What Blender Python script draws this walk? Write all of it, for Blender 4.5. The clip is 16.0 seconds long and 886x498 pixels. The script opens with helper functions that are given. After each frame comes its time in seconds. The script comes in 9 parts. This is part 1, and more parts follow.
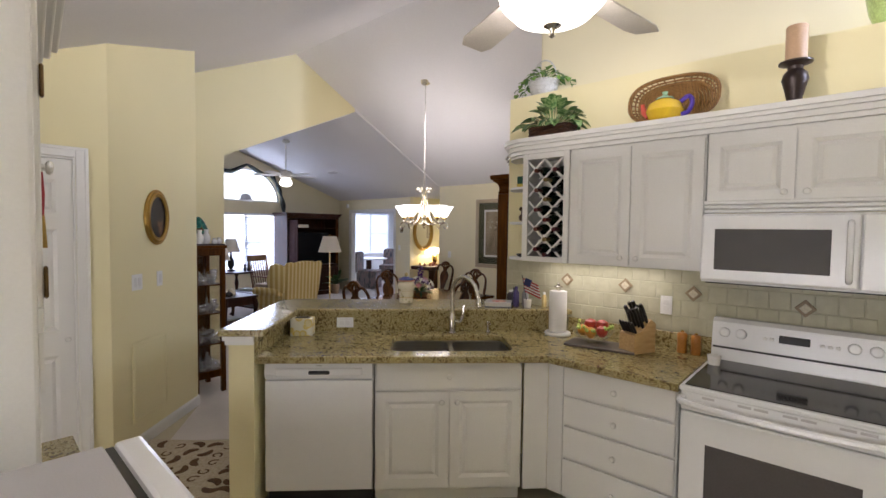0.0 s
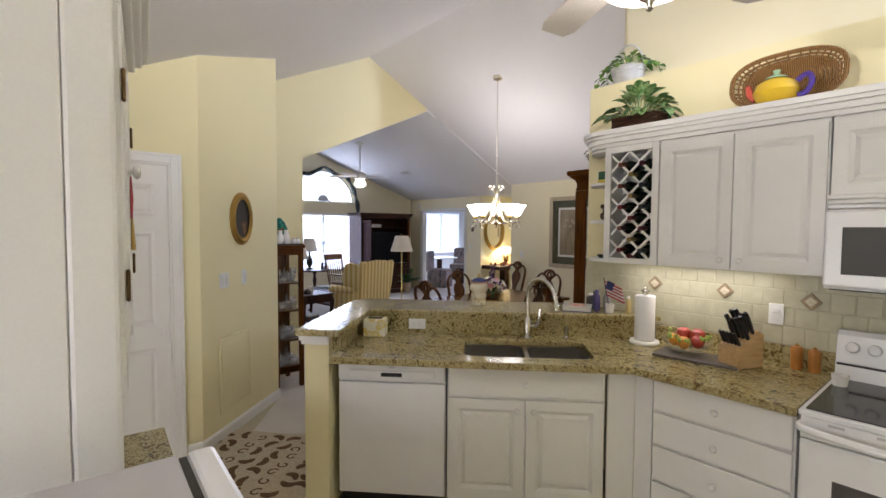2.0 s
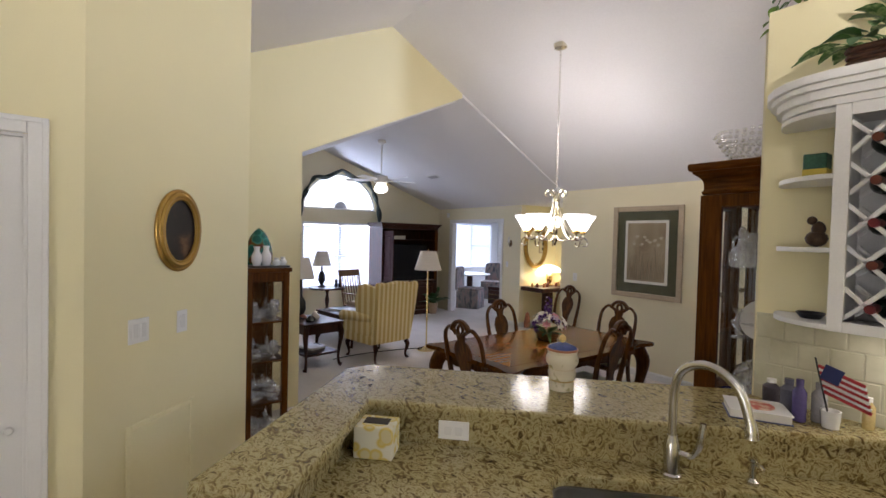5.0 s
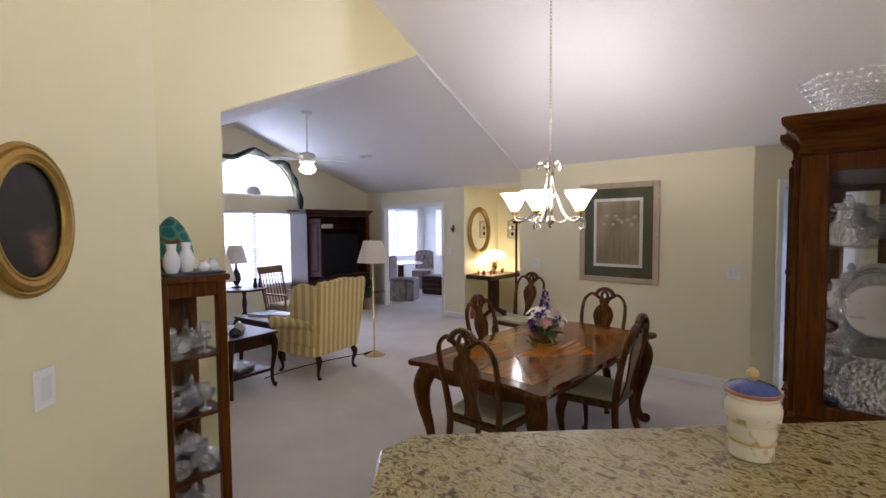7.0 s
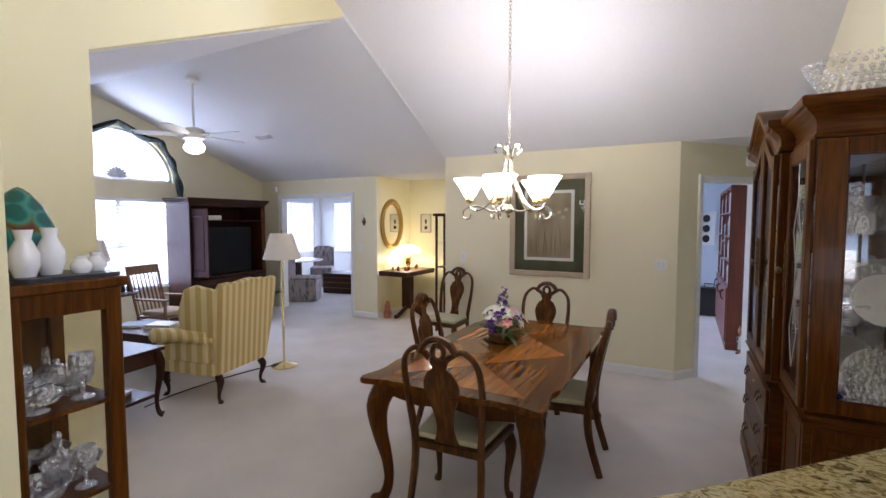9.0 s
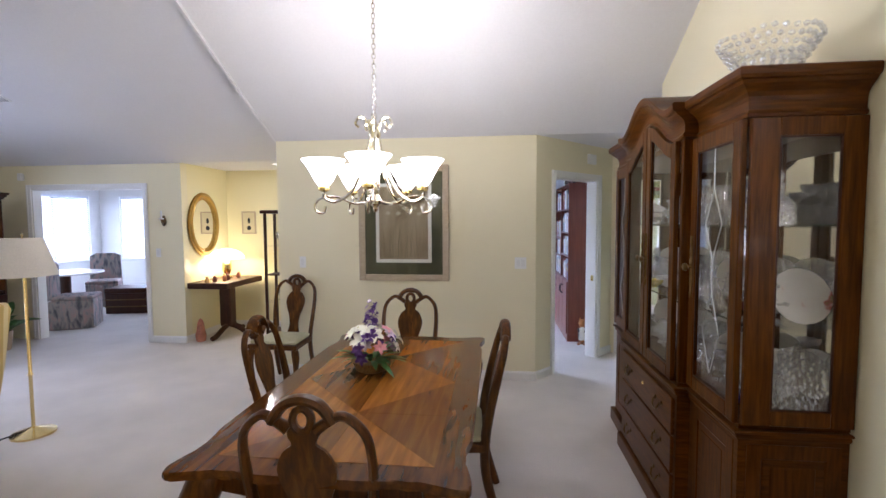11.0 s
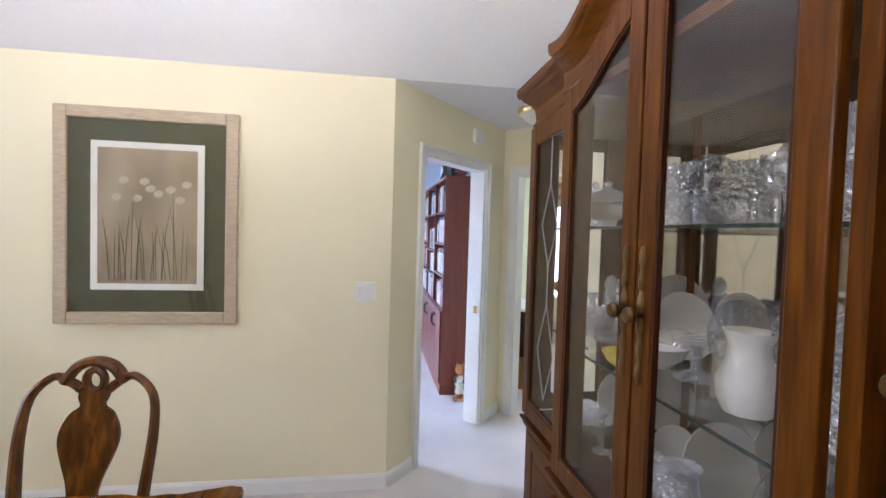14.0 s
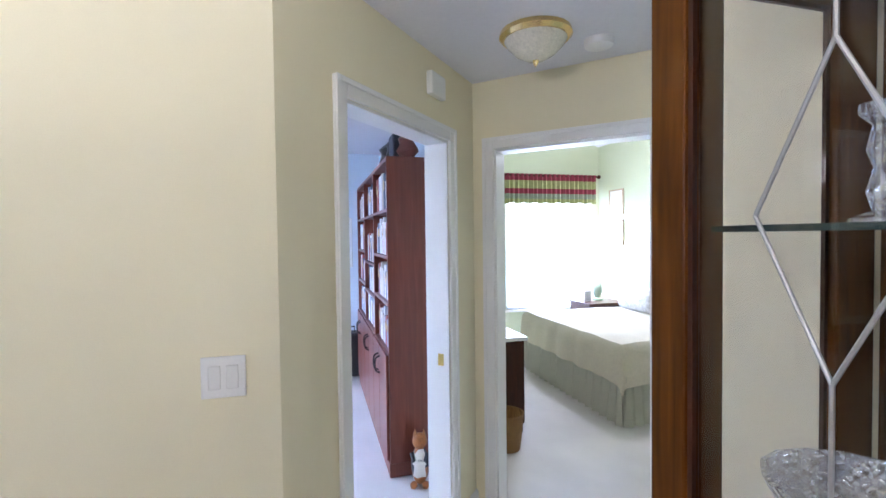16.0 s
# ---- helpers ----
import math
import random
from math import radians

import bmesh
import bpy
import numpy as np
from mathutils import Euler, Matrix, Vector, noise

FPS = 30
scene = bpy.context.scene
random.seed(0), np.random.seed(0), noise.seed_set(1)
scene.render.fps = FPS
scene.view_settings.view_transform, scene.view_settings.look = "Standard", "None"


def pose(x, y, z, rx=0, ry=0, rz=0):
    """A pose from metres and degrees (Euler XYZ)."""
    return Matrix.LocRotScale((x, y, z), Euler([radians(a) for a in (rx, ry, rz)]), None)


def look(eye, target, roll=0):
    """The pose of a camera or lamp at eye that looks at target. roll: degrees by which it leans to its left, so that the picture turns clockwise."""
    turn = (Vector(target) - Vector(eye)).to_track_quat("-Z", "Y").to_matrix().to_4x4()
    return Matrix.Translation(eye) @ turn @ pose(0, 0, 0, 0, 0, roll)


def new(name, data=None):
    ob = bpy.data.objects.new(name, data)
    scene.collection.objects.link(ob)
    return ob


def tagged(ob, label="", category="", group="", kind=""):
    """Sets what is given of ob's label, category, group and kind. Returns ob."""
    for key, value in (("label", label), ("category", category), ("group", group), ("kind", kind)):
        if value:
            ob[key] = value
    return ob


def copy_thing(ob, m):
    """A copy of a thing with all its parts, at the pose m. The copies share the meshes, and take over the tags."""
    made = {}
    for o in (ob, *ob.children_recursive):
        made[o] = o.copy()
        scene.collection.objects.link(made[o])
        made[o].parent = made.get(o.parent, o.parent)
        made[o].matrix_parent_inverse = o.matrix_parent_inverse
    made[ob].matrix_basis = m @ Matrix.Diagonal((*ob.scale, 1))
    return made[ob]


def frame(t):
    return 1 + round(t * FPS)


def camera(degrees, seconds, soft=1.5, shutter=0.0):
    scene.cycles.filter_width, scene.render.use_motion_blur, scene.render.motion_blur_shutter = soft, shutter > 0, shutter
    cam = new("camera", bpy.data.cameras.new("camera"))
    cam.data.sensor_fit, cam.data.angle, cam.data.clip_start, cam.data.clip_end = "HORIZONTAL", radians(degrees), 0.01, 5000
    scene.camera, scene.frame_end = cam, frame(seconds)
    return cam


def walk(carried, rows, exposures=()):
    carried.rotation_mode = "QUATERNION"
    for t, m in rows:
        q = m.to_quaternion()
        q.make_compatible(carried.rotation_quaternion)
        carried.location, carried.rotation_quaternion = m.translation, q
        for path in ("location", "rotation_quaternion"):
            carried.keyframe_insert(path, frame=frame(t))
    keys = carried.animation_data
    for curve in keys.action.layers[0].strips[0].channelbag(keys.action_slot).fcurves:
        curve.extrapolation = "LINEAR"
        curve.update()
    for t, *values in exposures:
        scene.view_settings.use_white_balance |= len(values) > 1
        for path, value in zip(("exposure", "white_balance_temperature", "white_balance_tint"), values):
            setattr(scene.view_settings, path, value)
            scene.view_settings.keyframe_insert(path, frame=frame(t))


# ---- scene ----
cam = camera(87.8, 16.0)

PATH = [
    (0, (0.664, 0.595, 1.634), (-0.66, 2.092, 1.55), 0.7),
    (0.5, (0.652, 0.599, 1.642), (-0.76, 2.013, 1.559), 0.3),
    (1, (0.638, 0.6, 1.642), (-0.836, 1.949, 1.564), -0.0),
    (1.5, (0.615, 0.611, 1.641), (-0.895, 1.92, 1.56), 0.1),
    (2, (0.569, 0.656, 1.64), (-0.965, 1.936, 1.548), 0.4),
    (2.5, (0.473, 0.761, 1.641), (-1.082, 2.014, 1.544), 0.8),
    (3, (0.332, 0.913, 1.644), (-1.243, 2.143, 1.571), 1.1),
    (3.5, (0.139, 1.099, 1.664), (-1.456, 2.305, 1.603), 1.1),
    (4, (-0.089, 1.26, 1.677), (-1.703, 2.44, 1.632), 1.1),
    (4.5, (-0.361, 1.379, 1.697), (-1.98, 2.554, 1.661), 1.3),
    (4.7, (-0.466, 1.422, 1.699), (-2.082, 2.599, 1.659), 1.4),
    (7, (-1.679, 1.622, 1.681), (-3.014, 3.107, 1.578), -0.4),
    (7.5, (-1.89, 1.591, 1.673), (-3.11, 3.173, 1.573), -0.2),
    (8, (-2.092, 1.58, 1.664), (-3.212, 3.234, 1.562), -0.2),
    (8.2, (-2.136, 1.602, 1.644), (-3.23, 3.272, 1.537), -0.1),
    (10.3, (-2.719, 2.12, 1.614), (-3.221, 4.052, 1.498), -0.5),
    (10.5, (-2.744, 2.185, 1.605), (-3.172, 4.136, 1.491), -0.6),
    (11, (-2.835, 2.391, 1.601), (-3.06, 4.375, 1.479), -0.3),
    (11.5, (-2.903, 2.642, 1.586), (-2.915, 4.639, 1.468), -0.4),
    (12, (-2.92, 2.937, 1.574), (-2.74, 4.926, 1.478), -0.2),
    (12.5, (-2.84, 3.249, 1.529), (-2.541, 5.225, 1.467), 0.2),
    (13, (-2.739, 3.564, 1.543), (-2.409, 5.536, 1.493), 1.0),
    (13.5, (-2.612, 3.897, 1.56), (-2.312, 5.873, 1.498), 1.7),
    (14, (-2.538, 4.256, 1.54), (-2.241, 6.233, 1.47), 1.7),
    (14.5, (-2.452, 4.62, 1.539), (-2.133, 6.592, 1.458), 1.0),
    (15, (-2.423, 4.962, 1.549), (-2.048, 6.925, 1.471), 0.3),
    (15.5, (-2.394, 5.285, 1.566), (-1.931, 7.23, 1.501), -0.1),
    (16, (-2.334, 5.595, 1.564), (-1.797, 7.521, 1.509), -0.7),
]
walk(cam, [(t, look(eye, target, roll)) for t, eye, target, roll in PATH], [(0,-.22,6250,19),(1.5,-.16,6250,19),(2.5,.04,6150,15),(3.5,-.02,6150,16),(4.5,-.1,6250,17),(7,.08,6150,21),(8,.22,6050,20),(10.3,.58,5850,18),(11,.6,5850,18),(12.5,1.0,5750,14),(14.5,1.25,5650,19),(16,1.22,5450,17)])

# ---- world, sun and lamps ----
world = bpy.data.worlds.new("sky")
scene.world = world
world.use_nodes = True
sky = world.node_tree.nodes.new("ShaderNodeTexSky")
sky.sky_type, sky.sun_disc, sky.sun_elevation, sky.sun_rotation = "NISHITA", False, radians(38), radians(120)
world.node_tree.links.new(sky.outputs[0], world.node_tree.nodes["Background"].inputs["Color"])
world.node_tree.nodes["Background"].inputs["Strength"].default_value = 0.12
sun = new("sun", bpy.data.lights.new("sun", "SUN"))
sun.data.energy, sun.data.angle, sun.data.color = 2.5, radians(0.5), (1.0, 0.95, 0.88)
sun.matrix_basis = pose(0, 0, 10, 52, 0, 60)


def lamp(name, kind, x, y, z, power, color=(1, 1, 1), size=0.1, size_y=None, rx=0, ry=0, rz=0):
    data = bpy.data.lights.new(name, kind)
    data.energy, data.color = power, color
    if kind == "AREA":
        data.shape, data.size, data.size_y = "RECTANGLE", size, size_y or size
    else:
        data.shadow_soft_size = size
    ob = new(name, data)
    ob.matrix_basis = pose(x, y, z, rx, ry, rz)
    return ob


WARM, DAY = (1.0, 0.94, 0.86), (0.64, 0.75, 1.0)
# daylight in the window openings, known ones and added ones
lamp("daylight_gable", "AREA", -9.80, 5.47, 1.75, 115, DAY, 1.7, 2.4, rx=90, rz=-90)
lamp("daylight_sunroom", "AREA", -8.6, 12.4, 1.5, 150, DAY, 5.6, 1.5, rx=-90)
lamp("daylight_sunroom_side", "AREA", -12.2, 10.2, 1.5, 80, DAY, 3.4, 1.5, rx=90, rz=-90)
# added fill through a study window that is never in view
lamp("daylight_study", "AREA", -4.8, 9.2, 1.45, 120, DAY, 1.6, 1.3, rx=90, rz=-90)
lamp("daylight_bedroom", "AREA", 0.82, 11.6, 1.35, 85, DAY, 1.3, 1.6, rx=-90)
# unseen source added at the ledge's end, turned to brighten the upper range wall
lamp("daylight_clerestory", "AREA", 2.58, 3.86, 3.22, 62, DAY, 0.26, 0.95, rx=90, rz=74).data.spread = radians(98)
# fill for the kitchen from an added window behind the viewer
lamp("daylight_kitchen", "AREA", 0.2, -1.8, 1.4, 108, (0.97, 0.96, 0.94), 2.4, 1.2, rx=90)
# lamps of the rooms
lamp("fan_bulb", "POINT", -0.10, 1.99, 2.445, 96, WARM, 0.04)
lamp("living_fan_bulb", "POINT", -7.6, 5.3, 2.46, 7, WARM, 0.08)
for k in range(5):
    a = radians(62 + 72 * k)
    lamp("chandelier_bulb", "POINT", -3.503 + 0.25 * math.cos(a), 4.93 + 0.25 * math.sin(a), 1.93, 9.0, WARM, 0.05)
lamp("desk_bulb", "POINT", -6.64, 8.57, 1.13, 11, (1.0, 0.78, 0.45), 0.06)
lamp("nook_spot", "AREA", -5.9, 8.2, 2.37, 6, WARM, 0.12)
lamp("under_cabinet_light", "AREA", -0.6, 3.55, 1.41, 2.1, WARM, 0.8, 0.06)
# bulb added at the bedroom fan to brighten the bed's shaded side
lamp("bedroom_fan_bulb", "POINT", 0.6, 9.4, 2.56, 30, (1.0, 0.97, 0.92), 0.08)
lamp("bedside_bulb", "POINT", 1.3, 11.0, 1.25, 16, WARM, 0.06)

# ---- small building helpers ----
def part(name, bm, material, parent=None, label="", smooth=False):
    """One mesh object from a bmesh, under a thing or a part."""
    me = bpy.data.meshes.new(name)
    bmesh.ops.recalc_face_normals(bm, faces=bm.faces[:])
    bm.to_mesh(me)
    bm.free()
    me.materials.append(material)
    if smooth:
        for p in me.polygons:
            p.use_smooth = True
        me.set_sharp_from_angle(angle=radians(40))
    ob = new(name, me)
    if parent is not None:
        ob.parent = parent
    return tagged(ob, label=label)


def thing(name, label, category, x=0, y=0, z=0, rz=0, group="", kind=""):
    """An empty at a thing's base that carries its parts."""
    ob = new(name)
    ob.empty_display_size = 0.1
    ob.matrix_basis = pose(x, y, z, 0, 0, rz)
    return tagged(ob, label, category, group, kind)


def solo(name, bm, material, label, category, m=None, group="", kind="", smooth=False):
    """A thing that is one mesh."""
    ob = part(name, bm, material, smooth=smooth)
    if m is not None:
        ob.matrix_basis = m
    return tagged(ob, label, category, group, kind)


def setting(name, bm, material, label="", smooth=False):
    return tagged(part(name, bm, material, smooth=smooth), label, kind="structure")


def BM():
    return bmesh.new()


def box(bm, x0, y0, z0, x1, y1, z1, bevel=0.0, seg=1, m=None):
    r = bmesh.ops.create_cube(bm, size=1)
    vs = r["verts"]
    sx, sy, sz = x1 - x0, y1 - y0, z1 - z0
    for v in vs:
        v.co = Vector((x0 + (v.co.x + 0.5) * sx, y0 + (v.co.y + 0.5) * sy, z0 + (v.co.z + 0.5) * sz))
    if bevel > 0:
        b = min(bevel, 0.45 * min(abs(sx), abs(sy), abs(sz)))
        es = list({e for v in vs for e in v.link_edges})
        out = bmesh.ops.bevel(bm, geom=es, offset=b, segments=seg, affect="EDGES", profile=0.5)
        vs = list({v for f in out["faces"] for v in f.verts} | {v for v in vs if v.is_valid})
    if m is not None:
        bmesh.ops.transform(bm, matrix=m, verts=[v for v in vs if v.is_valid])
    return vs


def bx(*a, **k):
    bm = BM()
    box(bm, *a, **k)
    return bm


def prism(bm, pts, axis, d0, d1, bevel=0.0):
    """A polygon in the plane across axis, drawn from d0 to d1. pts in (a, b): x: (y, z); y: (x, z); z: (x, y)."""
    def at(a, b, d):
        return {"x": (d, a, b), "y": (a, d, b), "z": (a, b, d)}[axis]
    lo = [bm.verts.new(at(a, b, d0)) for a, b in pts]
    hi = [bm.verts.new(at(a, b, d1)) for a, b in pts]
    n = len(pts)
    fs = [bm.faces.new(lo), bm.faces.new(hi[::-1])]
    for i in range(n):
        fs.append(bm.faces.new((lo[i], lo[(i + 1) % n], hi[(i + 1) % n], hi[i])))
    if bevel > 0:
        es = list({e for f in fs[:2] for e in f.edges})
        bmesh.ops.bevel(bm, geom=es, offset=bevel, segments=2, affect="EDGES", profile=0.5)
    return lo + hi


def lathe(bm, prof, seg=20, x=0, y=0, z=0, m=None, close=True):
    """Turn a profile of (radius, height) round the upright axis."""
    rings = []
    for r, h in prof:
        if r < 1e-5:
            rings.append([bm.verts.new((x, y, z + h))])
        else:
            rings.append([bm.verts.new((x + r * math.cos(2 * math.pi * i / seg), y + r * math.sin(2 * math.pi * i / seg), z + h)) for i in range(seg)])
    for a, b in zip(rings, rings[1:]):
        for i in range(seg):
            j = (i + 1) % seg
            q = [a[i % len(a)], a[j % len(a)], b[j % len(b)], b[i % len(b)]]
            q = list(dict.fromkeys(q))
            if len(q) > 2:
                bm.faces.new(q)
    if close:
        for ring in (rings[0], rings[-1]):
            if len(ring) > 2:
                bm.faces.new(ring)
    if m is not None:
        bmesh.ops.transform(bm, matrix=m, verts=[v for r in rings for v in r])
    return [v for r in rings for v in r]


def tube(bm, pts, r, seg=8, flat=1.0, cap=True, loop=False):
    """Sweep a round (or flattened) section along points; r may be a list."""
    pts = [Vector(p) for p in pts]
    n = len(pts)
    rs = r if isinstance(r, (list, tuple)) else [r] * n
    rings, ref = [], None
    for i, p in enumerate(pts):
        a = pts[(i - 1) % n] if (loop or i) else p
        b = pts[(i + 1) % n] if (loop or i < n - 1) else p
        d = (b - a).normalized()
        if ref is None:
            ref = Vector((0, 0, 1)) if abs(d.z) < 0.9 else Vector((1, 0, 0))
        s = d.cross(ref).normalized()
        ref = s.cross(d).normalized()
        rings.append([bm.verts.new(p + rs[i] * (math.cos(2 * math.pi * k / seg) * s + flat * math.sin(2 * math.pi * k / seg) * ref)) for k in range(seg)])
    pairs = list(zip(rings, rings[1:]))
    if loop:
        pairs.append((rings[-1], rings[0]))
    for a, b in pairs:
        for k in range(seg):
            bm.faces.new((a[k], a[(k + 1) % seg], b[(k + 1) % seg], b[k]))
    if cap and not loop:
        bm.faces.new(rings[0][::-1])
        bm.faces.new(rings[-1])


def spline(pts, n=8):
    """A smooth run of points through pts."""
    out = []
    P = [Vector(p) for p in pts]
    for i in range(len(P) - 1):
        a, b, c, d = P[max(i - 1, 0)], P[i], P[i + 1], P[min(i + 2, len(P) - 1)]
        for k in range(n):
            t = k / n
            out.append(0.5 * ((2 * b) + (c - a) * t + (2 * a - 5 * b + 4 * c - d) * t * t + (3 * b - a - 3 * c + d) * t ** 3))
    out.append(P[-1])
    return out


def blob(bm, x, y, z, rx, ry, rz, sub=2, m=None):
    r = bmesh.ops.create_icosphere(bm, subdivisions=sub, radius=1)
    for v in r["verts"]:
        v.co = Vector((x + v.co.x * rx, y + v.co.y * ry, z + v.co.z * rz))
    if m is not None:
        bmesh.ops.transform(bm, matrix=m, verts=r["verts"])
    return r["verts"]


def jitter(verts, amp, scale):
    for v in verts:
        v.co += amp * noise.noise_vector(v.co * scale)


def raised_panel(bm, x0, z0, x1, z1, y, depth=0.012, rim=0.02):
    """A raised field on a front that faces -y at y."""
    d = rim
    a = [(x0, z0), (x1, z0), (x1, z1), (x0, z1)]
    b = [(x0 + d, z0 + d), (x1 - d, z0 + d), (x1 - d, z1 - d), (x0 + d, z1 - d)]
    c = [(x0 + 2 * d, z0 + 2 * d), (x1 - 2 * d, z0 + 2 * d), (x1 - 2 * d, z1 - 2 * d), (x0 + 2 * d, z1 - 2 * d)]
    ra = [bm.verts.new((p, y, q)) for p, q in a]
    rb = [bm.verts.new((p, y + depth, q)) for p, q in b]
    rc = [bm.verts.new((p, y + 0.002, q)) for p, q in c]
    for s, t in ((ra, rb), (rb, rc)):
        for i in range(4):
            bm.faces.new((s[i], s[(i + 1) % 4], t[(i + 1) % 4], t[i]))
    bm.faces.new(rc)


def panel_door(bm, x0, z0, x1, z1, y, t, panels, bevel=0.003):
    """A slab whose front at y faces -y, with raised fields let in. panels: (x0, z0, x1, z1), in one column from below or a grid."""
    xs = sorted({x0, x1, *[p[0] for p in panels], *[p[2] for p in panels]})
    zs = sorted({z0, z1, *[p[1] for p in panels], *[p[3] for p in panels]})
    V = {(i, k): bm.verts.new((a, y, b)) for i, a in enumerate(xs) for k, b in enumerate(zs)}
    for i in range(len(xs) - 1):
        for k in range(len(zs) - 1):
            cx, cz = (xs[i] + xs[i + 1]) / 2, (zs[k] + zs[k + 1]) / 2
            if any(p[0] < cx < p[2] and p[1] < cz < p[3] for p in panels):
                continue
            bm.faces.new((V[i, k], V[i + 1, k], V[i + 1, k + 1], V[i, k + 1]))
    for p in panels:
        raised_panel(bm, *p, y)
    W = [bm.verts.new((a, y + t, b)) for a, b in ((x0, z0), (x1, z0), (x1, z1), (x0, z1))]
    F = [bm.verts.new((a, y, b)) for a, b in ((x0, z0), (x1, z0), (x1, z1), (x0, z1))]
    bm.faces.new(W[::-1])
    for i in range(4):
        bm.faces.new((F[i], F[(i + 1) % 4], W[(i + 1) % 4], W[i]))
    bmesh.ops.remove_doubles(bm, verts=bm.verts[:], dist=1e-5)

# ---- materials ----
def mat(name, color, rough=0.5, metal=0.0, vary=0.06, scale=6.0, fine=120.0, bump=0.05, spec=0.5, coat=0.0, random_tint=0.0):
    """A surface whose colour varies at two scales, with a fine relief."""
    m = bpy.data.materials.new(name)
    m.use_nodes = True
    nt = m.node_tree
    b = nt.nodes["Principled BSDF"]
    b.inputs["Roughness"].default_value = rough
    b.inputs["Metallic"].default_value = metal
    b.inputs["Specular IOR Level"].default_value = spec
    b.inputs["Coat Weight"].default_value = coat
    b.inputs["Coat Roughness"].default_value = 0.12
    tc = nt.nodes.new("ShaderNodeTexCoord")
    n1, n2 = nt.nodes.new("ShaderNodeTexNoise"), nt.nodes.new("ShaderNodeTexNoise")
    for n, s, d in ((n1, scale, 3), (n2, fine, 2)):
        n.inputs["Scale"].default_value = s
        n.inputs["Detail"].default_value = d
        nt.links.new(tc.outputs["Object"], n.inputs["Vector"])
    add = nt.nodes.new("ShaderNodeMath")
    add.operation = "ADD"
    nt.links.new(n1.outputs["Fac"], add.inputs[0])
    nt.links.new(n2.outputs["Fac"], add.inputs[1])
    src = add.outputs[0]
    if random_tint:
        oi = nt.nodes.new("ShaderNodeObjectInfo")
        ma = nt.nodes.new("ShaderNodeMath")
        ma.operation = "MULTIPLY_ADD"
        ma.inputs[1].default_value = random_tint
        nt.links.new(oi.outputs["Random"], ma.inputs[0])
        nt.links.new(src, ma.inputs[2])
        src = ma.outputs[0]
    mr = nt.nodes.new("ShaderNodeMapRange")
    mr.inputs["From Min"].default_value = 0.6
    mr.inputs["From Max"].default_value = 1.4 + random_tint
    nt.links.new(src, mr.inputs["Value"])
    mix = nt.nodes.new("ShaderNodeMix")
    mix.data_type = "RGBA"
    c = Vector(color)
    mix.inputs[6].default_value = (*[max(0, v * (1 - vary)) for v in c], 1)
    mix.inputs[7].default_value = (*[min(1, v * (1 + vary)) for v in c], 1)
    nt.links.new(mr.outputs[0], mix.inputs[0])
    nt.links.new(mix.outputs[2], b.inputs["Base Color"])
    if bump:
        bp = nt.nodes.new("ShaderNodeBump")
        bp.inputs["Strength"].default_value = bump
        bp.inputs["Distance"].default_value = 0.004
        nt.links.new(n2.outputs["Fac"], bp.inputs["Height"])
        nt.links.new(bp.outputs[0], b.inputs["Normal"])
    return m


def ramp_mat(name, stops, tex="noise", scale=8.0, detail=6.0, rough=0.4, stretch=(1, 1, 1), bump=0.1, coat=0.0, distort=0.0, random_shift=False, metal=0.0, turn=(0, 0, 0), spec=0.4):
    """A surface drawn by a noise, wave or voronoi pattern through a colour ramp."""
    m = bpy.data.materials.new(name)
    m.use_nodes = True
    nt = m.node_tree
    b = nt.nodes["Principled BSDF"]
    b.inputs["Roughness"].default_value = rough
    b.inputs["Metallic"].default_value = metal
    b.inputs["Coat Weight"].default_value = coat
    b.inputs["Coat Roughness"].default_value = 0.1
    b.inputs["Specular IOR Level"].default_value = spec
    tc = nt.nodes.new("ShaderNodeTexCoord")
    mp = nt.nodes.new("ShaderNodeMapping")
    mp.inputs["Scale"].default_value = stretch
    mp.inputs["Rotation"].default_value = [radians(a) for a in turn]
    nt.links.new(tc.outputs["Object"], mp.inputs["Vector"])
    if random_shift:
        oi = nt.nodes.new("ShaderNodeObjectInfo")
        sc = nt.nodes.new("ShaderNodeMath")
        sc.operation = "MULTIPLY"
        sc.inputs[1].default_value = 20
        nt.links.new(oi.outputs["Random"], sc.inputs[0])
        nt.links.new(sc.outputs[0], mp.inputs["Location"])
    if tex == "noise":
        t = nt.nodes.new("ShaderNodeTexNoise")
        t.inputs["Detail"].default_value = detail
        t.inputs["Distortion"].default_value = distort
        out = t.outputs["Fac"]
    elif tex == "wave":
        t = nt.nodes.new("ShaderNodeTexWave")
        t.inputs["Distortion"].default_value = distort
        t.inputs["Detail"].default_value = detail
        t.inputs["Detail Scale"].default_value = 1.5
        out = t.outputs["Fac"]
    else:
        t = nt.nodes.new("ShaderNodeTexVoronoi")
        out = t.outputs["Distance"]
    t.inputs["Scale"].default_value = scale
    nt.links.new(mp.outputs[0], t.inputs["Vector"])
    cr = nt.nodes.new("ShaderNodeValToRGB")
    els = cr.color_ramp.elements
    while len(els) < len(stops):
        els.new(0.5)
    for e, (p, c) in zip(els, stops):
        e.position, e.color = p, (*c, 1)
    nt.links.new(out, cr.inputs[0])
    nt.links.new(cr.outputs[0], b.inputs["Base Color"])
    if bump:
        bp = nt.nodes.new("ShaderNodeBump")
        bp.inputs["Strength"].default_value = bump
        bp.inputs["Distance"].default_value = 0.003
        nt.links.new(out, bp.inputs["Height"])
        nt.links.new(bp.outputs[0], b.inputs["Normal"])
    return m


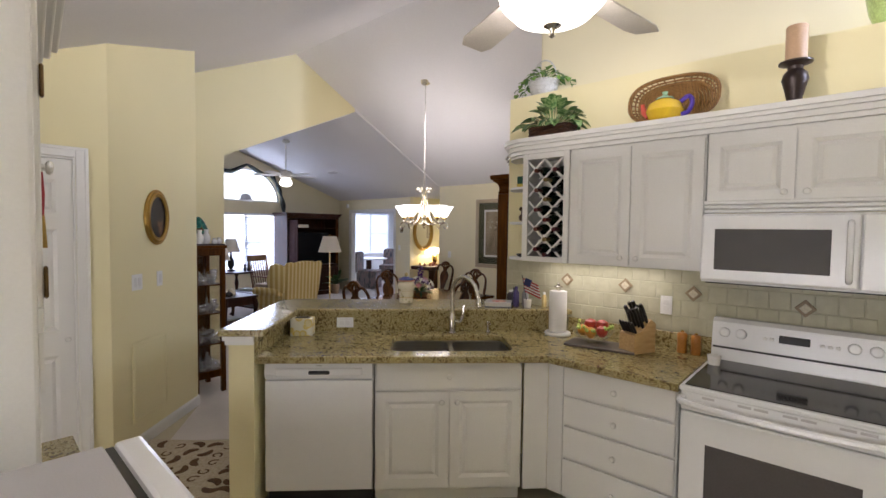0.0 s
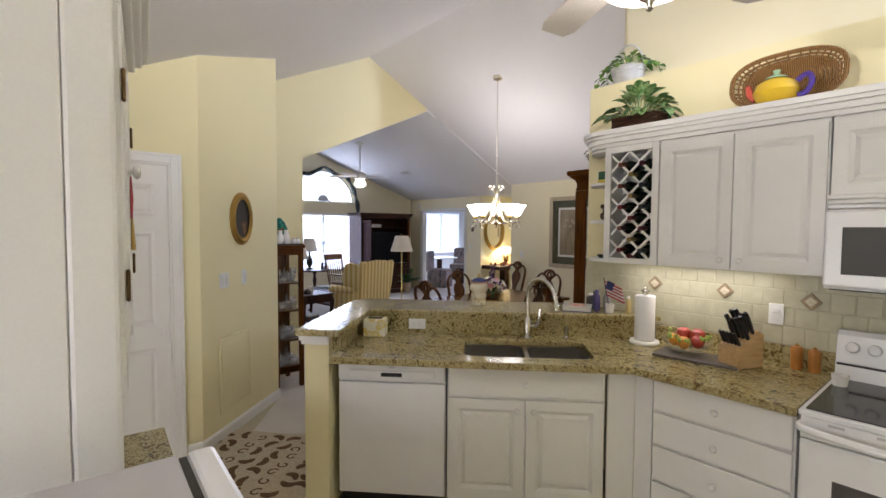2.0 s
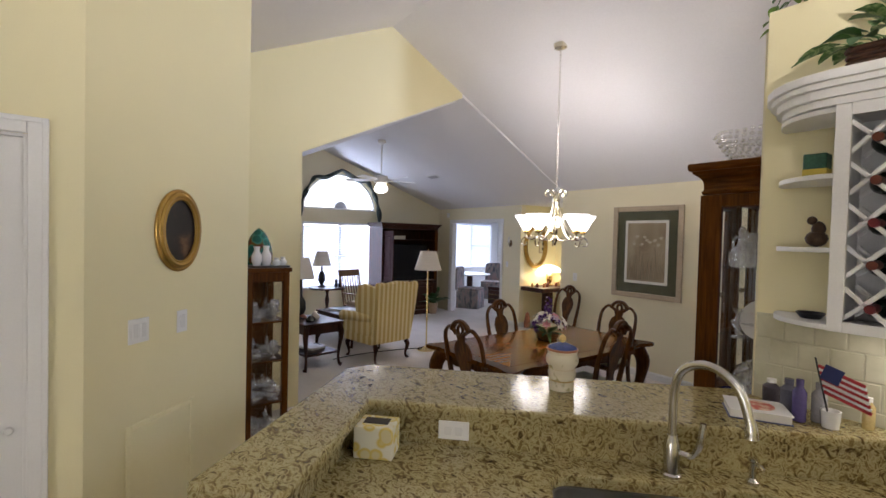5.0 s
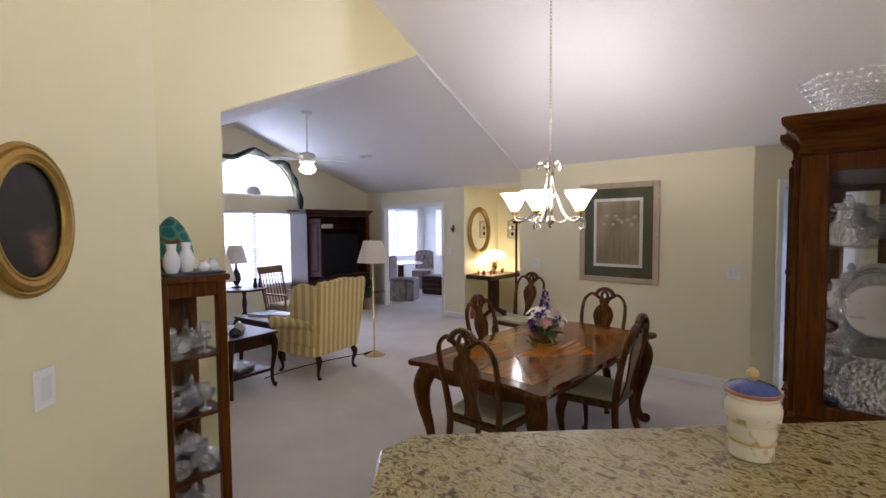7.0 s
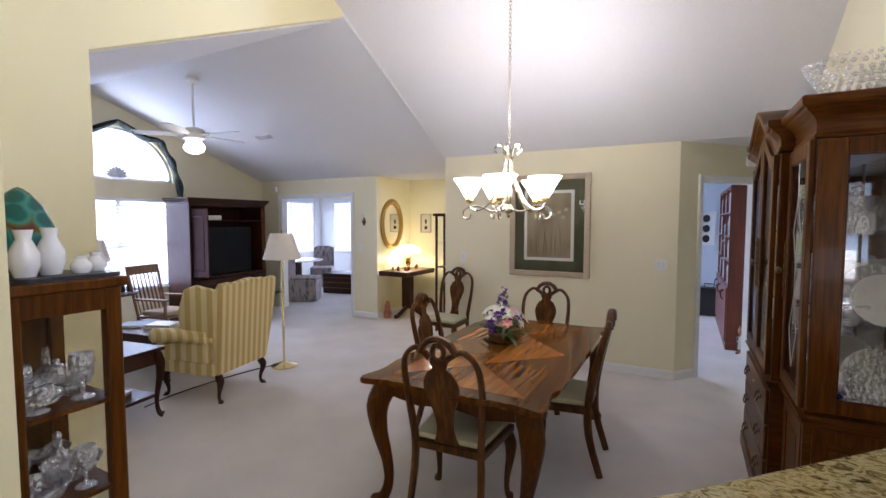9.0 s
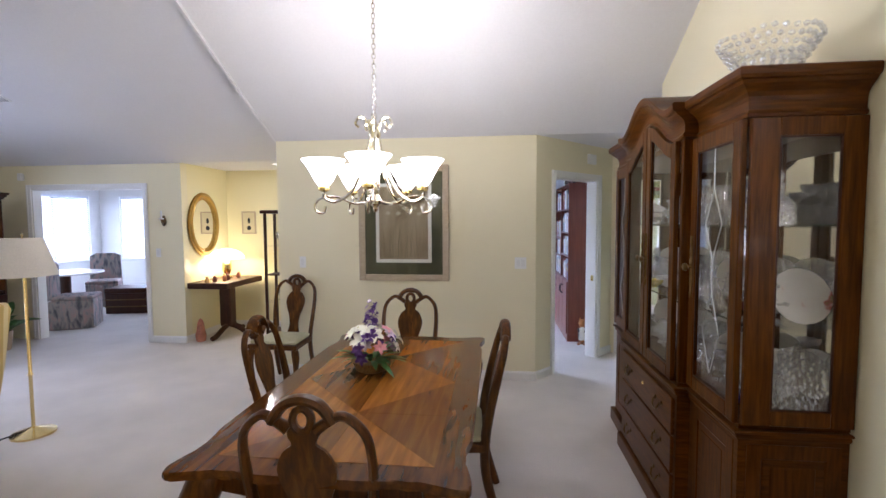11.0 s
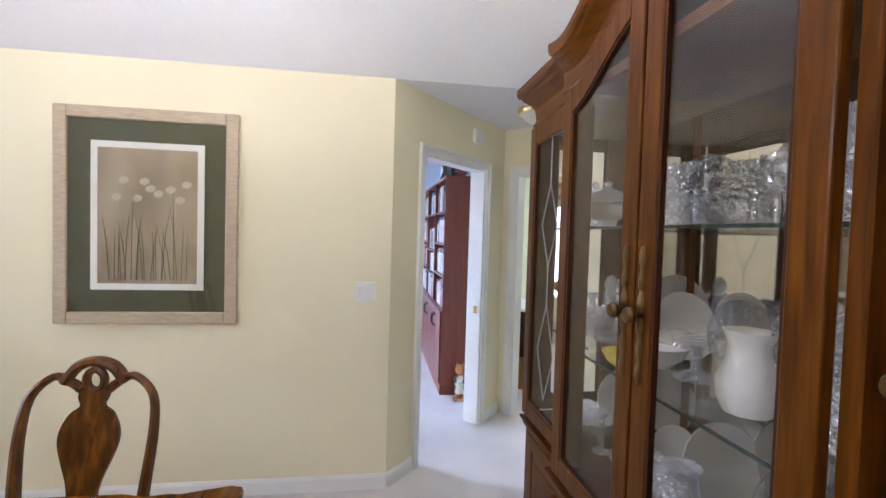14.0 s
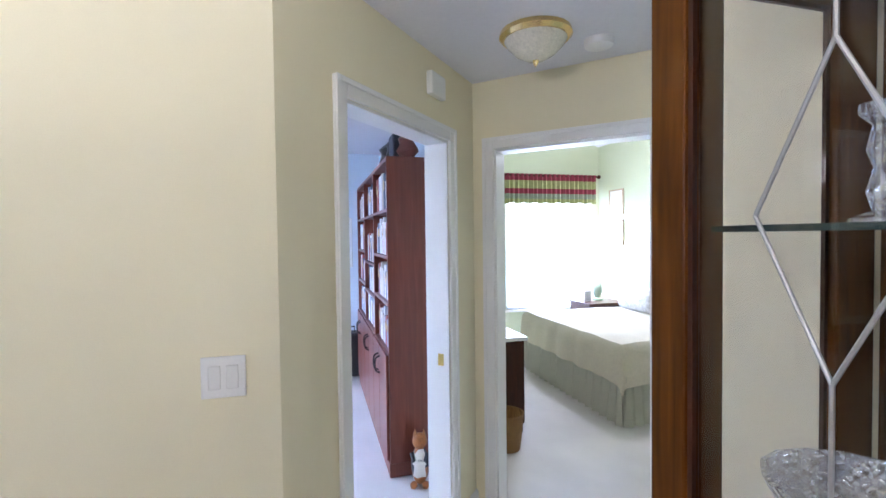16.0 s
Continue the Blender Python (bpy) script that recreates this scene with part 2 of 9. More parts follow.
def glow(name, color, strength, base=(0.8, 0.8, 0.8)):
    m = bpy.data.materials.new(name)
    m.use_nodes = True
    b = m.node_tree.nodes["Principled BSDF"]
    b.inputs["Base Color"].default_value = (*base, 1)
    b.inputs["Roughness"].default_value = 0.4
    b.inputs["Emission Color"].default_value = (*color, 1)
    b.inputs["Emission Strength"].default_value = strength
    return m


def glass_mat(name, tint=(1, 1, 1), rough=0.0, ior=1.45):
    m = bpy.data.materials.new(name)
    m.use_nodes = True
    b = m.node_tree.nodes["Principled BSDF"]
    b.inputs["Base Color"].default_value = (*tint, 1)
    b.inputs["Roughness"].default_value = rough
    b.inputs["IOR"].default_value = ior
    b.inputs["Transmission Weight"].default_value = 1
    return m


def pane_mat(name, gloss=0.10):
    """Thin flat glass: mostly clear, with a faint mirror on it."""
    m = bpy.data.materials.new(name)
    m.use_nodes = True
    nt = m.node_tree
    for n in list(nt.nodes):
        if n.type == "BSDF_PRINCIPLED":
            nt.nodes.remove(n)
    tr, gl, mx = nt.nodes.new("ShaderNodeBsdfTransparent"), nt.nodes.new("ShaderNodeBsdfGlossy"), nt.nodes.new("ShaderNodeMixShader")
    lw, pw_, ma = nt.nodes.new("ShaderNodeLayerWeight"), nt.nodes.new("ShaderNodeMath"), nt.nodes.new("ShaderNodeMath")
    lw.inputs["Blend"].default_value = 0.5
    pw_.operation, ma.operation = "POWER", "MULTIPLY_ADD"
    pw_.inputs[1].default_value = 3.0
    ma.inputs[1].default_value = 0.32
    ma.inputs[2].default_value = gloss * 0.3
    nt.links.new(lw.outputs["Facing"], pw_.inputs[0])
    nt.links.new(pw_.outputs[0], ma.inputs[0])
    gl.inputs["Roughness"].default_value = 0.01
    nt.links.new(ma.outputs[0], mx.inputs[0])
    nt.links.new(tr.outputs[0], mx.inputs[1])
    nt.links.new(gl.outputs[0], mx.inputs[2])
    nt.links.new(mx.outputs[0], nt.nodes["Material Output"].inputs["Surface"])
    return m


M_WALL = mat("yellow wall paint", (0.83, 0.755, 0.47), 0.75, vary=0.03, scale=1.2, fine=260, bump=0.06, spec=0.25)
M_CREAM = mat("pale yellow wall paint", (0.82, 0.755, 0.54), 0.75, vary=0.03, scale=1.2, fine=260, bump=0.06, spec=0.25)
M_CEIL = mat("white ceiling paint", (0.76, 0.75, 0.765), 0.85, vary=0.03, scale=0.9, fine=55, bump=0.35, spec=0.2)
M_TRIM = mat("white trim paint", (0.82, 0.81, 0.78), 0.4, vary=0.03, scale=3, fine=150, bump=0.03)
M_CAB = mat("white cabinet enamel", (0.80, 0.79, 0.76), 0.38, vary=0.03, scale=2.5, fine=140, bump=0.03)
M_APPL = mat("white appliance enamel", (0.82, 0.82, 0.82), 0.22, vary=0.015, scale=3, fine=60, bump=0.01)
M_CARPET = mat("pale beige carpet", (0.70, 0.655, 0.62), 0.97, vary=0.14, scale=2.2, fine=420, bump=0.9, spec=0.1)
M_STUDYWALL = mat("pale blue wall paint", (0.62, 0.68, 0.74), 0.8, vary=0.03, scale=1.5, fine=260, bump=0.05)
M_GREENWALL = mat("sage green wall paint", (0.57, 0.61, 0.43), 0.8, vary=0.03, scale=1.5, fine=260, bump=0.05)
M_GRANITE = ramp_mat("gold brown granite", [(0.27, (0.04, 0.026, 0.01)), (0.37, (0.14, 0.094, 0.034)), (0.45, (0.30, 0.235, 0.09)), (0.53, (0.47, 0.405, 0.205)), (0.59, (0.31, 0.24, 0.09)), (0.67, (0.17, 0.115, 0.04)), (0.78, (0.06, 0.038, 0.014))], "noise", 24, 11, 0.13, (1, 1.45, 1.2), 0.0, 0.15, 1.6, turn=(0, 0, 20))
M_STEEL = mat("brushed steel", (0.48, 0.47, 0.45), 0.28, 1.0, vary=0.06, scale=4, fine=300, bump=0.05)
M_NICKEL = mat("brushed nickel", (0.62, 0.60, 0.56), 0.22, 1.0, vary=0.05, scale=8, fine=200, bump=0.02)
M_BRASS = mat("polished brass", (0.78, 0.60, 0.27), 0.2, 1.0, vary=0.08, scale=8, fine=120, bump=0.03)
M_ABRASS = mat("antique brass", (0.15, 0.095, 0.042), 0.35, 1.0, vary=0.15, scale=20, fine=160, bump=0.05)
M_GOLD = mat("gilded frame", (0.46, 0.29, 0.075), 0.35, 0.85, vary=0.15, scale=18, fine=160, bump=0.12)
M_WOOD = ramp_mat("cherry stained wood", [(0.25, (0.042, 0.0112, 0.0011)), (0.5, (0.086, 0.0262, 0.0022)), (0.78, (0.138, 0.0465, 0.0042))], "noise", 8, 8, 0.33, (7, 7, 0.55), 0.03, 0.03, 0.6, spec=0.11)
M_WOODH = ramp_mat("cherry wood, level grain", [(0.25, (0.042, 0.0112, 0.0011)), (0.5, (0.086, 0.0262, 0.0022)), (0.78, (0.138, 0.0465, 0.0042))], "noise", 8, 8, 0.33, (0.8, 0.8, 8), 0.03, 0.03, 0.6, spec=0.11)
M_CHERRY = ramp_mat("warm cherry chair wood", [(0.25, (0.030, 0.0088, 0.0011)), (0.5, (0.082, 0.0275, 0.0034)), (0.78, (0.175, 0.066, 0.0090))], "noise", 7, 8, 0.33, (6, 6, 0.7), 0.05, 0.06, 0.6, spec=0.2)
M_DKWOOD = ramp_mat("dark mahogany", [(0.2, (0.018, 0.005, 0.002)), (0.6, (0.05, 0.013, 0.004)), (0.9, (0.10, 0.028, 0.008))], "noise", 7, 7, 0.42, (5, 5, 0.7), 0.05, 0.0, 0.6, spec=0.25)
M_REDWOOD = ramp_mat("red mahogany board", [(0.2, (0.13, 0.032, 0.018)), (0.6, (0.19, 0.05, 0.028)), (0.9, (0.24, 0.07, 0.04))], "noise", 5, 7, 0.35, (8, 8, 0.5), 0.04, 0.2, 0.5)
M_BLACK = mat("black plastic", (0.015, 0.015, 0.016), 0.35, vary=0.2, scale=6, fine=100, bump=0.02)
M_CERAN = mat("black ceramic glass", (0.02, 0.018, 0.018), 0.09, vary=0.3, scale=3, fine=200, bump=0.0)
M_GREYTOP = mat("light grey textured enamel", (0.52, 0.50, 0.50), 0.5, vary=0.05, scale=4, fine=300, bump=0.2)
M_PANE = pane_mat("thin window glass", 0.09)
M_CRYSTAL = pane_mat("clear crystal", 0.25)
M_MIRROR = mat("mirror silver", (0.86, 0.86, 0.86), 0.02, 1.0, vary=0.0, bump=0)
M_PORCELAIN = mat("white porcelain", (0.80, 0.79, 0.76), 0.18, vary=0.03, scale=12, fine=90, bump=0.01)
M_LINEN = mat("pale green seat damask", (0.55, 0.53, 0.34), 0.9, vary=0.1, scale=30, fine=300, bump=0.4)
M_SHADE = glow("frosted lamp glass, lit", (1.0, 0.93, 0.80), 5.0)
M_LEAF = mat("green leaf", (0.06, 0.16, 0.04), 0.4, vary=0.35, scale=20, fine=90, bump=0.1, random_tint=0.5)
M_LEAFV = ramp_mat("pale variegated leaf", [(0.36, (0.045, 0.13, 0.03)), (0.47, (0.11, 0.23, 0.06)), (0.56, (0.36, 0.46, 0.20)), (0.68, (0.16, 0.29, 0.08))], "noise", 38, 4, 0.42, (1, 1, 1), 0.15, 0.6, 0.5, random_shift=True)
M_IVY = mat("yellow green ivy leaf", (0.16, 0.30, 0.05), 0.45, vary=0.4, scale=22, fine=90, bump=0.1, random_tint=0.5)


def crystal(name, clear=0.5, bump=0.8, scale=150):
    """Faceted clear glass: partly see-through, partly bright and glossy."""
    m = bpy.data.materials.new(name)
    m.use_nodes = True
    nt = m.node_tree
    b = nt.nodes["Principled BSDF"]
    b.inputs["Base Color"].default_value = (0.90, 0.92, 0.95, 1)
    b.inputs["Roughness"].default_value = 0.03
    b.inputs["Specular IOR Level"].default_value = 1.0
    b.inputs["Metallic"].default_value = 0.65
    tx, bp = nt.nodes.new("ShaderNodeTexVoronoi"), nt.nodes.new("ShaderNodeBump")
    tx.inputs["Scale"].default_value = scale
    bp.inputs["Strength"].default_value = bump
    bp.inputs["Distance"].default_value = 0.01
    tc = nt.nodes.new("ShaderNodeTexCoord")
    nt.links.new(tc.outputs["Object"], tx.inputs["Vector"])
    nt.links.new(tx.outputs["Distance"], bp.inputs["Height"])
    nt.links.new(bp.outputs[0], b.inputs["Normal"])
    tr, mx = nt.nodes.new("ShaderNodeBsdfTransparent"), nt.nodes.new("ShaderNodeMixShader")
    mx.inputs[0].default_value = 1 - clear
    nt.links.new(tr.outputs[0], mx.inputs[1])
    nt.links.new(b.outputs[0], mx.inputs[2])
    nt.links.new(mx.outputs[0], nt.nodes["Material Output"].inputs["Surface"])
    return m

# ---- the large structure ----
def main_ceiling(y):
    """Height of the kitchen and dining vault."""
    return 4.0 - 0.45 * (4.03 - y) if y < 4.03 else max(2.43, 4.0 - 0.53 * (y - 4.03))


def wall_run(name, x0, y0, x1, y1, top, material, t=0.12, openings=(), z0=0.0, side=1, ends=None):
    """A wall from (x0, y0) to (x1, y1); its face lies on that line and its thickness t to the left (side=1) or right.
    top: a height or heights along it as (s, z). openings: (s0, s1, z0, z1)."""
    d = Vector((x1 - x0, y1 - y0))
    L = d.length
    tops = top if isinstance(top, (list, tuple)) else [(0, top), (L, top)]
    cuts = sorted({0, L, *[s for s, _ in tops], *[o[0] for o in openings], *[o[1] for o in openings]})
    cuts = [c for c in cuts if -1e-6 <= c <= L + 1e-6]
    def zt(s):
        for (a, za), (b, zb) in zip(tops, tops[1:]):
            if a - 1e-6 <= s <= b + 1e-6:
                return za + (zb - za) * (s - a) / max(b - a, 1e-9)
        return tops[-1][1]
    bm = BM()
    for a, b in zip(cuts, cuts[1:]):
        mid = (a + b) / 2
        op = [o for o in openings if o[0] - 1e-6 < mid < o[1] + 1e-6]
        spans = []
        low = z0
        for o in sorted(op, key=lambda q: q[2]):
            if o[2] > low + 1e-6:
                spans.append((low, low, o[2], o[2]))
            low = o[3]
        spans.append((low, low, zt(a), zt(b)))
        for za, zb, zc, zd in spans:
            prism(bm, [(a, za), (b, zb), (b, zd), (a, zc)], "y", 0, t * side)
    bmesh.ops.remove_doubles(bm, verts=bm.verts[:], dist=1e-4)
    ob = setting(name, bm, material)
    ob.matrix_basis = pose(x0, y0, 0, 0, 0, math.degrees(math.atan2(d.y, d.x)))
    return ob


def baseboard(x0, y0, x1, y1, side=-1, h=0.09, t=0.014):
    d = Vector((x1 - x0, y1 - y0))
    bm = BM()
    prism(bm, [(0, 0), (t * side, 0), (t * side, h * 0.8), (t * 0.4 * side, h), (0, h)], "x", 0, d.length)
    ob = setting("baseboard", bm, M_TRIM)
    ob.matrix_basis = pose(x0, y0, 0, 0, 0, math.degrees(math.atan2(d.y, d.x)))
    return ob


def casing(name, x0, y0, ang, w, h, depth=0.12, trim=0.065, both=True):
    """Door casing round an opening w wide and h high; the local front faces -y, and the opening runs along +x."""
    bm = BM()
    for y in ((-0.016, depth) if both else (-0.016,)):
        box(bm, -trim, y, 0, 0.0, y + 0.016, h + trim, 0.004)
        box(bm, w, y, 0, w + trim, y + 0.016, h + trim, 0.004)
        box(bm, 0.0, y, h, w, y + 0.016, h + trim, 0.004)
        yy = y - 0.008 if y < 0 else y + 0.016
        box(bm, -trim, yy, 0, -trim + 0.02, yy + 0.008, h + trim, 0.002)
        box(bm, w + trim - 0.02, yy, 0, w + trim, yy + 0.008, h + trim, 0.002)
        box(bm, -trim + 0.02, yy, h + trim - 0.02, w + trim - 0.02, yy + 0.008, h + trim, 0.002)
    box(bm, -0.002, 0, 0, 0.012, depth, h, 0.001)
    box(bm, w - 0.012, 0, 0, w + 0.002, depth, h, 0.001)
    box(bm, 0.012, 0, h - 0.012, w - 0.012, depth, h + 0.002, 0.001)
    ob = setting(name, bm, M_TRIM)
    ob.matrix_basis = pose(x0, y0, 0, 0, 0, ang)
    return ob


# floors: tile in the kitchen, carpet elsewhere
PW0, PW1 = (-3.03, 1.42), (-3.775, 2.24)
bm = BM()
prism(bm, [(-16, -3), (4, -3), (4, 16), (-16, 16)], "z", -0.12, -0.014)
setting("floor", bm, mat("concrete slab", (0.4, 0.39, 0.37), 0.9))
bm = BM()
prism(bm, [(-2.60, 2.42), (-1.45, 3.70), (-1.39, 6.45), (4, 6.45), (4, 16), (-16, 16), (-16, 2.0), (-3.95, 2.0), (-3.79, 2.262), (-3.16, 1.80), (-2.72, 2.30)], "z", -0.014, 0.0)
setting("carpet", bm, M_CARPET)
bm = BM()
prism(bm, [(-3.2, -1.6), (2.6, -1.6), (2.6, 3.70), (-1.45, 3.70), (-2.60, 2.42), (-2.72, 2.30), (-3.16, 1.80), (-3.79, 2.262), (-3.95, 2.0), (-3.4, 1.2)], "z", -0.014, -0.004)
M_GROUT = mat("beige grout", (0.54, 0.49, 0.35), 0.9)
setting("tile_bed", bm, M_GROUT)

# kitchen and dining walls
wall_run("wall_pantry", -3.03, -1.6, -3.03, 1.42, [(0, 2.0), (3.02, main_ceiling(1.42) + 0.03)], M_WALL, openings=[(2.385, 2.845, 0, 2.06)])
wall_run("wall_oval_picture", PW0[0], PW0[1], PW1[0], PW1[1], [(0, main_ceiling(1.42) + 0.03), (1.108, main_ceiling(2.24) + 0.03)], M_WALL)
wall_run("wall_hall_side", PW1[0], PW1[1], -5.25, 2.24, main_ceiling(2.262) + 0.03, M_WALL)
casing("door_1_casing", -3.03, 0.785, 90, 0.46, 2.06, both=False)
baseboard(-3.03, 1.32, PW0[0], PW0[1])
baseboard(PW0[0], PW0[1], PW1[0] - 0.005, PW1[1] + 0.006)
baseboard(PW1[0], PW1[1], -5.13, 2.24)

# the gable over the opening to the living room
bm = BM()
prism(bm, [(2.262, 0), (3.05, 0), (3.05, 2.505), (5.03, 3.42), (5.03, 4.2), (2.262, 4.2)], "x", -5.25, -5.095)
setting("wall_living_opening", bm, M_WALL)
bm = BM()
prism(bm, [(5.03, 3.432), (6.99, 2.425), (6.99, 4.2), (5.03, 4.2)], "x", -5.12, -5.095)
setting("ceiling_edge", bm, M_CEIL)
bm = BM()
prism(bm, [(5.034, 3.424), (7.11, 2.686), (7.11, 2.786), (5.034, 3.524)], "x", -5.25, -5.121)
setting("ceiling_living_return", bm, M_CEIL)

# picture wall, angled study wall, bedroom wall, wall behind the china cabinet
S0, S1 = (-2.436, 6.99), (-1.45, 8.10)
LS = math.hypot(S1[0] - S0[0], S1[1] - S0[1])
AS = math.degrees(math.atan2(S1[1] - S0[1], S1[0] - S0[0]))
wall_run("wall_picture", -5.09, 6.99, S0[0], S0[1], 2.46, M_CREAM)
wall_run("wall_study", *S0, *S1, 2.46, M_CREAM, openings=[(0.315, 1.145, 0, 2.045)])
casing("door_2_casing", S0[0] + 0.315 * math.cos(radians(AS)), S0[1] + 0.315 * math.sin(radians(AS)), AS, 0.83, 2.045)
wall_run("wall_bedroom", *S1, -0.45, 7.10, 2.46, M_CREAM, openings=[(0.13, 0.94, 0, 2.045)])
casing("door_3_casing", S1[0] + 0.13 * 0.7071, S1[1] - 0.13 * 0.7071, -45, 0.81, 2.045)
wall_run("wall_hall_end", -0.45, 7.10, -0.45, 6.45, 2.46, M_CREAM)
wall_run("wall_hall_back", -0.45, 6.45, -1.465, 6.45, 2.46, M_CREAM)
wall_run("wall_china", -1.465, 6.45, -1.465, 3.90, [(0, main_ceiling(6.45) + 0.03), (2.14, 3.98), (2.15, 2.665), (2.55, 2.665)], M_CREAM, t=0.12, side=1)
baseboard(-5.09, 6.99, *S0)
baseboard(*S0, S0[0] + 0.25 * math.cos(radians(AS)), S0[1] + 0.25 * math.sin(radians(AS)))
baseboard(S0[0] + 1.21 * math.cos(radians(AS)), S0[1] + 1.21 * math.sin(radians(AS)), *S1)

# range wall with a ledge, and the higher wall set back behind it
wall_run("wall_range", -1.388, 3.70, 2.6, 3.70, 2.665, M_WALL, t=0.5)
wall_run("wall_range_upper", -1.29, 4.02, 2.6, 4.02, 4.05, M_CREAM, t=0.12)
# the narrow high opening is made up to hold the ledge lamp
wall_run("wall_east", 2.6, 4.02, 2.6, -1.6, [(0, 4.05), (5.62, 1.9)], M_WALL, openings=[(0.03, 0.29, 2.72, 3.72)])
# the south opening is added, out of view, to let in the kitchen fill
wall_run("wall_south", 2.6, -1.6, -3.03, -1.6, 2.1, M_WALL, openings=[(1.2, 3.6, 0.75, 1.98)])

# ceilings
bm = BM()
prism(bm, [(-1.7, main_ceiling(-1.7)), (4.03, 4.0), (6.99, 2.43), (8.2, 2.43), (8.2, 2.53), (7.0, 2.53), (4.03, 4.1), (-1.7, main_ceiling(-1.7) + 0.1)], "x", -5.13, 2.7)
setting("ceiling", bm, M_CEIL)
bm = BM()
prism(bm, [(2.3, 2.165), (5.06, 3.415), (8.0, 2.37), (8.0, 2.47), (5.06, 3.515), (2.3, 2.265)], "x", -9.75, -5.25)
setting("ceiling_living", bm, M_CEIL)
bm = BM()
box(bm, -7.0, 8.0, 2.375, -4.9, 9.3, 2.45)
prism(bm, [(7.11, 2.69), (8.0, 2.37), (8.0, 2.45), (7.11, 2.77)], "x", -5.25, -4.9)
setting("ceiling_nook", bm, M_CEIL)

# living room: gable wall with an arched window, wall to the sunroom, nook
WY0, WY1, WYC = 4.66, 6.28, 5.47
bm = BM()
gable = [(2.3, 0), (8.1, 0), (8.1, 2.4), (5.06, 3.47), (2.3, 2.24)]
box(bm, -9.72, 2.3, 0, -9.6, WY0, 2.36)
box(bm, -9.72, WY1, 0, -9.6, 8.1, 2.36)
box(bm, -9.72, WY0, 0, -9.6, WY1, 0.62)
box(bm, -9.72, WY0, 1.96, -9.6, WY1, 2.22)
arc = [(WYC - 0.81 * math.cos(math.pi * k / 16), 2.22 + 0.76 * math.sin(math.pi * k / 16)) for k in range(17)]
prism(bm, [(WY1, 2.22), (WY1, 2.36), (8.1, 2.36), (8.1, 2.42), (5.06, 3.47), (2.3, 2.24), (2.3, 2.36), (WY0, 2.36), (WY0, 2.22)] + arc[1:-1], "x", -9.72, -9.6)
setting("wall_gable", bm, M_CREAM)
wall_run("wall_sunroom", -9.6, 8.0, -6.9, 8.0, 2.42, M_CREAM, openings=[(0.52, 2.16, 0, 2.05)])
casing("door_4_casing", -9.08, 8.0, 0, 1.64, 2.05)
wall_run("wall_nook_mirror", -6.9, 8.12, -6.9, 9.03, 2.42, M_WALL)
wall_run("wall_nook_back", -6.9, 9.03, -5.0, 9.03, 2.42, M_WALL)
wall_run("wall_nook_right", -5.0, 9.03, -5.0, 7.10, 2.42, M_WALL)
wall_run("wall_living_left", -5.25, 2.6, -9.6, 2.6, 2.35, M_CREAM)
baseboard(-7.44, 8.0, -6.9, 8.0)
baseboard(-6.9, 8.0, -6.9, 9.03)
baseboard(-6.9, 9.03, -5.0, 9.03)
baseboard(-9.6, 2.6, -9.6, 8.0)

# sunroom beyond
wall_run("wall_sunroom_far", -12.0, 12.2, -5.1, 12.2, 2.45, M_TRIM, openings=[(0.5, 2.2, 0.75, 2.2), (2.35, 4.0, 0.75, 2.2), (4.15, 5.8, 0.75, 2.2)])
wall_run("wall_sunroom_left", -12.0, 8.12, -12.0, 12.2, 2.45, M_TRIM, openings=[(0.4, 1.9, 0.75, 2.2), (2.1, 3.8, 0.75, 2.2)])
wall_run("wall_sunroom_right", -5.1, 12.2, -5.1, 9.15, 2.45, M_TRIM)
bm = BM()
box(bm, -12.1, 8.12, 2.42, -5.0, 12.3, 2.5)
setting("ceiling_sunroom", bm, M_CEIL)

# study and bedroom behind the angled doors
wall_run("wall_study_far", -4.6, 11.3, -1.55, 11.3, 2.6, M_STUDYWALL)
wall_run("wall_study_right", -1.50, 11.3, -1.50, 8.27, 2.6, M_STUDYWALL, t=0.03)
# unseen wall; its opening is added for the study fill
wall_run("wall_study_left", -4.6, 7.12, -4.6, 11.3, 2.6, M_STUDYWALL, openings=[(1.3, 2.9, 0.8, 2.1)])
bm = BM()
prism(bm, [(-4.7, 7.08), (-2.50, 7.08), (-1.52, 8.2), (-1.5, 11.4), (-4.7, 11.4)], "z", 2.58, 2.66)
setting("ceiling_study", bm, M_CEIL)
wall_run("wall_bedroom_window", -1.45, 11.4, 1.7, 11.4, 3.4, M_GREENWALL, openings=[(1.62, 2.92, 0.55, 2.15)])
wall_run("wall_bedroom_head", 1.62, 11.4, 1.62, 6.3, 3.4, M_GREENWALL)
wall_run("wall_bedroom_left", -1.45, 8.28, -1.45, 11.4, 3.4, M_GREENWALL, t=0.03)
bm = BM()
prism(bm, [(-0.38, 7.14), (-0.38, 6.3), (1.62, 6.3), (1.62, 6.2), (-0.5, 6.2), (-0.5, 7.1)], "z", 0, 3.4)
setting("wall_bedroom_near", bm, M_GREENWALL)
bm = BM()
prism(bm, [(-1.6, 3.05), (0.1, 3.35), (1.8, 2.75), (1.8, 2.85), (0.1, 3.45), (-1.6, 3.15)], "y", 6.2, 11.5)
setting("ceiling_bedroom", bm, M_CEIL)
bm = BM()
prism(bm, [(-1.39, 8.13), (-1.33, 8.19), (-0.33, 7.19), (-0.39, 7.13)], "z", 2.46, 3.3)
setting("wall_bedroom_over", bm, M_GREENWALL)

# ---- kitchen: peninsula ----
PEN = pose(-1.79, 1.80, 0, 0, 0, 45)


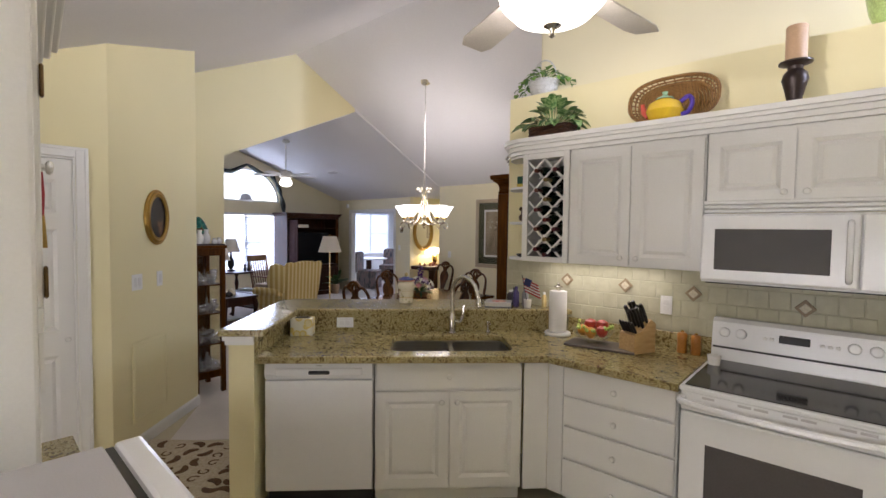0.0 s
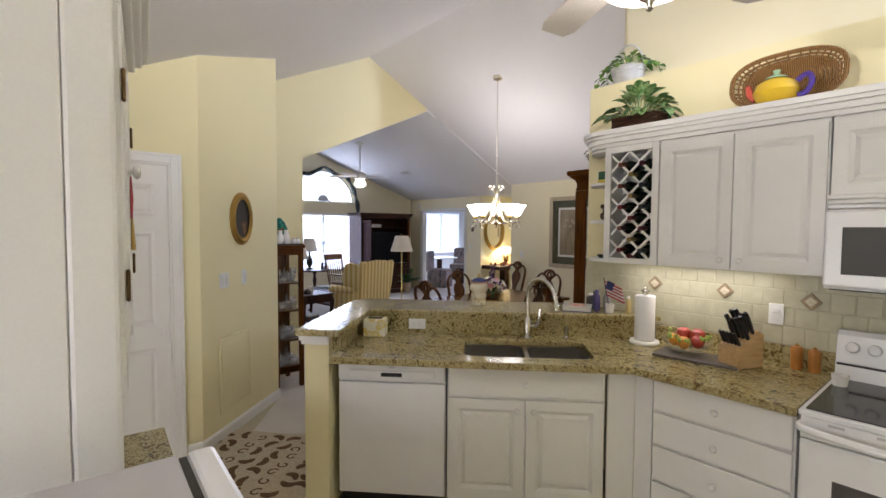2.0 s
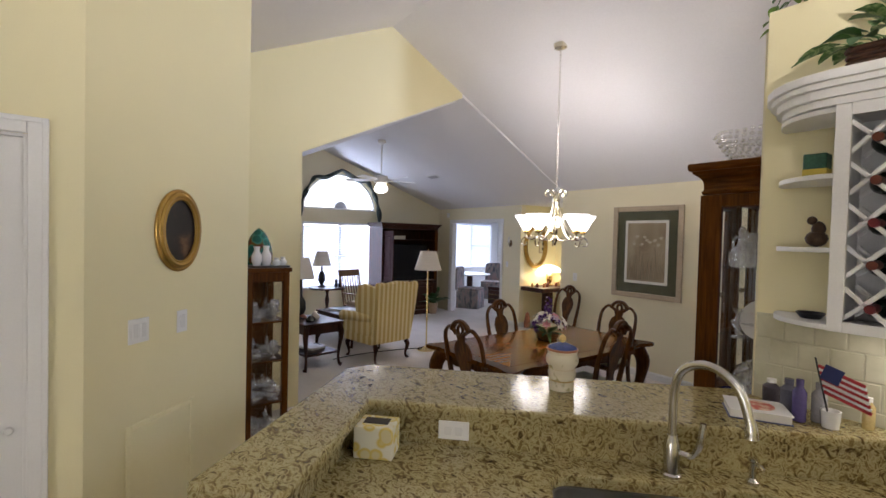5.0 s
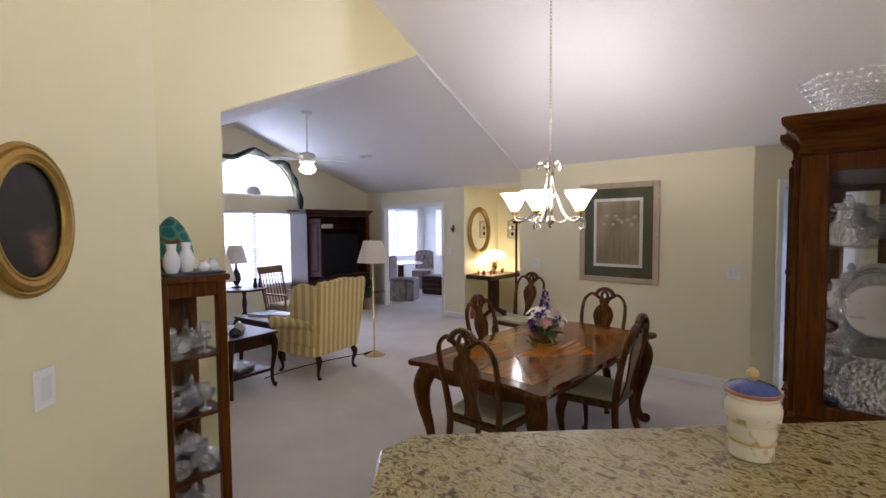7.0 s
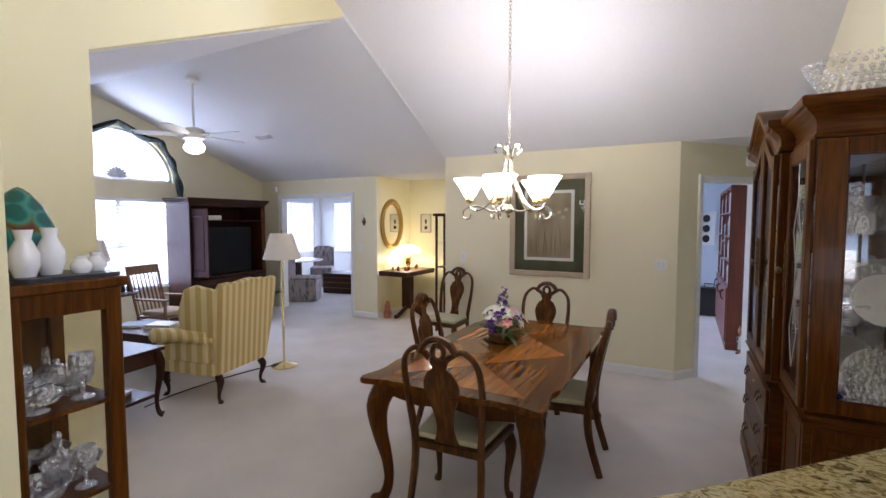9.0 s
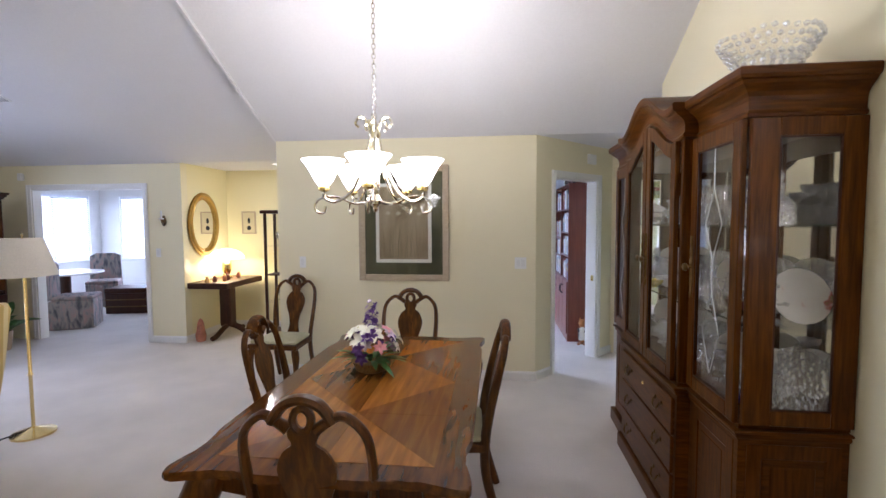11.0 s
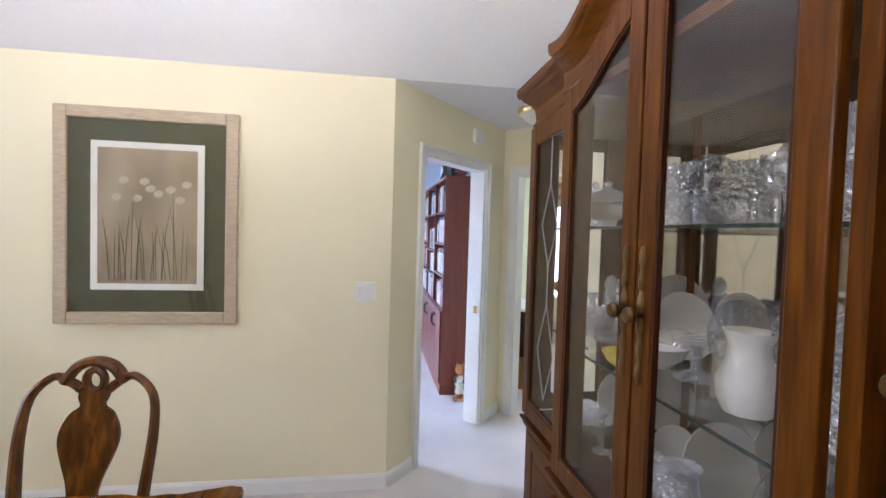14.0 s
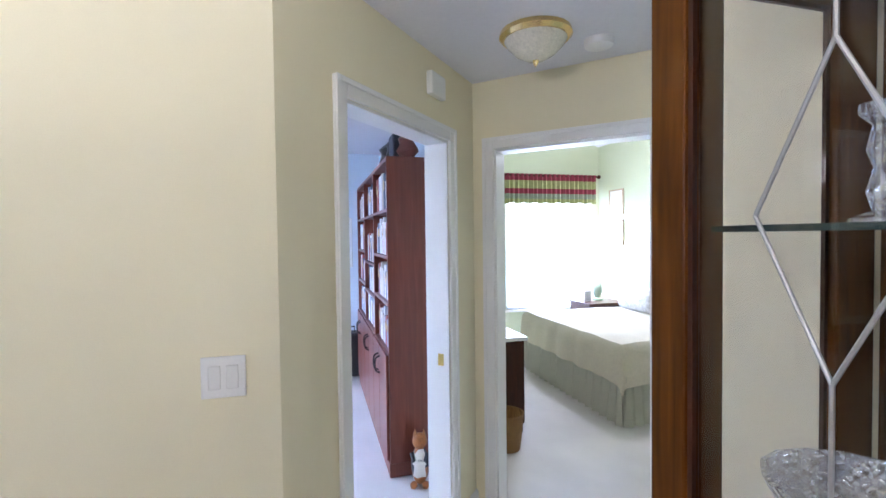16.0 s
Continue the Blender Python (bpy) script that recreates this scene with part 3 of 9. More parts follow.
def pen(ob):
    ob.matrix_basis = PEN @ ob.matrix_basis
    return ob


def rrect(x0, y0, x1, y1, r, n=5):
    out = []
    for cx, cy, a in ((x1 - r, y0 + r, -90), (x1 - r, y1 - r, 0), (x0 + r, y1 - r, 90), (x0 + r, y0 + r, 180)):
        out += [(cx + r * math.cos(radians(a + 90 * k / n)), cy + r * math.sin(radians(a + 90 * k / n))) for k in range(n + 1)]
    return out


def slab(bm, outline, z0, z1, holes=(), edge=0.0):
    """A flat slab with holes through it."""
    es = []
    for loop in (outline, *holes):
        vs = [bm.verts.new((x, y, z1)) for x, y in loop]
        es += [bm.edges.new((a, b)) for a, b in zip(vs, vs[1:] + vs[:1])]
    fs = [g for g in bmesh.ops.triangle_fill(bm, use_beauty=True, use_dissolve=False, edges=es)["geom"] if isinstance(g, bmesh.types.BMFace)]
    ex = bmesh.ops.extrude_face_region(bm, geom=fs)
    vs = [g for g in ex["geom"] if isinstance(g, bmesh.types.BMVert)]
    bmesh.ops.translate(bm, vec=(0, 0, z0 - z1), verts=vs)
    if edge:
        top = [e for e in bm.edges if all(abs(v.co.z - z1) < 1e-6 for v in e.verts) and e.is_manifold and abs(e.calc_face_angle(0)) > 1.0]
        bmesh.ops.bevel(bm, geom=top, offset=edge, segments=2, affect="EDGES", profile=0.5)


def knob(parent, x, y, z, material=None):
    bm = BM()
    lathe(bm, [(0.006, 0), (0.006, 0.012), (0.015, 0.016), (0.017, 0.022), (0.012, 0.029), (0, 0.031)], 12, m=pose(x, y, z, 90))
    return part("knob", bm, material or M_PORCELAIN, parent, "round white porcelain knob" if material is None else "", smooth=True)


def cab_door(parent, x0, z0, x1, z1, y, name="door", kx=None, kz=None):
    bm = BM()
    panel_door(bm, x0, z0, x1, z1, y, 0.02, [(x0 + 0.055, z0 + 0.055, x1 - 0.055, z1 - 0.055)])
    d = part(name, bm, M_CAB, parent)
    if kx is not None:
        knob(d, kx, y, kz)
    return d


def drawer(parent, x0, z0, x1, z1, y, kx=None):
    d = part("drawer_front", bx(x0, y, z0, x1, y + 0.02, z1, 0.006, 2), M_CAB, parent)
    knob(d, (x0 + x1) / 2 if kx is None else kx, y, (z0 + z1) / 2)
    return d


def body(parent, x0, y0, z0, x1, y1, z1, material=None, name="body"):
    return part(name, bx(x0, y0, z0, x1, y1, z1, 0.002), material or M_CAB, parent)


dw = pen(thing("dishwasher", "white built-in dishwasher with a black pocket handle under the granite counter", "dishwasher"))
body(dw, 0.035, 0.085, 0.10, 0.65, 0.62, 0.872, M_APPL)
part("door", bx(0.038, 0.055, 0.115, 0.647, 0.085, 0.76, 0.006, 2), M_APPL, dw)
bm = BM()
prism(bm, [(0.085, 0.765), (0.052, 0.775), (0.046, 0.80), (0.052, 0.868), (0.085, 0.868)], "x", 0.038, 0.647, 0.003)
cp = part("control_panel", bm, M_APPL, dw)
part("vent_bar", bx(0.10, 0.040, 0.790, 0.59, 0.050, 0.835, 0.004), M_APPL, cp, "pale ribbed vent strip")
part("handle", bx(0.285, 0.034, 0.800, 0.405, 0.048, 0.822, 0.005), M_BLACK, cp, "black pocket handle")
part("badge", bx(0.33, 0.044, 0.848, 0.36, 0.0475, 0.853), M_STEEL, cp)
part("toe_kick", bx(0.04, 0.12, 0.004, 0.645, 0.14, 0.105), M_BLACK, dw)

sb = pen(thing("sink_cabinet", "white raised-panel sink base cabinet under the granite counter", "cabinet"))
body(sb, 0.66, 0.072, 0.10, 1.525, 0.62, 0.66)
part("face_frame", bx(0.66, 0.072, 0.66, 1.525, 0.092, 0.872), M_CAB, sb)
drawer(sb, 0.668, 0.705, 1.517, 0.862, 0.052)
cab_door(sb, 0.668, 0.122, 1.088, 0.690, 0.052, kx=1.048, kz=0.635)
cab_door(sb, 1.097, 0.122, 1.517, 0.690, 0.052, kx=1.137, kz=0.635)
part("toe_kick", bx(0.66, 0.13, 0.004, 1.525, 0.15, 0.1), M_CAB, sb)

cf = thing("corner_filler", "white flat filler panels of the counter's inside corner", "cabinet panel")
for (xa, ya), (xb, yb) in (((-0.742, 2.922), (-0.640, 3.022)), ((-0.640, 3.022), (-0.545, 3.022))):
    d = Vector((xb - xa, yb - ya))
    ob = part("filler_panel", bx(0, 0, 0.1, d.length, 0.02, 0.872, 0.002), M_CAB, cf)
    ob.matrix_basis = pose(xa, ya, 0, 0, 0, math.degrees(math.atan2(d.y, d.x)))

dr = thing("drawer_cabinet", "white four-drawer base cabinet with porcelain knobs", "cabinet")
body(dr, -0.540, 3.02, 0.10, 0.068, 3.66, 0.872)
for z0, z1 in ((0.122, 0.33), (0.342, 0.52), (0.532, 0.695), (0.707, 0.862)):
    drawer(dr, -0.532, z0, 0.060, z1, 3.0)
part("toe_kick", bx(-0.54, 3.08, 0.004, 0.068, 3.1, 0.1), M_CAB, dr)

# countertop with its sink opening, backsplash strips, bar
def pw(u, v):
    return (-1.79 + (u - v) * 0.70711, 1.80 + (u + v) * 0.70711)


SINK = rrect(0.745, 0.115, 1.485, 0.525, 0.07)
ct = thing("countertop", "polished gold-brown granite countertop wrapping the inside corner", "countertop")
bm = BM()
slab(bm, [pw(0.0, 0.0), (-0.615, 2.955), (0.078, 2.955), (0.078, 3.688), (-0.86, 3.688), pw(0.0, 0.68)], 0.876, 0.915, [[pw(*p) for p in SINK]], 0.006)
part("slab", bm, M_GRANITE, ct)
bm = BM()
prism(bm, [pw(0.0, 0.66), pw(0.0, 0.68), pw(1.993, 0.68), pw(1.973, 0.66)], "z", 0.916, 1.034)
prism(bm, [pw(0.0, 0.0), pw(0.02, 0.0), pw(0.02, 0.66), pw(0.0, 0.66)], "z", 0.916, 1.034)
part("bar_splash", bm, M_GRANITE, ct)
part("wall_splash", bx(-0.84, 3.668, 0.916, 0.078, 3.69, 1.015, 0.003), M_GRANITE, ct)

bar = thing("bar_top", "raised polished granite bar top with a rounded edge", "bar counter")
bm = BM()
slab(bm, [pw(*p) for p in [(-0.18, -0.03), (0.055, -0.03), (0.075, 0.0), (0.075, 0.645), (2.02, 0.645), (1.61, 1.06), (1.59, 1.12), (-0.06, 1.12), (-0.16, 1.03), (-0.195, -0.01)]], 1.036, 1.071, edge=0.01)
part("slab", bm, M_GRANITE, bar)

bm = BM()
slab(bm, [pw(*p) for p in [(-0.14, 0.0), (-0.003, 0.0), (-0.003, 0.682), (1.98, 0.682), (1.84, 0.82), (-0.14, 0.82)]], 0.0, 1.034)
setting("half_wall", bm, M_WALL)
bm = BM()
prism(bm, [pw(-0.155, -0.015), pw(0.0, -0.015), pw(0.0, -0.002), pw(-0.143, -0.002), pw(-0.143, 0.82), pw(-0.155, 0.82)], "z", 0.985, 1.034)
prism(bm, [pw(-0.165, -0.025), pw(0.0, -0.025), pw(0.0, -0.0155), pw(-0.1555, -0.0155), pw(-0.1555, 0.82), pw(-0.165, 0.82)], "z", 1.01, 1.034)
setting("trim_bar", bm, M_TRIM)
bm = BM()
prism(bm, [pw(-0.152, -0.012), pw(0.0, -0.012), pw(0.0, -0.002), pw(-0.142, -0.002), pw(-0.142, 0.82), pw(-0.152, 0.82)], "z", 0.0, 0.09)
setting("baseboard_bar", bm, M_TRIM)

sink = pen(thing("kitchen_sink", "double-bowl stainless steel undermount sink set in granite", "sink"))
B1, B2 = rrect(0.752, 0.122, 1.105, 0.518, 0.06), rrect(1.135, 0.135, 1.478, 0.505, 0.06)
bm = BM()
slab(bm, rrect(0.73, 0.10, 1.50, 0.54, 0.07), 0.868, 0.874, [B1, B2])
part("rim", bm, M_STEEL, sink)
for pts, dep in ((B1, 0.20), (B2, 0.17)):
    bm = BM()
    cx, cy = sum(p[0] for p in pts) / len(pts), sum(p[1] for p in pts) / len(pts)
    rings = [[bm.verts.new((cx + (x - cx) * k, cy + (y - cy) * k, 0.874 - dep * q)) for x, y in pts] for k, q in ((1, 0), (0.985, 0.8), (0.95, 0.95), (0.88, 1.0))]
    for a, b in zip(rings, rings[1:]):
        for i in range(len(a)):
            bm.faces.new((a[i], a[(i + 1) % len(a)], b[(i + 1) % len(a)], b[i]))
    bm.faces.new(rings[-1])
    bowl = part("basin", bm, M_STEEL, sink, smooth=True)
    bm = BM()
    lathe(bm, [(0, 0.002), (0.045, 0.004), (0.045, 0)], 16, cx, cy, 0.8745 - dep)
    part("drain", bm, M_NICKEL, bowl)

fa = pen(thing("faucet", "brushed nickel gooseneck faucet with a side lever", "faucet", 0, 0, 0))
bm = BM()
lathe(bm, [(0.032, 0), (0.032, 0.008), (0.026, 0.014), (0.026, 0.11), (0.020, 0.125), (0.016, 0.14)], 16, 1.15, 0.585, 0.916)
part("base", bm, M_NICKEL, fa, smooth=True)
bm = BM()
pts = spline([(1.15, 0.585, 1.05), (1.15, 0.585, 1.20), (1.17, 0.56, 1.285), (1.225, 0.50, 1.315), (1.28, 0.44, 1.27), (1.305, 0.415, 1.18), (1.31, 0.41, 1.13)], 6)
tube(bm, pts, [0.0145] * (len(pts) - 6) + [0.016, 0.018, 0.019, 0.019, 0.019, 0.02], 10)
part("spout", bm, M_NICKEL, fa, smooth=True)
bm = BM()
tube(bm, spline([(1.17, 0.57, 1.0), (1.20, 0.545, 1.005), (1.215, 0.53, 1.05), (1.225, 0.53, 1.12)], 4), 0.011, 8)
part("lever", bm, M_NICKEL, fa, smooth=True)
sd = pen(thing("soap_dispenser", "small brushed nickel soap pump beside the sink", "soap dispenser"))
bm = BM()
lathe(bm, [(0.02, 0), (0.02, 0.01), (0.009, 0.02), (0.009, 0.07), (0.014, 0.075), (0.014, 0.085), (0, 0.087)], 12, 1.40, 0.58, 0.916)
tube(bm, [(1.40, 0.58, 0.99), (1.405, 0.545, 0.99), (1.408, 0.53, 0.985)], 0.006, 6)
part("pump", bm, M_NICKEL, sd, smooth=True)

# ---- range wall ----
rg = thing("range", "white freestanding electric range with a black glass cooktop", "stove")
body(rg, 0.088, 2.985, 0.05, 0.845, 3.66, 0.895, M_APPL)
part("cooktop_frame", bx(0.085, 2.94, 0.895, 0.848, 3.66, 0.918, 0.006, 2), M_APPL, rg)
part("cooktop_glass", bx(0.105, 2.965, 0.9185, 0.828, 3.56, 0.9225), M_CERAN, rg, "glossy black ceramic cooktop")
bm = BM()
prism(bm, [(3.575, 0.918), (3.60, 1.13), (3.625, 1.15), (3.66, 1.15), (3.66, 0.918)], "x", 0.088, 0.845, 0.004)
bg = part("backguard", bm, M_APPL, rg)
# a black strip on the face puts in the dark of the gap
part("backguard_gap", bx(0.095, 3.578, 0.985, 0.838, 3.590, 0.995), M_BLACK, bg)
part("display", bx(0.40, 3.583, 1.055, 0.53, 3.597, 1.095, 0.003), M_BLACK, bg, "black clock display")
for x in (0.15, 0.23, 0.70, 0.78):
    bm = BM()
    lathe(bm, [(0.027, 0), (0.026, 0.018), (0.02, 0.024), (0, 0.025)], 16, m=pose(x, 3.592, 1.075, 84))
    part("dial", bm, M_APPL, bg, "white control knob", smooth=True)
for x in (0.33, 0.36, 0.57, 0.60, 0.63):
    part("button", bx(x, 3.586, 1.06, x + 0.018, 3.595, 1.075, 0.002), M_PORCELAIN, bg)
dd = part("oven_door", bx(0.092, 2.945, 0.22, 0.842, 2.985, 0.80, 0.008, 2), M_APPL, rg)
part("oven_window", bx(0.20, 2.941, 0.33, 0.735, 2.9445, 0.665, 0.002), mat("smoked oven glass", (0.09, 0.08, 0.08), 0.25, vary=0.1), dd, "dark oven window")
bm = BM()
tube(bm, spline([(0.10, 2.955, 0.862), (0.13, 2.905, 0.852), (0.47, 2.893, 0.842), (0.80, 2.905, 0.852), (0.835, 2.955, 0.862)], 6), 0.016, 8)
part("handle", bm, M_APPL, dd, "white bar handle", smooth=True)
vp = part("vent_strip", bx(0.092, 2.95, 0.805, 0.842, 2.985, 0.893, 0.004), M_APPL, rg)
# solid grey strips; the slots' inner shade is put into their colour
for x in (0.18, 0.32, 0.38, 0.48, 0.54, 0.66, 0.72):
    part("vent_slot", bx(x, 2.9475, 0.872, x + 0.05, 2.951, 0.882), M_GREYTOP, vp)
part("storage_drawer", bx(0.092, 2.95, 0.06, 0.842, 2.985, 0.21, 0.006), M_APPL, rg)

mw = thing("microwave", "white over-the-range microwave with a dark window", "microwave")
body(mw, 0.07, 3.36, 1.375, 0.842, 3.685, 1.735, M_APPL)
md = part("door", bx(0.07, 3.325, 1.385, 0.70, 3.36, 1.728, 0.012, 3), M_APPL, mw)
part("window", bx(0.135, 3.3215, 1.445, 0.60, 3.3245, 1.655, 0.002), mat("dark microwave mesh", (0.045, 0.038, 0.03), 0.45, vary=0.15, fine=500), md)
bm = BM()
tube(bm, spline([(0.665, 3.33, 1.42), (0.665, 3.29, 1.45), (0.665, 3.285, 1.55), (0.665, 3.29, 1.66), (0.665, 3.33, 1.69)], 5), 0.013, 8)
part("handle", bm, M_APPL, md, "curved white handle", smooth=True)
part("keypad", bx(0.705, 3.33, 1.385, 0.84, 3.36, 1.728, 0.006), M_APPL, mw)
part("grease_vent", bx(0.09, 3.37, 1.368, 0.82, 3.66, 1.3745), M_BLACK, mw)

uc = thing("wall_cabinet", "white two-door raised-panel wall cabinet over the counter", "cabinet")
body(uc, -0.735, 3.445, 1.42, 0.060, 3.692, 2.17)
cab_door(uc, -0.728, 1.428, -0.342, 2.150, 3.425, kx=-0.385, kz=1.475)
cab_door(uc, -0.333, 1.428, 0.053, 2.150, 3.425, kx=-0.290, kz=1.475)
um = thing("wall_cabinet", "short white two-door cabinet above the microwave", "cabinet")
body(um, 0.066, 3.445, 1.775, 0.845, 3.692, 2.17)
cab_door(um, 0.073, 1.80, 0.45, 2.150, 3.425, kx=0.41, kz=1.84)
cab_door(um, 0.459, 1.80, 0.838, 2.150, 3.425, kx=0.50, kz=1.84)
bm = BM()
for k in range(3):
    box(bm, 0.066, 3.405 - 0.008 * k, 1.74 + 0.022 * k, 0.845, 3.445, 1.76 + 0.022 * k, 0.004)
part("light_rail", bm, M_CAB, um, "fluted moulding above the microwave")
ur = thing("wall_cabinet", "white raised-panel wall cabinet beside the microwave", "cabinet")
body(ur, 0.851, 3.445, 1.42, 1.62, 3.692, 2.17)
cab_door(ur, 0.858, 1.428, 1.23, 2.150, 3.425, kx=1.19, kz=1.475)
cab_door(ur, 1.239, 1.428, 1.612, 2.150, 3.425, kx=1.28, kz=1.475)
br = thing("base_cabinet", "white base cabinet with a granite top beside the range", "cabinet")
body(br, 0.852, 3.02, 0.10, 1.62, 3.66, 0.872)
drawer(br, 0.86, 0.707, 1.612, 0.862, 3.0)
cab_door(br, 0.86, 0.122, 1.232, 0.695, 3.0, kx=1.19, kz=0.64)
cab_door(br, 1.24, 0.122, 1.612, 0.695, 3.0, kx=1.28, kz=0.64)
part("worktop", bx(0.85, 2.955, 0.876, 1.63, 3.688, 0.915, 0.006), M_GRANITE, br, "granite worktop")

wr = thing("wine_rack", "white cabinet with a diagonal lattice wine rack, half full of bottles", "wine rack")
for nm, a in (("side_panel", (-1.092, 3.445, 1.42, -1.074, 3.692, 2.17)), ("side_panel", (-0.755, 3.445, 1.42, -0.738, 3.692, 2.17)), ("bottom_panel", (-1.074, 3.445, 1.42, -0.755, 3.692, 1.437)), ("top_panel", (-1.074, 3.445, 2.152, -0.755, 3.692, 2.17)), ("back_panel", (-1.074, 3.68, 1.437, -0.755, 3.692, 2.152)),
              ("stile", (-1.092, 3.425, 1.42, -1.050, 3.444, 2.17)), ("stile", (-0.778, 3.425, 1.42, -0.738, 3.444, 2.17)), ("rail", (-1.050, 3.425, 1.42, -0.778, 3.444, 1.455)), ("rail", (-1.050, 3.425, 2.13, -0.778, 3.444, 2.17))):
    part(nm, bx(*a, bevel=0.002), M_CAB, wr)
X0, X1, Z0, Z1 = -1.055, -0.775, 1.45, 2.135
def lattice(sign, c, y):
    """A slat of the rack on the line z = sign * x + c, clipped to the frame."""
    xs = sorted([X0, X1, (Z0 - c) / sign, (Z1 - c) / sign])[1:3]
    a, b = (xs[0], sign * xs[0] + c), (xs[1], sign * xs[1] + c)
    if xs[1] - xs[0] < 0.02 or not (Z0 - 0.01 <= min(a[1], b[1]) and max(a[1], b[1]) <= Z1 + 0.01):
        return
    L = math.hypot(b[0] - a[0], b[1] - a[1])
    ob = part("lattice_slat", bx(0, -0.007, -0.007, L, 0.007, 0.007, 0.002), M_CAB, wr)
    ob.matrix_basis = pose(a[0], y, a[1], 0, -math.degrees(math.atan2(b[1] - a[1], b[0] - a[0])), 0)
STEP = 0.137
for y in (3.452, 3.60):
    for k in range(-2, 12):
        lattice(1, Z0 - X1 + STEP * (k - 1) + 0.02, y)
        lattice(-1, Z0 + X0 + STEP * (k + 1) - 0.02, y)
M_BOTTLE = mat("dark green bottle glass", (0.012, 0.02, 0.012), 0.1, vary=0.3)
bottle_caps = [mat("bottle foil", c, 0.35, 0.3) for c in ((0.13, 0.012, 0.014), (0.03, 0.03, 0.035), (0.22, 0.15, 0.05), (0.12, 0.03, 0.015), (0.09, 0.012, 0.02))]
cells = [(-0.915, 1.71), (-0.845, 1.915), (-0.915, 1.985), (-0.985, 2.05), (-0.915, 1.44 + 0.03), (-0.985, 1.505), (-0.845, 1.505), (-0.915, 1.575), (-0.985, 1.645), (-0.845, 1.645), (-0.985, 1.78), (-0.845, 1.78), (-0.915, 1.85), (-0.985, 1.915), (-0.845, 2.05)]
for k, (x, z) in enumerate(cells):
    wb = thing("wine_bottle", "dark wine bottle with a foil neck lying in the lattice rack", "bottle", x, 3.455, z, group="wine bottles in the rack")
    bm = BM()
    lathe(bm, [(0.0, 0.235), (0.036, 0.23), (0.038, 0.20), (0.038, 0.085), (0.030, 0.065), (0.015, 0.045)], 14, m=pose(0, 0, 0, -90))
    part("glass", bm, M_BOTTLE, wb, smooth=True)
    bm = BM()
    lathe(bm, [(0.0, -0.03), (0.015, -0.03), (0.0155, 0.045), (0.014, 0.05)], 12, m=pose(0, 0, 0, -90))
    part("foil", bm, bottle_caps[k % 5], wb, smooth=True)

es = thing("corner_shelf", "open white quarter-round end shelves beside the wine rack", "shelf")
for z in (1.42, 1.68, 1.93, 2.15):
    pts = [(-1.093, 3.692), (-1.093, 3.44)] + [(-1.093 - 0.22 * math.sin(radians(a)), 3.692 - 0.252 * math.cos(radians(a))) for a in range(10, 91, 10)]
    bm = BM()
    prism(bm, pts, "z", z, z + 0.018, 0.003)
    part("shelf_board", bm, M_CAB, es)
gb = thing("box", "small green and yellow box on the end shelf", "box", -1.17, 3.56, 1.949)
part("carton", bx(-0.035, -0.03, 0, 0.035, 0.03, 0.085, 0.003), mat("dark green card", (0.02, 0.09, 0.05), 0.5, vary=0.3, scale=30), gb)
part("label_band", bx(-0.0355, -0.0305, 0.008, 0.0355, 0.0305, 0.03), mat("yellow label", (0.55, 0.42, 0.06), 0.5), gb, "yellow label band")
fg = thing("figurine", "small dark bronze figurine on the end shelf", "ornament", -1.16, 3.55, 1.699)
bm = BM(); blob(bm, 0, 0, 0.03, 0.035, 0.03, 0.03, 2); blob(bm, 0.005, 0, 0.065, 0.022, 0.02, 0.028, 2); blob(bm, -0.012, -0.01, 0.095, 0.016, 0.014, 0.016, 2); part("body", bm, mat("aged bronze", (0.07, 0.04, 0.02), 0.4, 0.5, vary=0.4, scale=40), fg, smooth=True)
sd2 = thing("dish", "low dark dish on the lowest end shelf", "dish", -1.17, 3.56, 1.439)
bm = BM(); lathe(bm, [(0, 0), (0.03, 0), (0.045, 0.02), (0.042, 0.022), (0.028, 0.006), (0, 0.006)], 18, close=False); part("dish_bowl", bm, M_BLACK, sd2, smooth=True)
cr = thing("crown_moulding", "stepped white crown moulding along the cabinet tops", "moulding")
for k, (o, z0, z1) in enumerate(((0.0, 2.17, 2.195), (0.018, 2.195, 2.225), (0.036, 2.225, 2.245), (0.05, 2.245, 2.275))):
    bm = BM()
    prism(bm, [(1.63, 3.692), (1.63, 3.42 - o), (-1.10, 3.42 - o)] + [(-1.10 - (0.21 + o) * math.sin(radians(a)), 3.692 - (0.272 + o) * math.cos(radians(a))) for a in range(15, 91, 15)], "z", z0, z1, 0.003)
    part("moulding_step", bm, M_CAB, cr)

# small things on the range wall
M_TILE = ramp_mat("tumbled pale stone tile", [(0.3, (0.47, 0.45, 0.31)), (0.55, (0.53, 0.51, 0.365)), (0.8, (0.59, 0.565, 0.42))], "noise", 14, 5, 0.35, bump=0.12, random_shift=True)
M_ACC = mat("carved brown accent tile", (0.30, 0.22, 0.13), 0.4, vary=0.3, scale=60, bump=0.3)
M_ACC2 = mat("pale carved medallion", (0.62, 0.56, 0.42), 0.4, vary=0.2, scale=80, bump=0.3)
bs = thing("backsplash", "tumbled stone tile backsplash with diamond accents", "backsplash", kind="structure")
part("grout_bed", bx(-1.385, 3.689, 0.916, 0.86, 3.699, 1.42), mat("pale stone grout", (0.52, 0.50, 0.37), 0.9), bs)
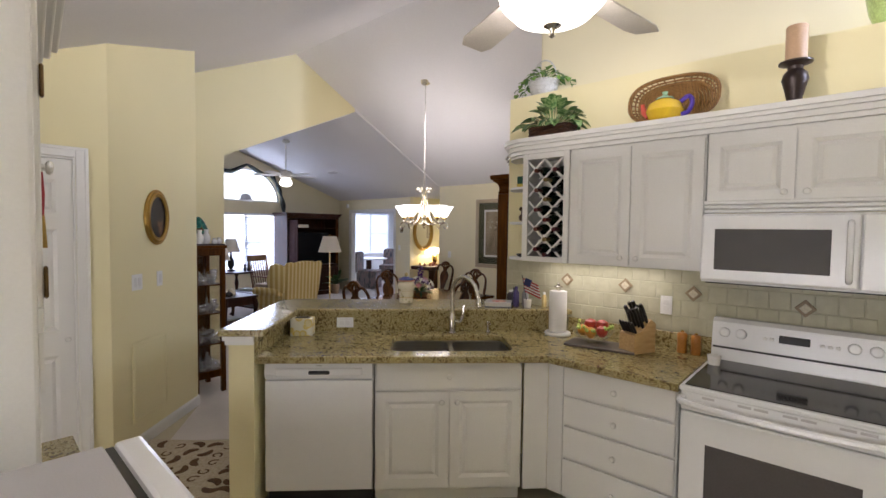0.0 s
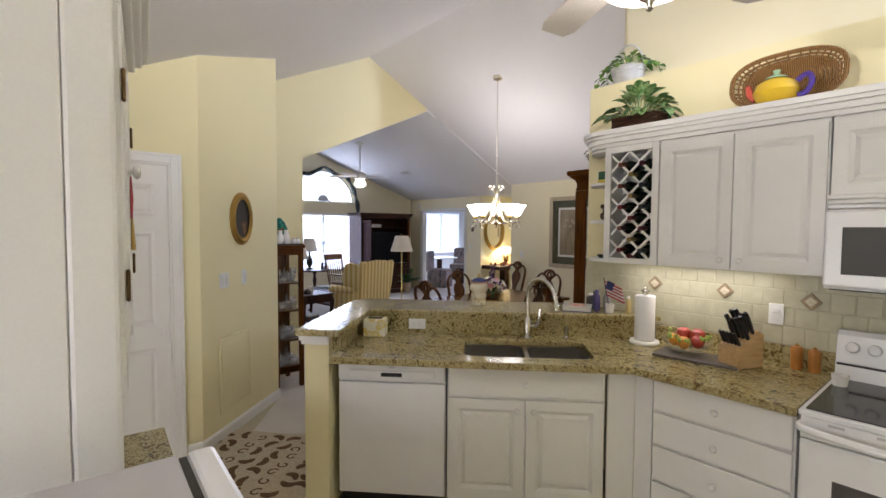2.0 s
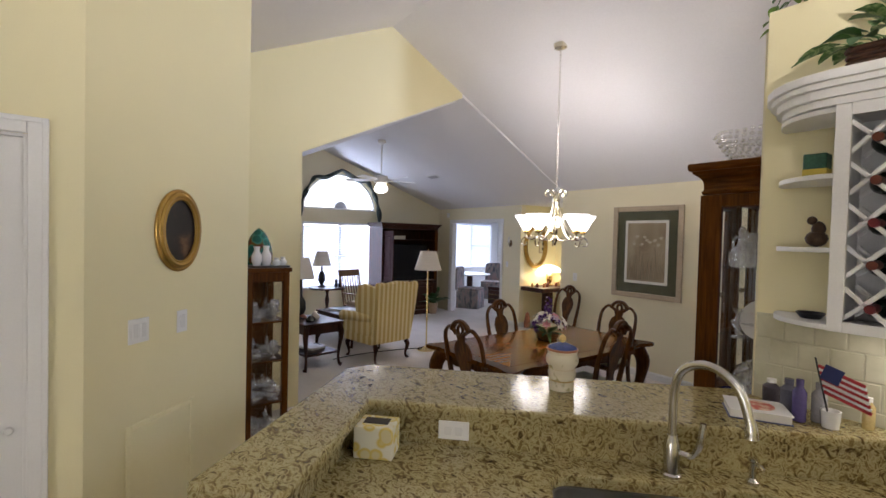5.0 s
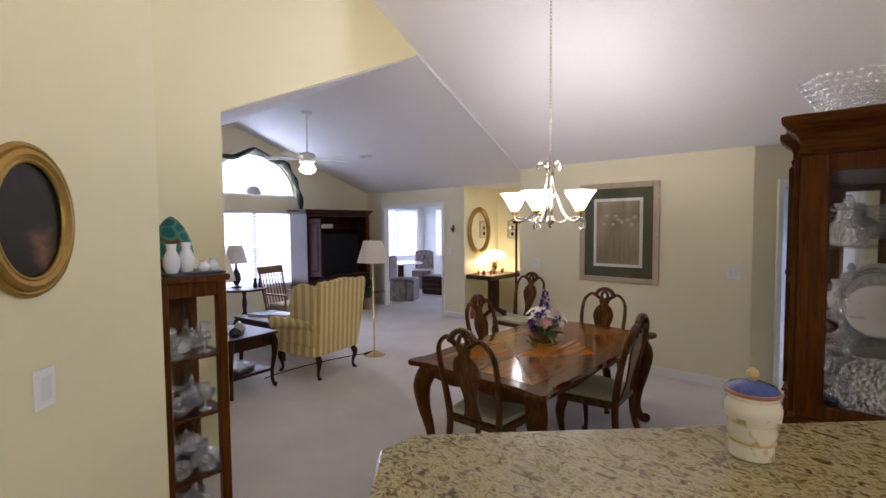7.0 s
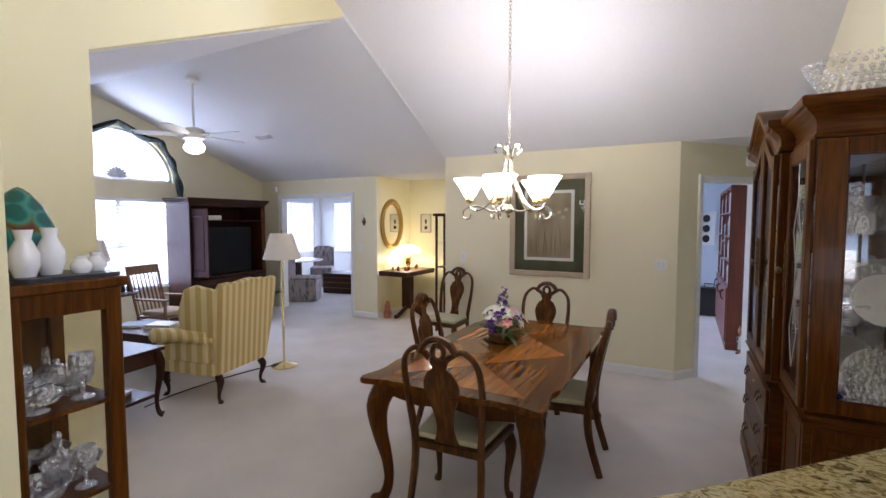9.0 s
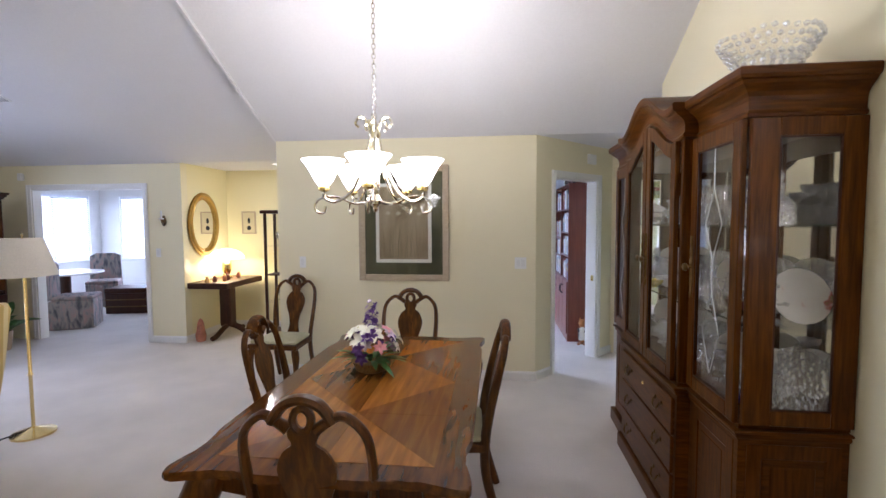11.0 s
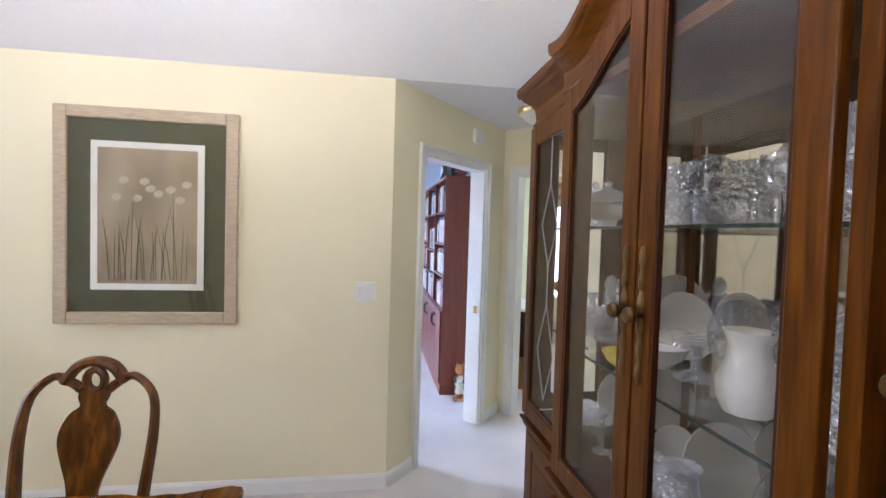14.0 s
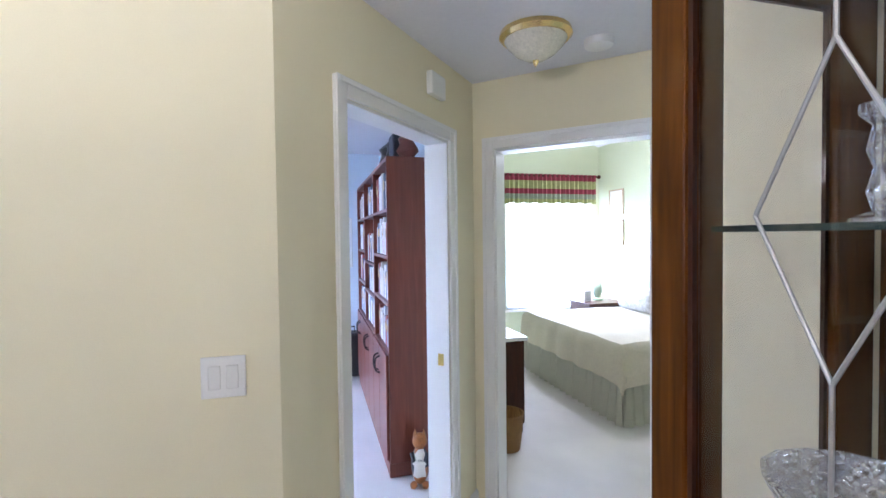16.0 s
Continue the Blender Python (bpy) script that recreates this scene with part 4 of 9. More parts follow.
for x, z in ((-0.86, 1.285), (-0.443, 1.28), (-0.035, 1.265), (0.50, 1.24)):
    bm = BM()
    box(bm, -0.034, -0.011, -0.034, 0.034, 0, 0.034, 0.003, m=pose(0, 0, 0, 0, 45))
    d = part("accent_tile", bm, M_ACC, bs, "small brown diamond accent tile")
    d.matrix_basis = pose(x, 3.685, z)
    bm = BM()
    box(bm, -0.02, -0.0145, -0.02, 0.02, -0.0105, 0.02, 0.004, m=pose(0, 0, 0, 0, 45))
    e = part("medallion", bm, M_ACC2, d)


def plate(x, y, z, rz, kind="switch", n=1, label="white wall plate with rocker switches"):
    """A wall plate; its front faces -y before the turn."""
    w = 0.07 + 0.046 * (n - 1)
    p = thing("light_switch" if kind == "switch" else "outlet", label, "switch" if kind == "switch" else "outlet", x, y, z, rz)
    part("cover_plate", bx(-w / 2, -0.006, -0.058, w / 2, 0, 0.058, 0.004, 2), M_TRIM, p)
    for k in range(n):
        cx = 0.046 * (k - (n - 1) / 2)
        if kind == "switch":
            part("rocker", bx(cx - 0.016, -0.010, -0.033, cx + 0.016, -0.0062, 0.033, 0.002), M_PORCELAIN, p)
        else:
            for dz in (-0.02, 0.02):
                part("socket", bx(cx - 0.016, -0.009, dz - 0.014, cx + 0.016, -0.0062, dz + 0.014, 0.003), M_PORCELAIN, p)
    return p


plate(-0.187, 3.684, 1.178, 0, "outlet", 1, "white outlet plate on the tiled backsplash")
pl = plate(*pw(0.40, 0.656), 0.975, 45, "outlet", 1, "beige outlet plate turned sideways on the granite splash")
pl.matrix_basis = pose(*pw(0.40, 0.658), 0.975, 0, 0, 45) @ pose(0, 0, 0, 0, 90, 0)

pt = thing("paper_towel_holder", "white roll of paper towel on an upright holder", "paper towel", -0.835, 3.50, 0.916)
bm = BM(); lathe(bm, [(0.085, 0), (0.09, 0.01), (0.085, 0.022), (0, 0.024)], 24); part("base", bm, M_TRIM, pt, smooth=True)
bm = BM(); lathe(bm, [(0.058, 0.026), (0.060, 0.03), (0.060, 0.30), (0.056, 0.305), (0.02, 0.305)], 24); part("paper_roll", bm, mat("quilted white paper", (0.82, 0.81, 0.78), 0.95, fine=180, bump=0.5), pt, smooth=True)
bm = BM(); lathe(bm, [(0.012, 0.30), (0.012, 0.325), (0.028, 0.33), (0.028, 0.338), (0.008, 0.345), (0.012, 0.355), (0, 0.362)], 14); part("finial", bm, M_NICKEL, pt, smooth=True)

cb = thing("cutting_board", "dark slate cutting board lying on the granite", "cutting board", -0.475, 3.395, 0.916, 8)
part("board", bx(-0.21, -0.11, 0, 0.21, 0.11, 0.014, 0.004, 2), mat("grey brown slate", (0.12, 0.10, 0.085), 0.5, vary=0.25, scale=12, bump=0.3), cb)
fb = thing("fruit_bowl", "clear glass bowl standing on the cutting board", "bowl", -0.545, 3.42, 0.931)
bm = BM(); lathe(bm, [(0.0, 0.0), (0.05, 0.0), (0.10, 0.03), (0.135, 0.075), (0.130, 0.075), (0.096, 0.034), (0.05, 0.008), (0, 0.008)], 28, close=False); part("bowl", bm, M_CRYSTAL, fb, smooth=True)
M_APPLE = mat("red apple skin", (0.42, 0.05, 0.03), 0.3, vary=0.35, scale=14)
M_GRAPE = mat("green grape skin", (0.38, 0.48, 0.10), 0.3, vary=0.25, scale=30)
M_ORANGE = mat("orange peel", (0.70, 0.30, 0.03), 0.45, vary=0.1, fine=220, bump=0.3)
for x, y, z, r, m, n in ((-0.03, 0.03, 0.10, 0.042, M_APPLE, "apple"), (0.05, 0.02, 0.105, 0.042, M_APPLE, "apple"), (0.0, -0.04, 0.065, 0.036, M_ORANGE, "orange"), (0.07, -0.03, 0.08, 0.036, M_APPLE, "apple"), (-0.06, -0.02, 0.07, 0.036, M_ORANGE, "orange")):
    bm = BM()
    lathe(bm, [(0, -0.86 * r), (0.45 * r, -0.95 * r), (0.85 * r, -0.5 * r), (r, 0.05 * r), (0.85 * r, 0.6 * r), (0.4 * r, 0.88 * r), (0.1 * r, 0.7 * r), (0, 0.66 * r)], 16)
    solo(n, bm, m, "ripe %s piled in the glass bowl" % n, "fruit", pose(-0.545 + x, 3.42 + y, 0.931 + z), "fruit in the bowl", smooth=True)
random.seed(5)
bm = BM()
for k in range(46):
    a, rr = random.uniform(0, 6.28), random.uniform(0.03, 0.115)
    blob(bm, rr * math.cos(a), rr * math.sin(a), 0.035 + 0.55 * rr + random.uniform(0, 0.02), 0.012, 0.012, 0.014, 1)
solo("grapes", bm, M_GRAPE, "green grapes heaped round the fruit", "fruit", pose(-0.545, 3.42, 0.931), kind="stuff", smooth=True)

kb = thing("knife_block", "pale wooden knife block full of black-handled knives", "knife block", -0.275, 3.43, 0.916, 66)
bm = BM(); prism(bm, [(-0.085, 0), (0.085, 0), (0.085, 0.175), (0.045, 0.20), (-0.02, 0.135), (-0.085, 0.115)], "y", -0.06, 0.06, 0.004)
part("block", bm, ramp_mat("pale beech", [(0.3, (0.46, 0.29, 0.12)), (0.7, (0.60, 0.41, 0.20))], "noise", 10, 6, 0.4, (1, 6, 6), 0.05), kb)
for k in range(5):
    y = -0.044 + 0.022 * k
    bm = BM(); tube(bm, [(-0.055, y, 0.118), (-0.075, y, 0.150), (-0.10, y, 0.190)], [0.007, 0.009, 0.007], 6)
    part("steak_knife", bm, M_BLACK, kb, "short black knife handle", smooth=True)
for k in range(8):
    x, y = 0.0 + 0.03 * (k // 4), -0.042 + 0.028 * (k % 4)
    z = 0.15 + 0.03 * (k // 4)
    bm = BM(); tube(bm, spline([(x, y, z), (x - 0.022, y, z + 0.045), (x - 0.040, y, z + 0.085), (x - 0.062, y, z + 0.125 - 0.012 * (k % 3))], 3), [0.009, 0.010, 0.011, 0.012, 0.012, 0.011, 0.011, 0.012, 0.013, 0.010], 7)
    part("knife_handle", bm, M_BLACK, kb, "black knife handle", smooth=True)
for x, c in ((-0.075, 1.0), (0.0, 0.96)):
    pm = thing("pepper_mill", "short amber wooden mill with a brass knob", "pepper mill", x + 0.005, 3.60, 0.916, group="mills by the range")
    bm = BM(); lathe(bm, [(0.026, 0), (0.028, 0.01), (0.026, 0.06), (0.028, 0.075), (0.028, 0.11 * c), (0.02, 0.12 * c), (0, 0.122 * c)], 16)
    part("mill_body", bm, mat("amber turned wood", (0.42, 0.17, 0.03), 0.3, vary=0.2, scale=20), pm, smooth=True)
    bm = BM(); lathe(bm, [(0.008, 0.12 * c), (0.010, 0.13 * c), (0, 0.137 * c)], 10); part("mill_knob", bm, M_BRASS, pm, smooth=True)
cu = thing("ramekin", "small white ribbed cup on the cooktop corner", "cup", 0.135, 3.42, 0.923)
bm = BM(); lathe(bm, [(0, 0), (0.028, 0), (0.034, 0.05), (0.030, 0.05), (0.025, 0.01), (0, 0.01)], 18, close=False); part("cup", bm, M_PORCELAIN, cu, smooth=True)

tb = thing("tissue_box", "yellow floral cube tissue box with a paper tuft", "tissue box", *pw(0.135, 0.545), 0.916, 45)
part("box", bx(-0.07, -0.055, 0, 0.07, 0.055, 0.115, 0.003), ramp_mat("yellow floral card", [(0.35, (0.75, 0.66, 0.36)), (0.5, (0.72, 0.55, 0.10)), (0.65, (0.82, 0.78, 0.62))], "voronoi", 22, 2, 0.6, bump=0), tb)
# no hole here: a dark plate carries the opening's inner shade
part("slot", bx(-0.045, -0.025, 0.1155, 0.045, 0.025, 0.118), mat("dark slot", (0.05, 0.04, 0.03), 0.8), tb)

# things on the bar
jr = thing("lidded_jar", "painted cream ceramic jar with a blue lid and gilt knob", "jar", -1.87, 3.04, 1.072)
jr.scale = (0.76, 0.76, 0.94)
M_CREAMC = ramp_mat("cream glaze with faded flowers", [(0.45, (0.74, 0.68, 0.52)), (0.6, (0.74, 0.68, 0.52)), (0.68, (0.40, 0.36, 0.18)), (0.76, (0.55, 0.32, 0.16))], "noise", 18, 3, 0.25, bump=0.02)
bm = BM(); lathe(bm, [(0.060, 0), (0.068, 0.004), (0.068, 0.035), (0.060, 0.045), (0.070, 0.055), (0.076, 0.075), (0.070, 0.095), (0.072, 0.105), (0.088, 0.125), (0.088, 0.145), (0.078, 0.165), (0.082, 0.172), (0.082, 0.178), (0, 0.178)], 28)
part("jar_body", bm, M_CREAMC, jr, smooth=True)
for z in (0.046, 0.098):
    bm = BM(); lathe(bm, [(0.062, z - 0.004), (0.073, z), (0.062, z + 0.004)], 28, close=False); part("ring", bm, mat("ochre glaze", (0.50, 0.36, 0.12), 0.3), jr, smooth=True)
bm = BM(); lathe(bm, [(0.080, 0.179), (0.083, 0.184), (0.072, 0.198), (0.025, 0.212), (0, 0.214)], 28); ld = part("lid", bm, mat("cobalt blue glaze", (0.06, 0.09, 0.26), 0.2, vary=0.25, scale=30), jr, smooth=True)
bm = BM(); lathe(bm, [(0.084, 0.178), (0.086, 0.183), (0.083, 0.188), (0.079, 0.188)], 28, close=False); part("lid_band", bm, mat("rust glaze band", (0.38, 0.14, 0.07), 0.3), ld, smooth=True)
bm = BM(); lathe(bm, [(0.010, 0.212), (0.012, 0.218), (0.020, 0.226), (0.018, 0.238), (0.008, 0.246), (0, 0.248)], 14); part("lid_knob", bm, mat("ochre knob", (0.60, 0.46, 0.16), 0.3), ld, smooth=True)

bk = thing("cookbook", "thick white cookbook lying flat with a red dish on its cover", "book", -1.285, 3.435, 1.072, 30)
part("pages", bx(-0.095, -0.075, 0.004, 0.09, 0.075, 0.030), mat("page block", (0.72, 0.70, 0.64), 0.9, fine=400), bk)
part("cover", bx(-0.10, -0.08, 0.030, 0.095, 0.08, 0.034, 0.001), M_PORCELAIN, bk)
part("back_cover", bx(-0.10, -0.08, 0, 0.095, 0.08, 0.004, 0.001), mat("dark blue cover", (0.05, 0.06, 0.14), 0.4), bk)
bm = BM(); lathe(bm, [(0.055, 0.0345), (0.055, 0.036), (0, 0.036)], 20); part("cover_picture", bm, ramp_mat("red and cream print", [(0.4, (0.45, 0.06, 0.04)), (0.6, (0.65, 0.5, 0.35))], "noise", 30, 3, 0.4, bump=0), bk)
for x, y, r, h, c, lab in ((-1.225, 3.56, 0.028, 0.13, (0.10, 0.10, 0.13), "dark glass"), (-1.175, 3.50, 0.022, 0.15, (0.09, 0.07, 0.20), "violet plastic"), (-1.13, 3.55, 0.024, 0.14, (0.28, 0.27, 0.27), "grey metal"), (-1.30, 3.62, 0.03, 0.10, (0.07, 0.06, 0.07), "dark lidded"), (-1.01, 3.62, 0.018, 0.11, (0.55, 0.42, 0.18), "amber glass")):
    b = thing("bottle", "small %s bottle standing on the granite bar" % lab, "bottle", x, y, 1.072, group="small bottles on the bar")
    mm = mat(lab, c, 0.25, vary=0.15)
    bm = BM(); lathe(bm, [(r * 0.9, 0), (r, 0.005), (r, h * 0.7), (r * 0.5, h * 0.82), (r * 0.5, h * 0.86)], 14); part("flask", bm, mm, b, smooth=True)
    bm = BM(); lathe(bm, [(r * 0.55, h * 0.86), (r * 0.55, h), (0, h)], 12); part("cap", bm, M_TRIM if h < 0.12 else mm, b, smooth=True)
fl = thing("flag_holder", "small striped flag standing in a white cup", "flag", -1.09, 3.52, 1.072)
bm = BM(); lathe(bm, [(0, 0), (0.025, 0), (0.03, 0.06), (0.026, 0.06), (0.02, 0.008), (0, 0.008)], 14, close=False); part("cup", bm, M_PORCELAIN, fl, smooth=True)
bm = BM(); tube(bm, [(0, 0, 0.01), (-0.05, 0.0, 0.235)], 0.003, 6); part("stick", bm, M_BLACK, fl)
cloth = part("flag_cloth", bx(-0.001, -0.002, -0.001, 0.002, 0.002, 0.001), M_PORCELAIN, fl)
FR, FW, FB = mat("red cotton", (0.45, 0.04, 0.05), 0.9), mat("white cotton", (0.78, 0.76, 0.74), 0.9), mat("navy cotton", (0.03, 0.04, 0.13), 0.9)
for k in range(9):
    ob = part("stripe", bx(0, -0.001, 0, 0.135, 0.001, 0.0118), FR if k % 2 == 0 else FW, cloth)
    ob.matrix_basis = pose(-0.024 - 0.0024 * k, 0.0, 0.115 + 0.0108 * k, 0, 18, 0)
ob = part("canton", bx(0, -0.002, 0, 0.055, 0.002, 0.055), FB, cloth)
ob.matrix_basis = pose(-0.036, 0, 0.165, 0, 18, 0)

# things on the cabinet tops
def leaf(bm, x, y, z, L, w, yaw, pitch, droop=0.5):
    n = 5
    pts = []
    for k in range(n + 1):
        t = k / n
        a = radians(pitch - droop * 60 * t)
        pts.append((t, a))
    px, pz, prev = 0.0, 0.0, None
    c, s = math.cos(yaw), math.sin(yaw)
    rows = []
    for k, (t, a) in enumerate(pts):
        if k:
            px += L / n * math.cos(a)
            pz += L / n * math.sin(a)
        hw = w * (math.sin(math.pi * min(1, t * 0.93 + 0.05)) ** 0.8) * 0.5
        rows.append([bm.verts.new((x + c * px - s * q, y + s * px + c * q, z + pz + abs(q) * 0.35)) for q in (-hw, 0, hw)])
    for a, b in zip(rows, rows[1:]):
        for i in range(2):
            bm.faces.new((a[i], a[i + 1], b[i + 1], b[i]))


M_TROUGH = ramp_mat("dark brown wicker", [(0.3, (0.02, 0.008, 0.004)), (0.55, (0.06, 0.024, 0.009)), (0.8, (0.12, 0.05, 0.02))], "noise", 30, 3, 0.6, (1, 1, 4), 0.5)


def plant(name, label, x, y, z, pot_bm, pot_mat, n, size, seed, mats, up=0.1, spread=(0.18, 0.10), rise=0.14, pitch=(-5, 70), broad=0.55):
    """Leaves on short stalks over a pot; the outer ones lie flatter and droop."""
    p = thing(name, label, "plant", x, y, z)
    part("pot", pot_bm, pot_mat, p)
    rnd = random.Random(seed)
    for k in range(n):
        yaw = k * 2.39996 + rnd.uniform(-0.4, 0.4)
        q = math.sqrt((k + 0.5) / n)
        L = size * rnd.uniform(0.7, 1.1)
        sx, sy = spread[0] * q * math.cos(yaw), spread[1] * q * math.sin(yaw)
        sz = up + rise * (1 - q) * rnd.uniform(0.6, 1.0) + rnd.uniform(0, 0.03)
        pit = pitch[0] + (pitch[1] - pitch[0]) * (1 - q) + rnd.uniform(-12, 12)
        bm = BM()
        tube(bm, [(0.35 * sx, 0.35 * sy, up - 0.04), (0.7 * sx, 0.7 * sy, (up + sz) / 2 + 0.01), (sx, sy, sz)], 0.002, 4)
        leaf(bm, sx, sy, sz, L, L * broad * rnd.uniform(0.85, 1.15), yaw + rnd.uniform(-0.5, 0.5), pit, rnd.uniform(0.3, 1.0))
        part("leaf", bm, mats[k % len(mats)], p, smooth=True)
    return p


M_WICKER = ramp_mat("brown wicker", [(0.3, (0.11, 0.045, 0.010)), (0.6, (0.30, 0.145, 0.035)), (0.9, (0.44, 0.25, 0.08))], "wave", 40, 3, 0.6, (1, 1, 2.5), 0.8, 0, 4)
M_WHWICK = ramp_mat("white wicker", [(0.3, (0.5, 0.5, 0.48)), (0.7, (0.78, 0.77, 0.74))], "wave", 60, 2, 0.6, (1, 1, 2), 0.8, 0, 3)
bm = BM(); prism(bm, rrect(-0.15, -0.07, 0.15, 0.07, 0.03), "z", 0, 0.075, 0.006)
trough_plant = plant("plant", "variegated leafy plant in a dark brown wicker trough", -0.93, 3.54, 2.276, bm, M_TROUGH, 54, 0.125, 3, (M_LEAFV, M_LEAF, M_LEAFV, M_LEAFV), 0.085, (0.20, 0.09), 0.17)
for z in (0.012, 0.034, 0.056, 0.079):
    bm = BM(); tube(bm, [(x, y, z + 0.003 * math.sin(k * 1.9)) for k, (x, y) in enumerate(rrect(-0.154, -0.074, 0.154, 0.074, 0.032))], 0.0075 if z < 0.07 else 0.010, 6, loop=True)
    part("wicker_band", bm, M_TROUGH, trough_plant, "plaited wicker band", smooth=True)
bm = BM(); lathe(bm, [(0.07, 0), (0.10, 0.05), (0.115, 0.12), (0.105, 0.12), (0.09, 0.05)], 20)
ivy = plant("plant", "trailing ivy in a white wicker basket on the ledge", -1.17, 3.83, 2.666, bm, M_WHWICK, 52, 0.062, 8, (M_IVY, M_LEAF, M_IVY), 0.12, (0.15, 0.13), 0.12, (-30, 60), 0.72)
for z in (0.02, 0.045, 0.07, 0.095, 0.12):
    r = 0.074 + 0.044 * min(1, z / 0.12) ** 0.8
    bm = BM(); tube(bm, [(r * math.cos(2 * math.pi * k / 24), r * math.sin(2 * math.pi * k / 24), z + 0.003 * (k % 2)) for k in range(24)], 0.006, 6, loop=True)
    part("wicker_band", bm, M_WHWICK, ivy, smooth=True)
bm = BM(); tube(bm, [(0.112 * math.cos(math.pi * k / 16), 0, 0.12 + 0.17 * math.sin(math.pi * k / 16)) for k in range(17)], 0.006, 6)
part("handle", bm, M_WHWICK, ivy, "white hooped handle", smooth=True)
rnd = random.Random(4)
for k in range(5):
    yaw, n = (2.6, 3.3, 0.2, 4.0, 1.2)[k], 7
    line = [(0.11 * math.cos(yaw) + 0.030 * t * math.cos(yaw + 0.1 * t), 0.08 * math.sin(yaw) + 0.012 * t * math.sin(yaw), 0.135 + 0.018 * t - 0.0065 * t * t) for t in range(n)]
    bm = BM(); tube(bm, line, 0.0022, 4)
    vine = part("vine", bm, M_LEAF, ivy)
    for q, (x, y, z) in enumerate(line[1:]):
        bm = BM(); leaf(bm, x, y, z, 0.058, 0.042, yaw + (0.9 if q % 2 else -0.9), rnd.uniform(-35, 15), 0.5)
        part("leaf", bm, M_IVY if q % 3 else M_LEAF, vine, smooth=True)
bt = thing("basket_tray", "oval brown wicker tray leaning on the wall above the cabinets", "basket", -0.16, 3.62, 2.277)
def oval(a, b, n=40, y=0.0, z=0.0, e=2.6):
    return [(a * math.copysign(abs(math.cos(t)) ** (2 / e), math.cos(t)), y, z + b * math.copysign(abs(math.sin(t)) ** (2 / e), math.sin(t))) for t in [2 * math.pi * k / n for k in range(n)]]
# woven floor, then an open rim between two hoops
for k in range(8):
    bm = BM()
    f = 0.30 + 0.50 * k / 7
    tube(bm, oval(0.245 * f, 0.135 * f, 40, 0, 0.14), 0.0085, 6, loop=True)
    part("wicker_ring", bm, M_WICKER, bt, smooth=True)
for f, y, r in ((0.83, -0.006, 0.009), (0.90, -0.03, 0.0055), (0.985, -0.055, 0.0085), (1.02, -0.06, 0.0075)):
    bm = BM()
    tube(bm, oval(0.245 * f, 0.135 * f, 40, y, 0.14), r, 6, loop=True)
    part("rim_hoop", bm, M_WICKER, bt, smooth=True)
bm = BM(); prism(bm, [(p[0] * 0.5, p[2]) for p in oval(0.245, 0.07, 24, 0, 0.14)], "y", -0.004, 0.006); part("woven_base", bm, M_WICKER, bt)
for k in range(40):
    p, q = oval(0.245, 0.135, 40, -0.056, 0.14)[k], oval(0.20, 0.110, 40, -0.004, 0.14)[k]
    bm = BM(); tube(bm, [p, q], 0.0048, 4); part("wicker_spoke", bm, M_WICKER, bt)
bt.matrix_basis = pose(-0.16, 3.60, 2.279, -8)
tp = thing("teapot", "yellow ceramic teapot with a purple handle and red spout", "teapot", -0.17, 3.46, 2.276)
bm = BM(); lathe(bm, [(0.05, 0), (0.085, 0.02), (0.10, 0.06), (0.085, 0.10), (0.045, 0.125), (0, 0.127)], 24); part("pot_body", bm, mat("sunny yellow glaze", (0.75, 0.50, 0.03), 0.15), tp, smooth=True)
bm = BM(); lathe(bm, [(0.05, 0.126), (0.045, 0.135), (0.018, 0.145), (0.012, 0.155), (0.018, 0.168), (0, 0.175)], 16); part("lid", bm, mat("mint glaze", (0.35, 0.55, 0.36), 0.2), tp, smooth=True)
bm = BM(); tube(bm, spline([(-0.085, 0, 0.045), (-0.115, 0, 0.07), (-0.125, 0, 0.115)], 4), [0.024, 0.022, 0.02, 0.018, 0.017, 0.015, 0.014, 0.013, 0.012], 8); part("spout", bm, mat("coral glaze", (0.60, 0.10, 0.07), 0.2), tp, smooth=True)
bm = BM(); tube(bm, spline([(0.085, 0, 0.10), (0.125, 0, 0.125), (0.145, 0, 0.09), (0.125, 0, 0.04), (0.09, 0, 0.03)], 4), 0.013, 8); part("handle", bm, mat("purple glaze", (0.10, 0.06, 0.38), 0.2), tp, smooth=True)
cv = thing("candle_holder", "dark baluster candle holder with a thick tan pillar candle", "candle holder", 0.425, 3.53, 2.276)
bm = BM(); lathe(bm, [(0.045, 0), (0.045, 0.01), (0.032, 0.03), (0.045, 0.09), (0.058, 0.135), (0.05, 0.165), (0.032, 0.185), (0.035, 0.20), (0.072, 0.215), (0.072, 0.223), (0, 0.223)], 20); part("stand", bm, mat("dark bronze", (0.035, 0.022, 0.018), 0.35, 0.4), cv, smooth=True)
bm = BM(); lathe(bm, [(0.046, 0.224), (0.046, 0.395), (0.042, 0.40), (0.0, 0.396)], 20); part("candle", bm, mat("tan wax", (0.50, 0.33, 0.20), 0.55, vary=0.1), cv, smooth=True)
gv = thing("ceramic_planter", "green and yellow planter standing on the high ledge", "planter", 0.78, 3.82, 2.666)
bm = BM(); lathe(bm, [(0.06, 0), (0.09, 0.08), (0.11, 0.2), (0.10, 0.2), (0.08, 0.08)], 18); part("pot", bm, mat("lime glaze", (0.42, 0.55, 0.20), 0.3, vary=0.4, scale=25), gv, smooth=True)

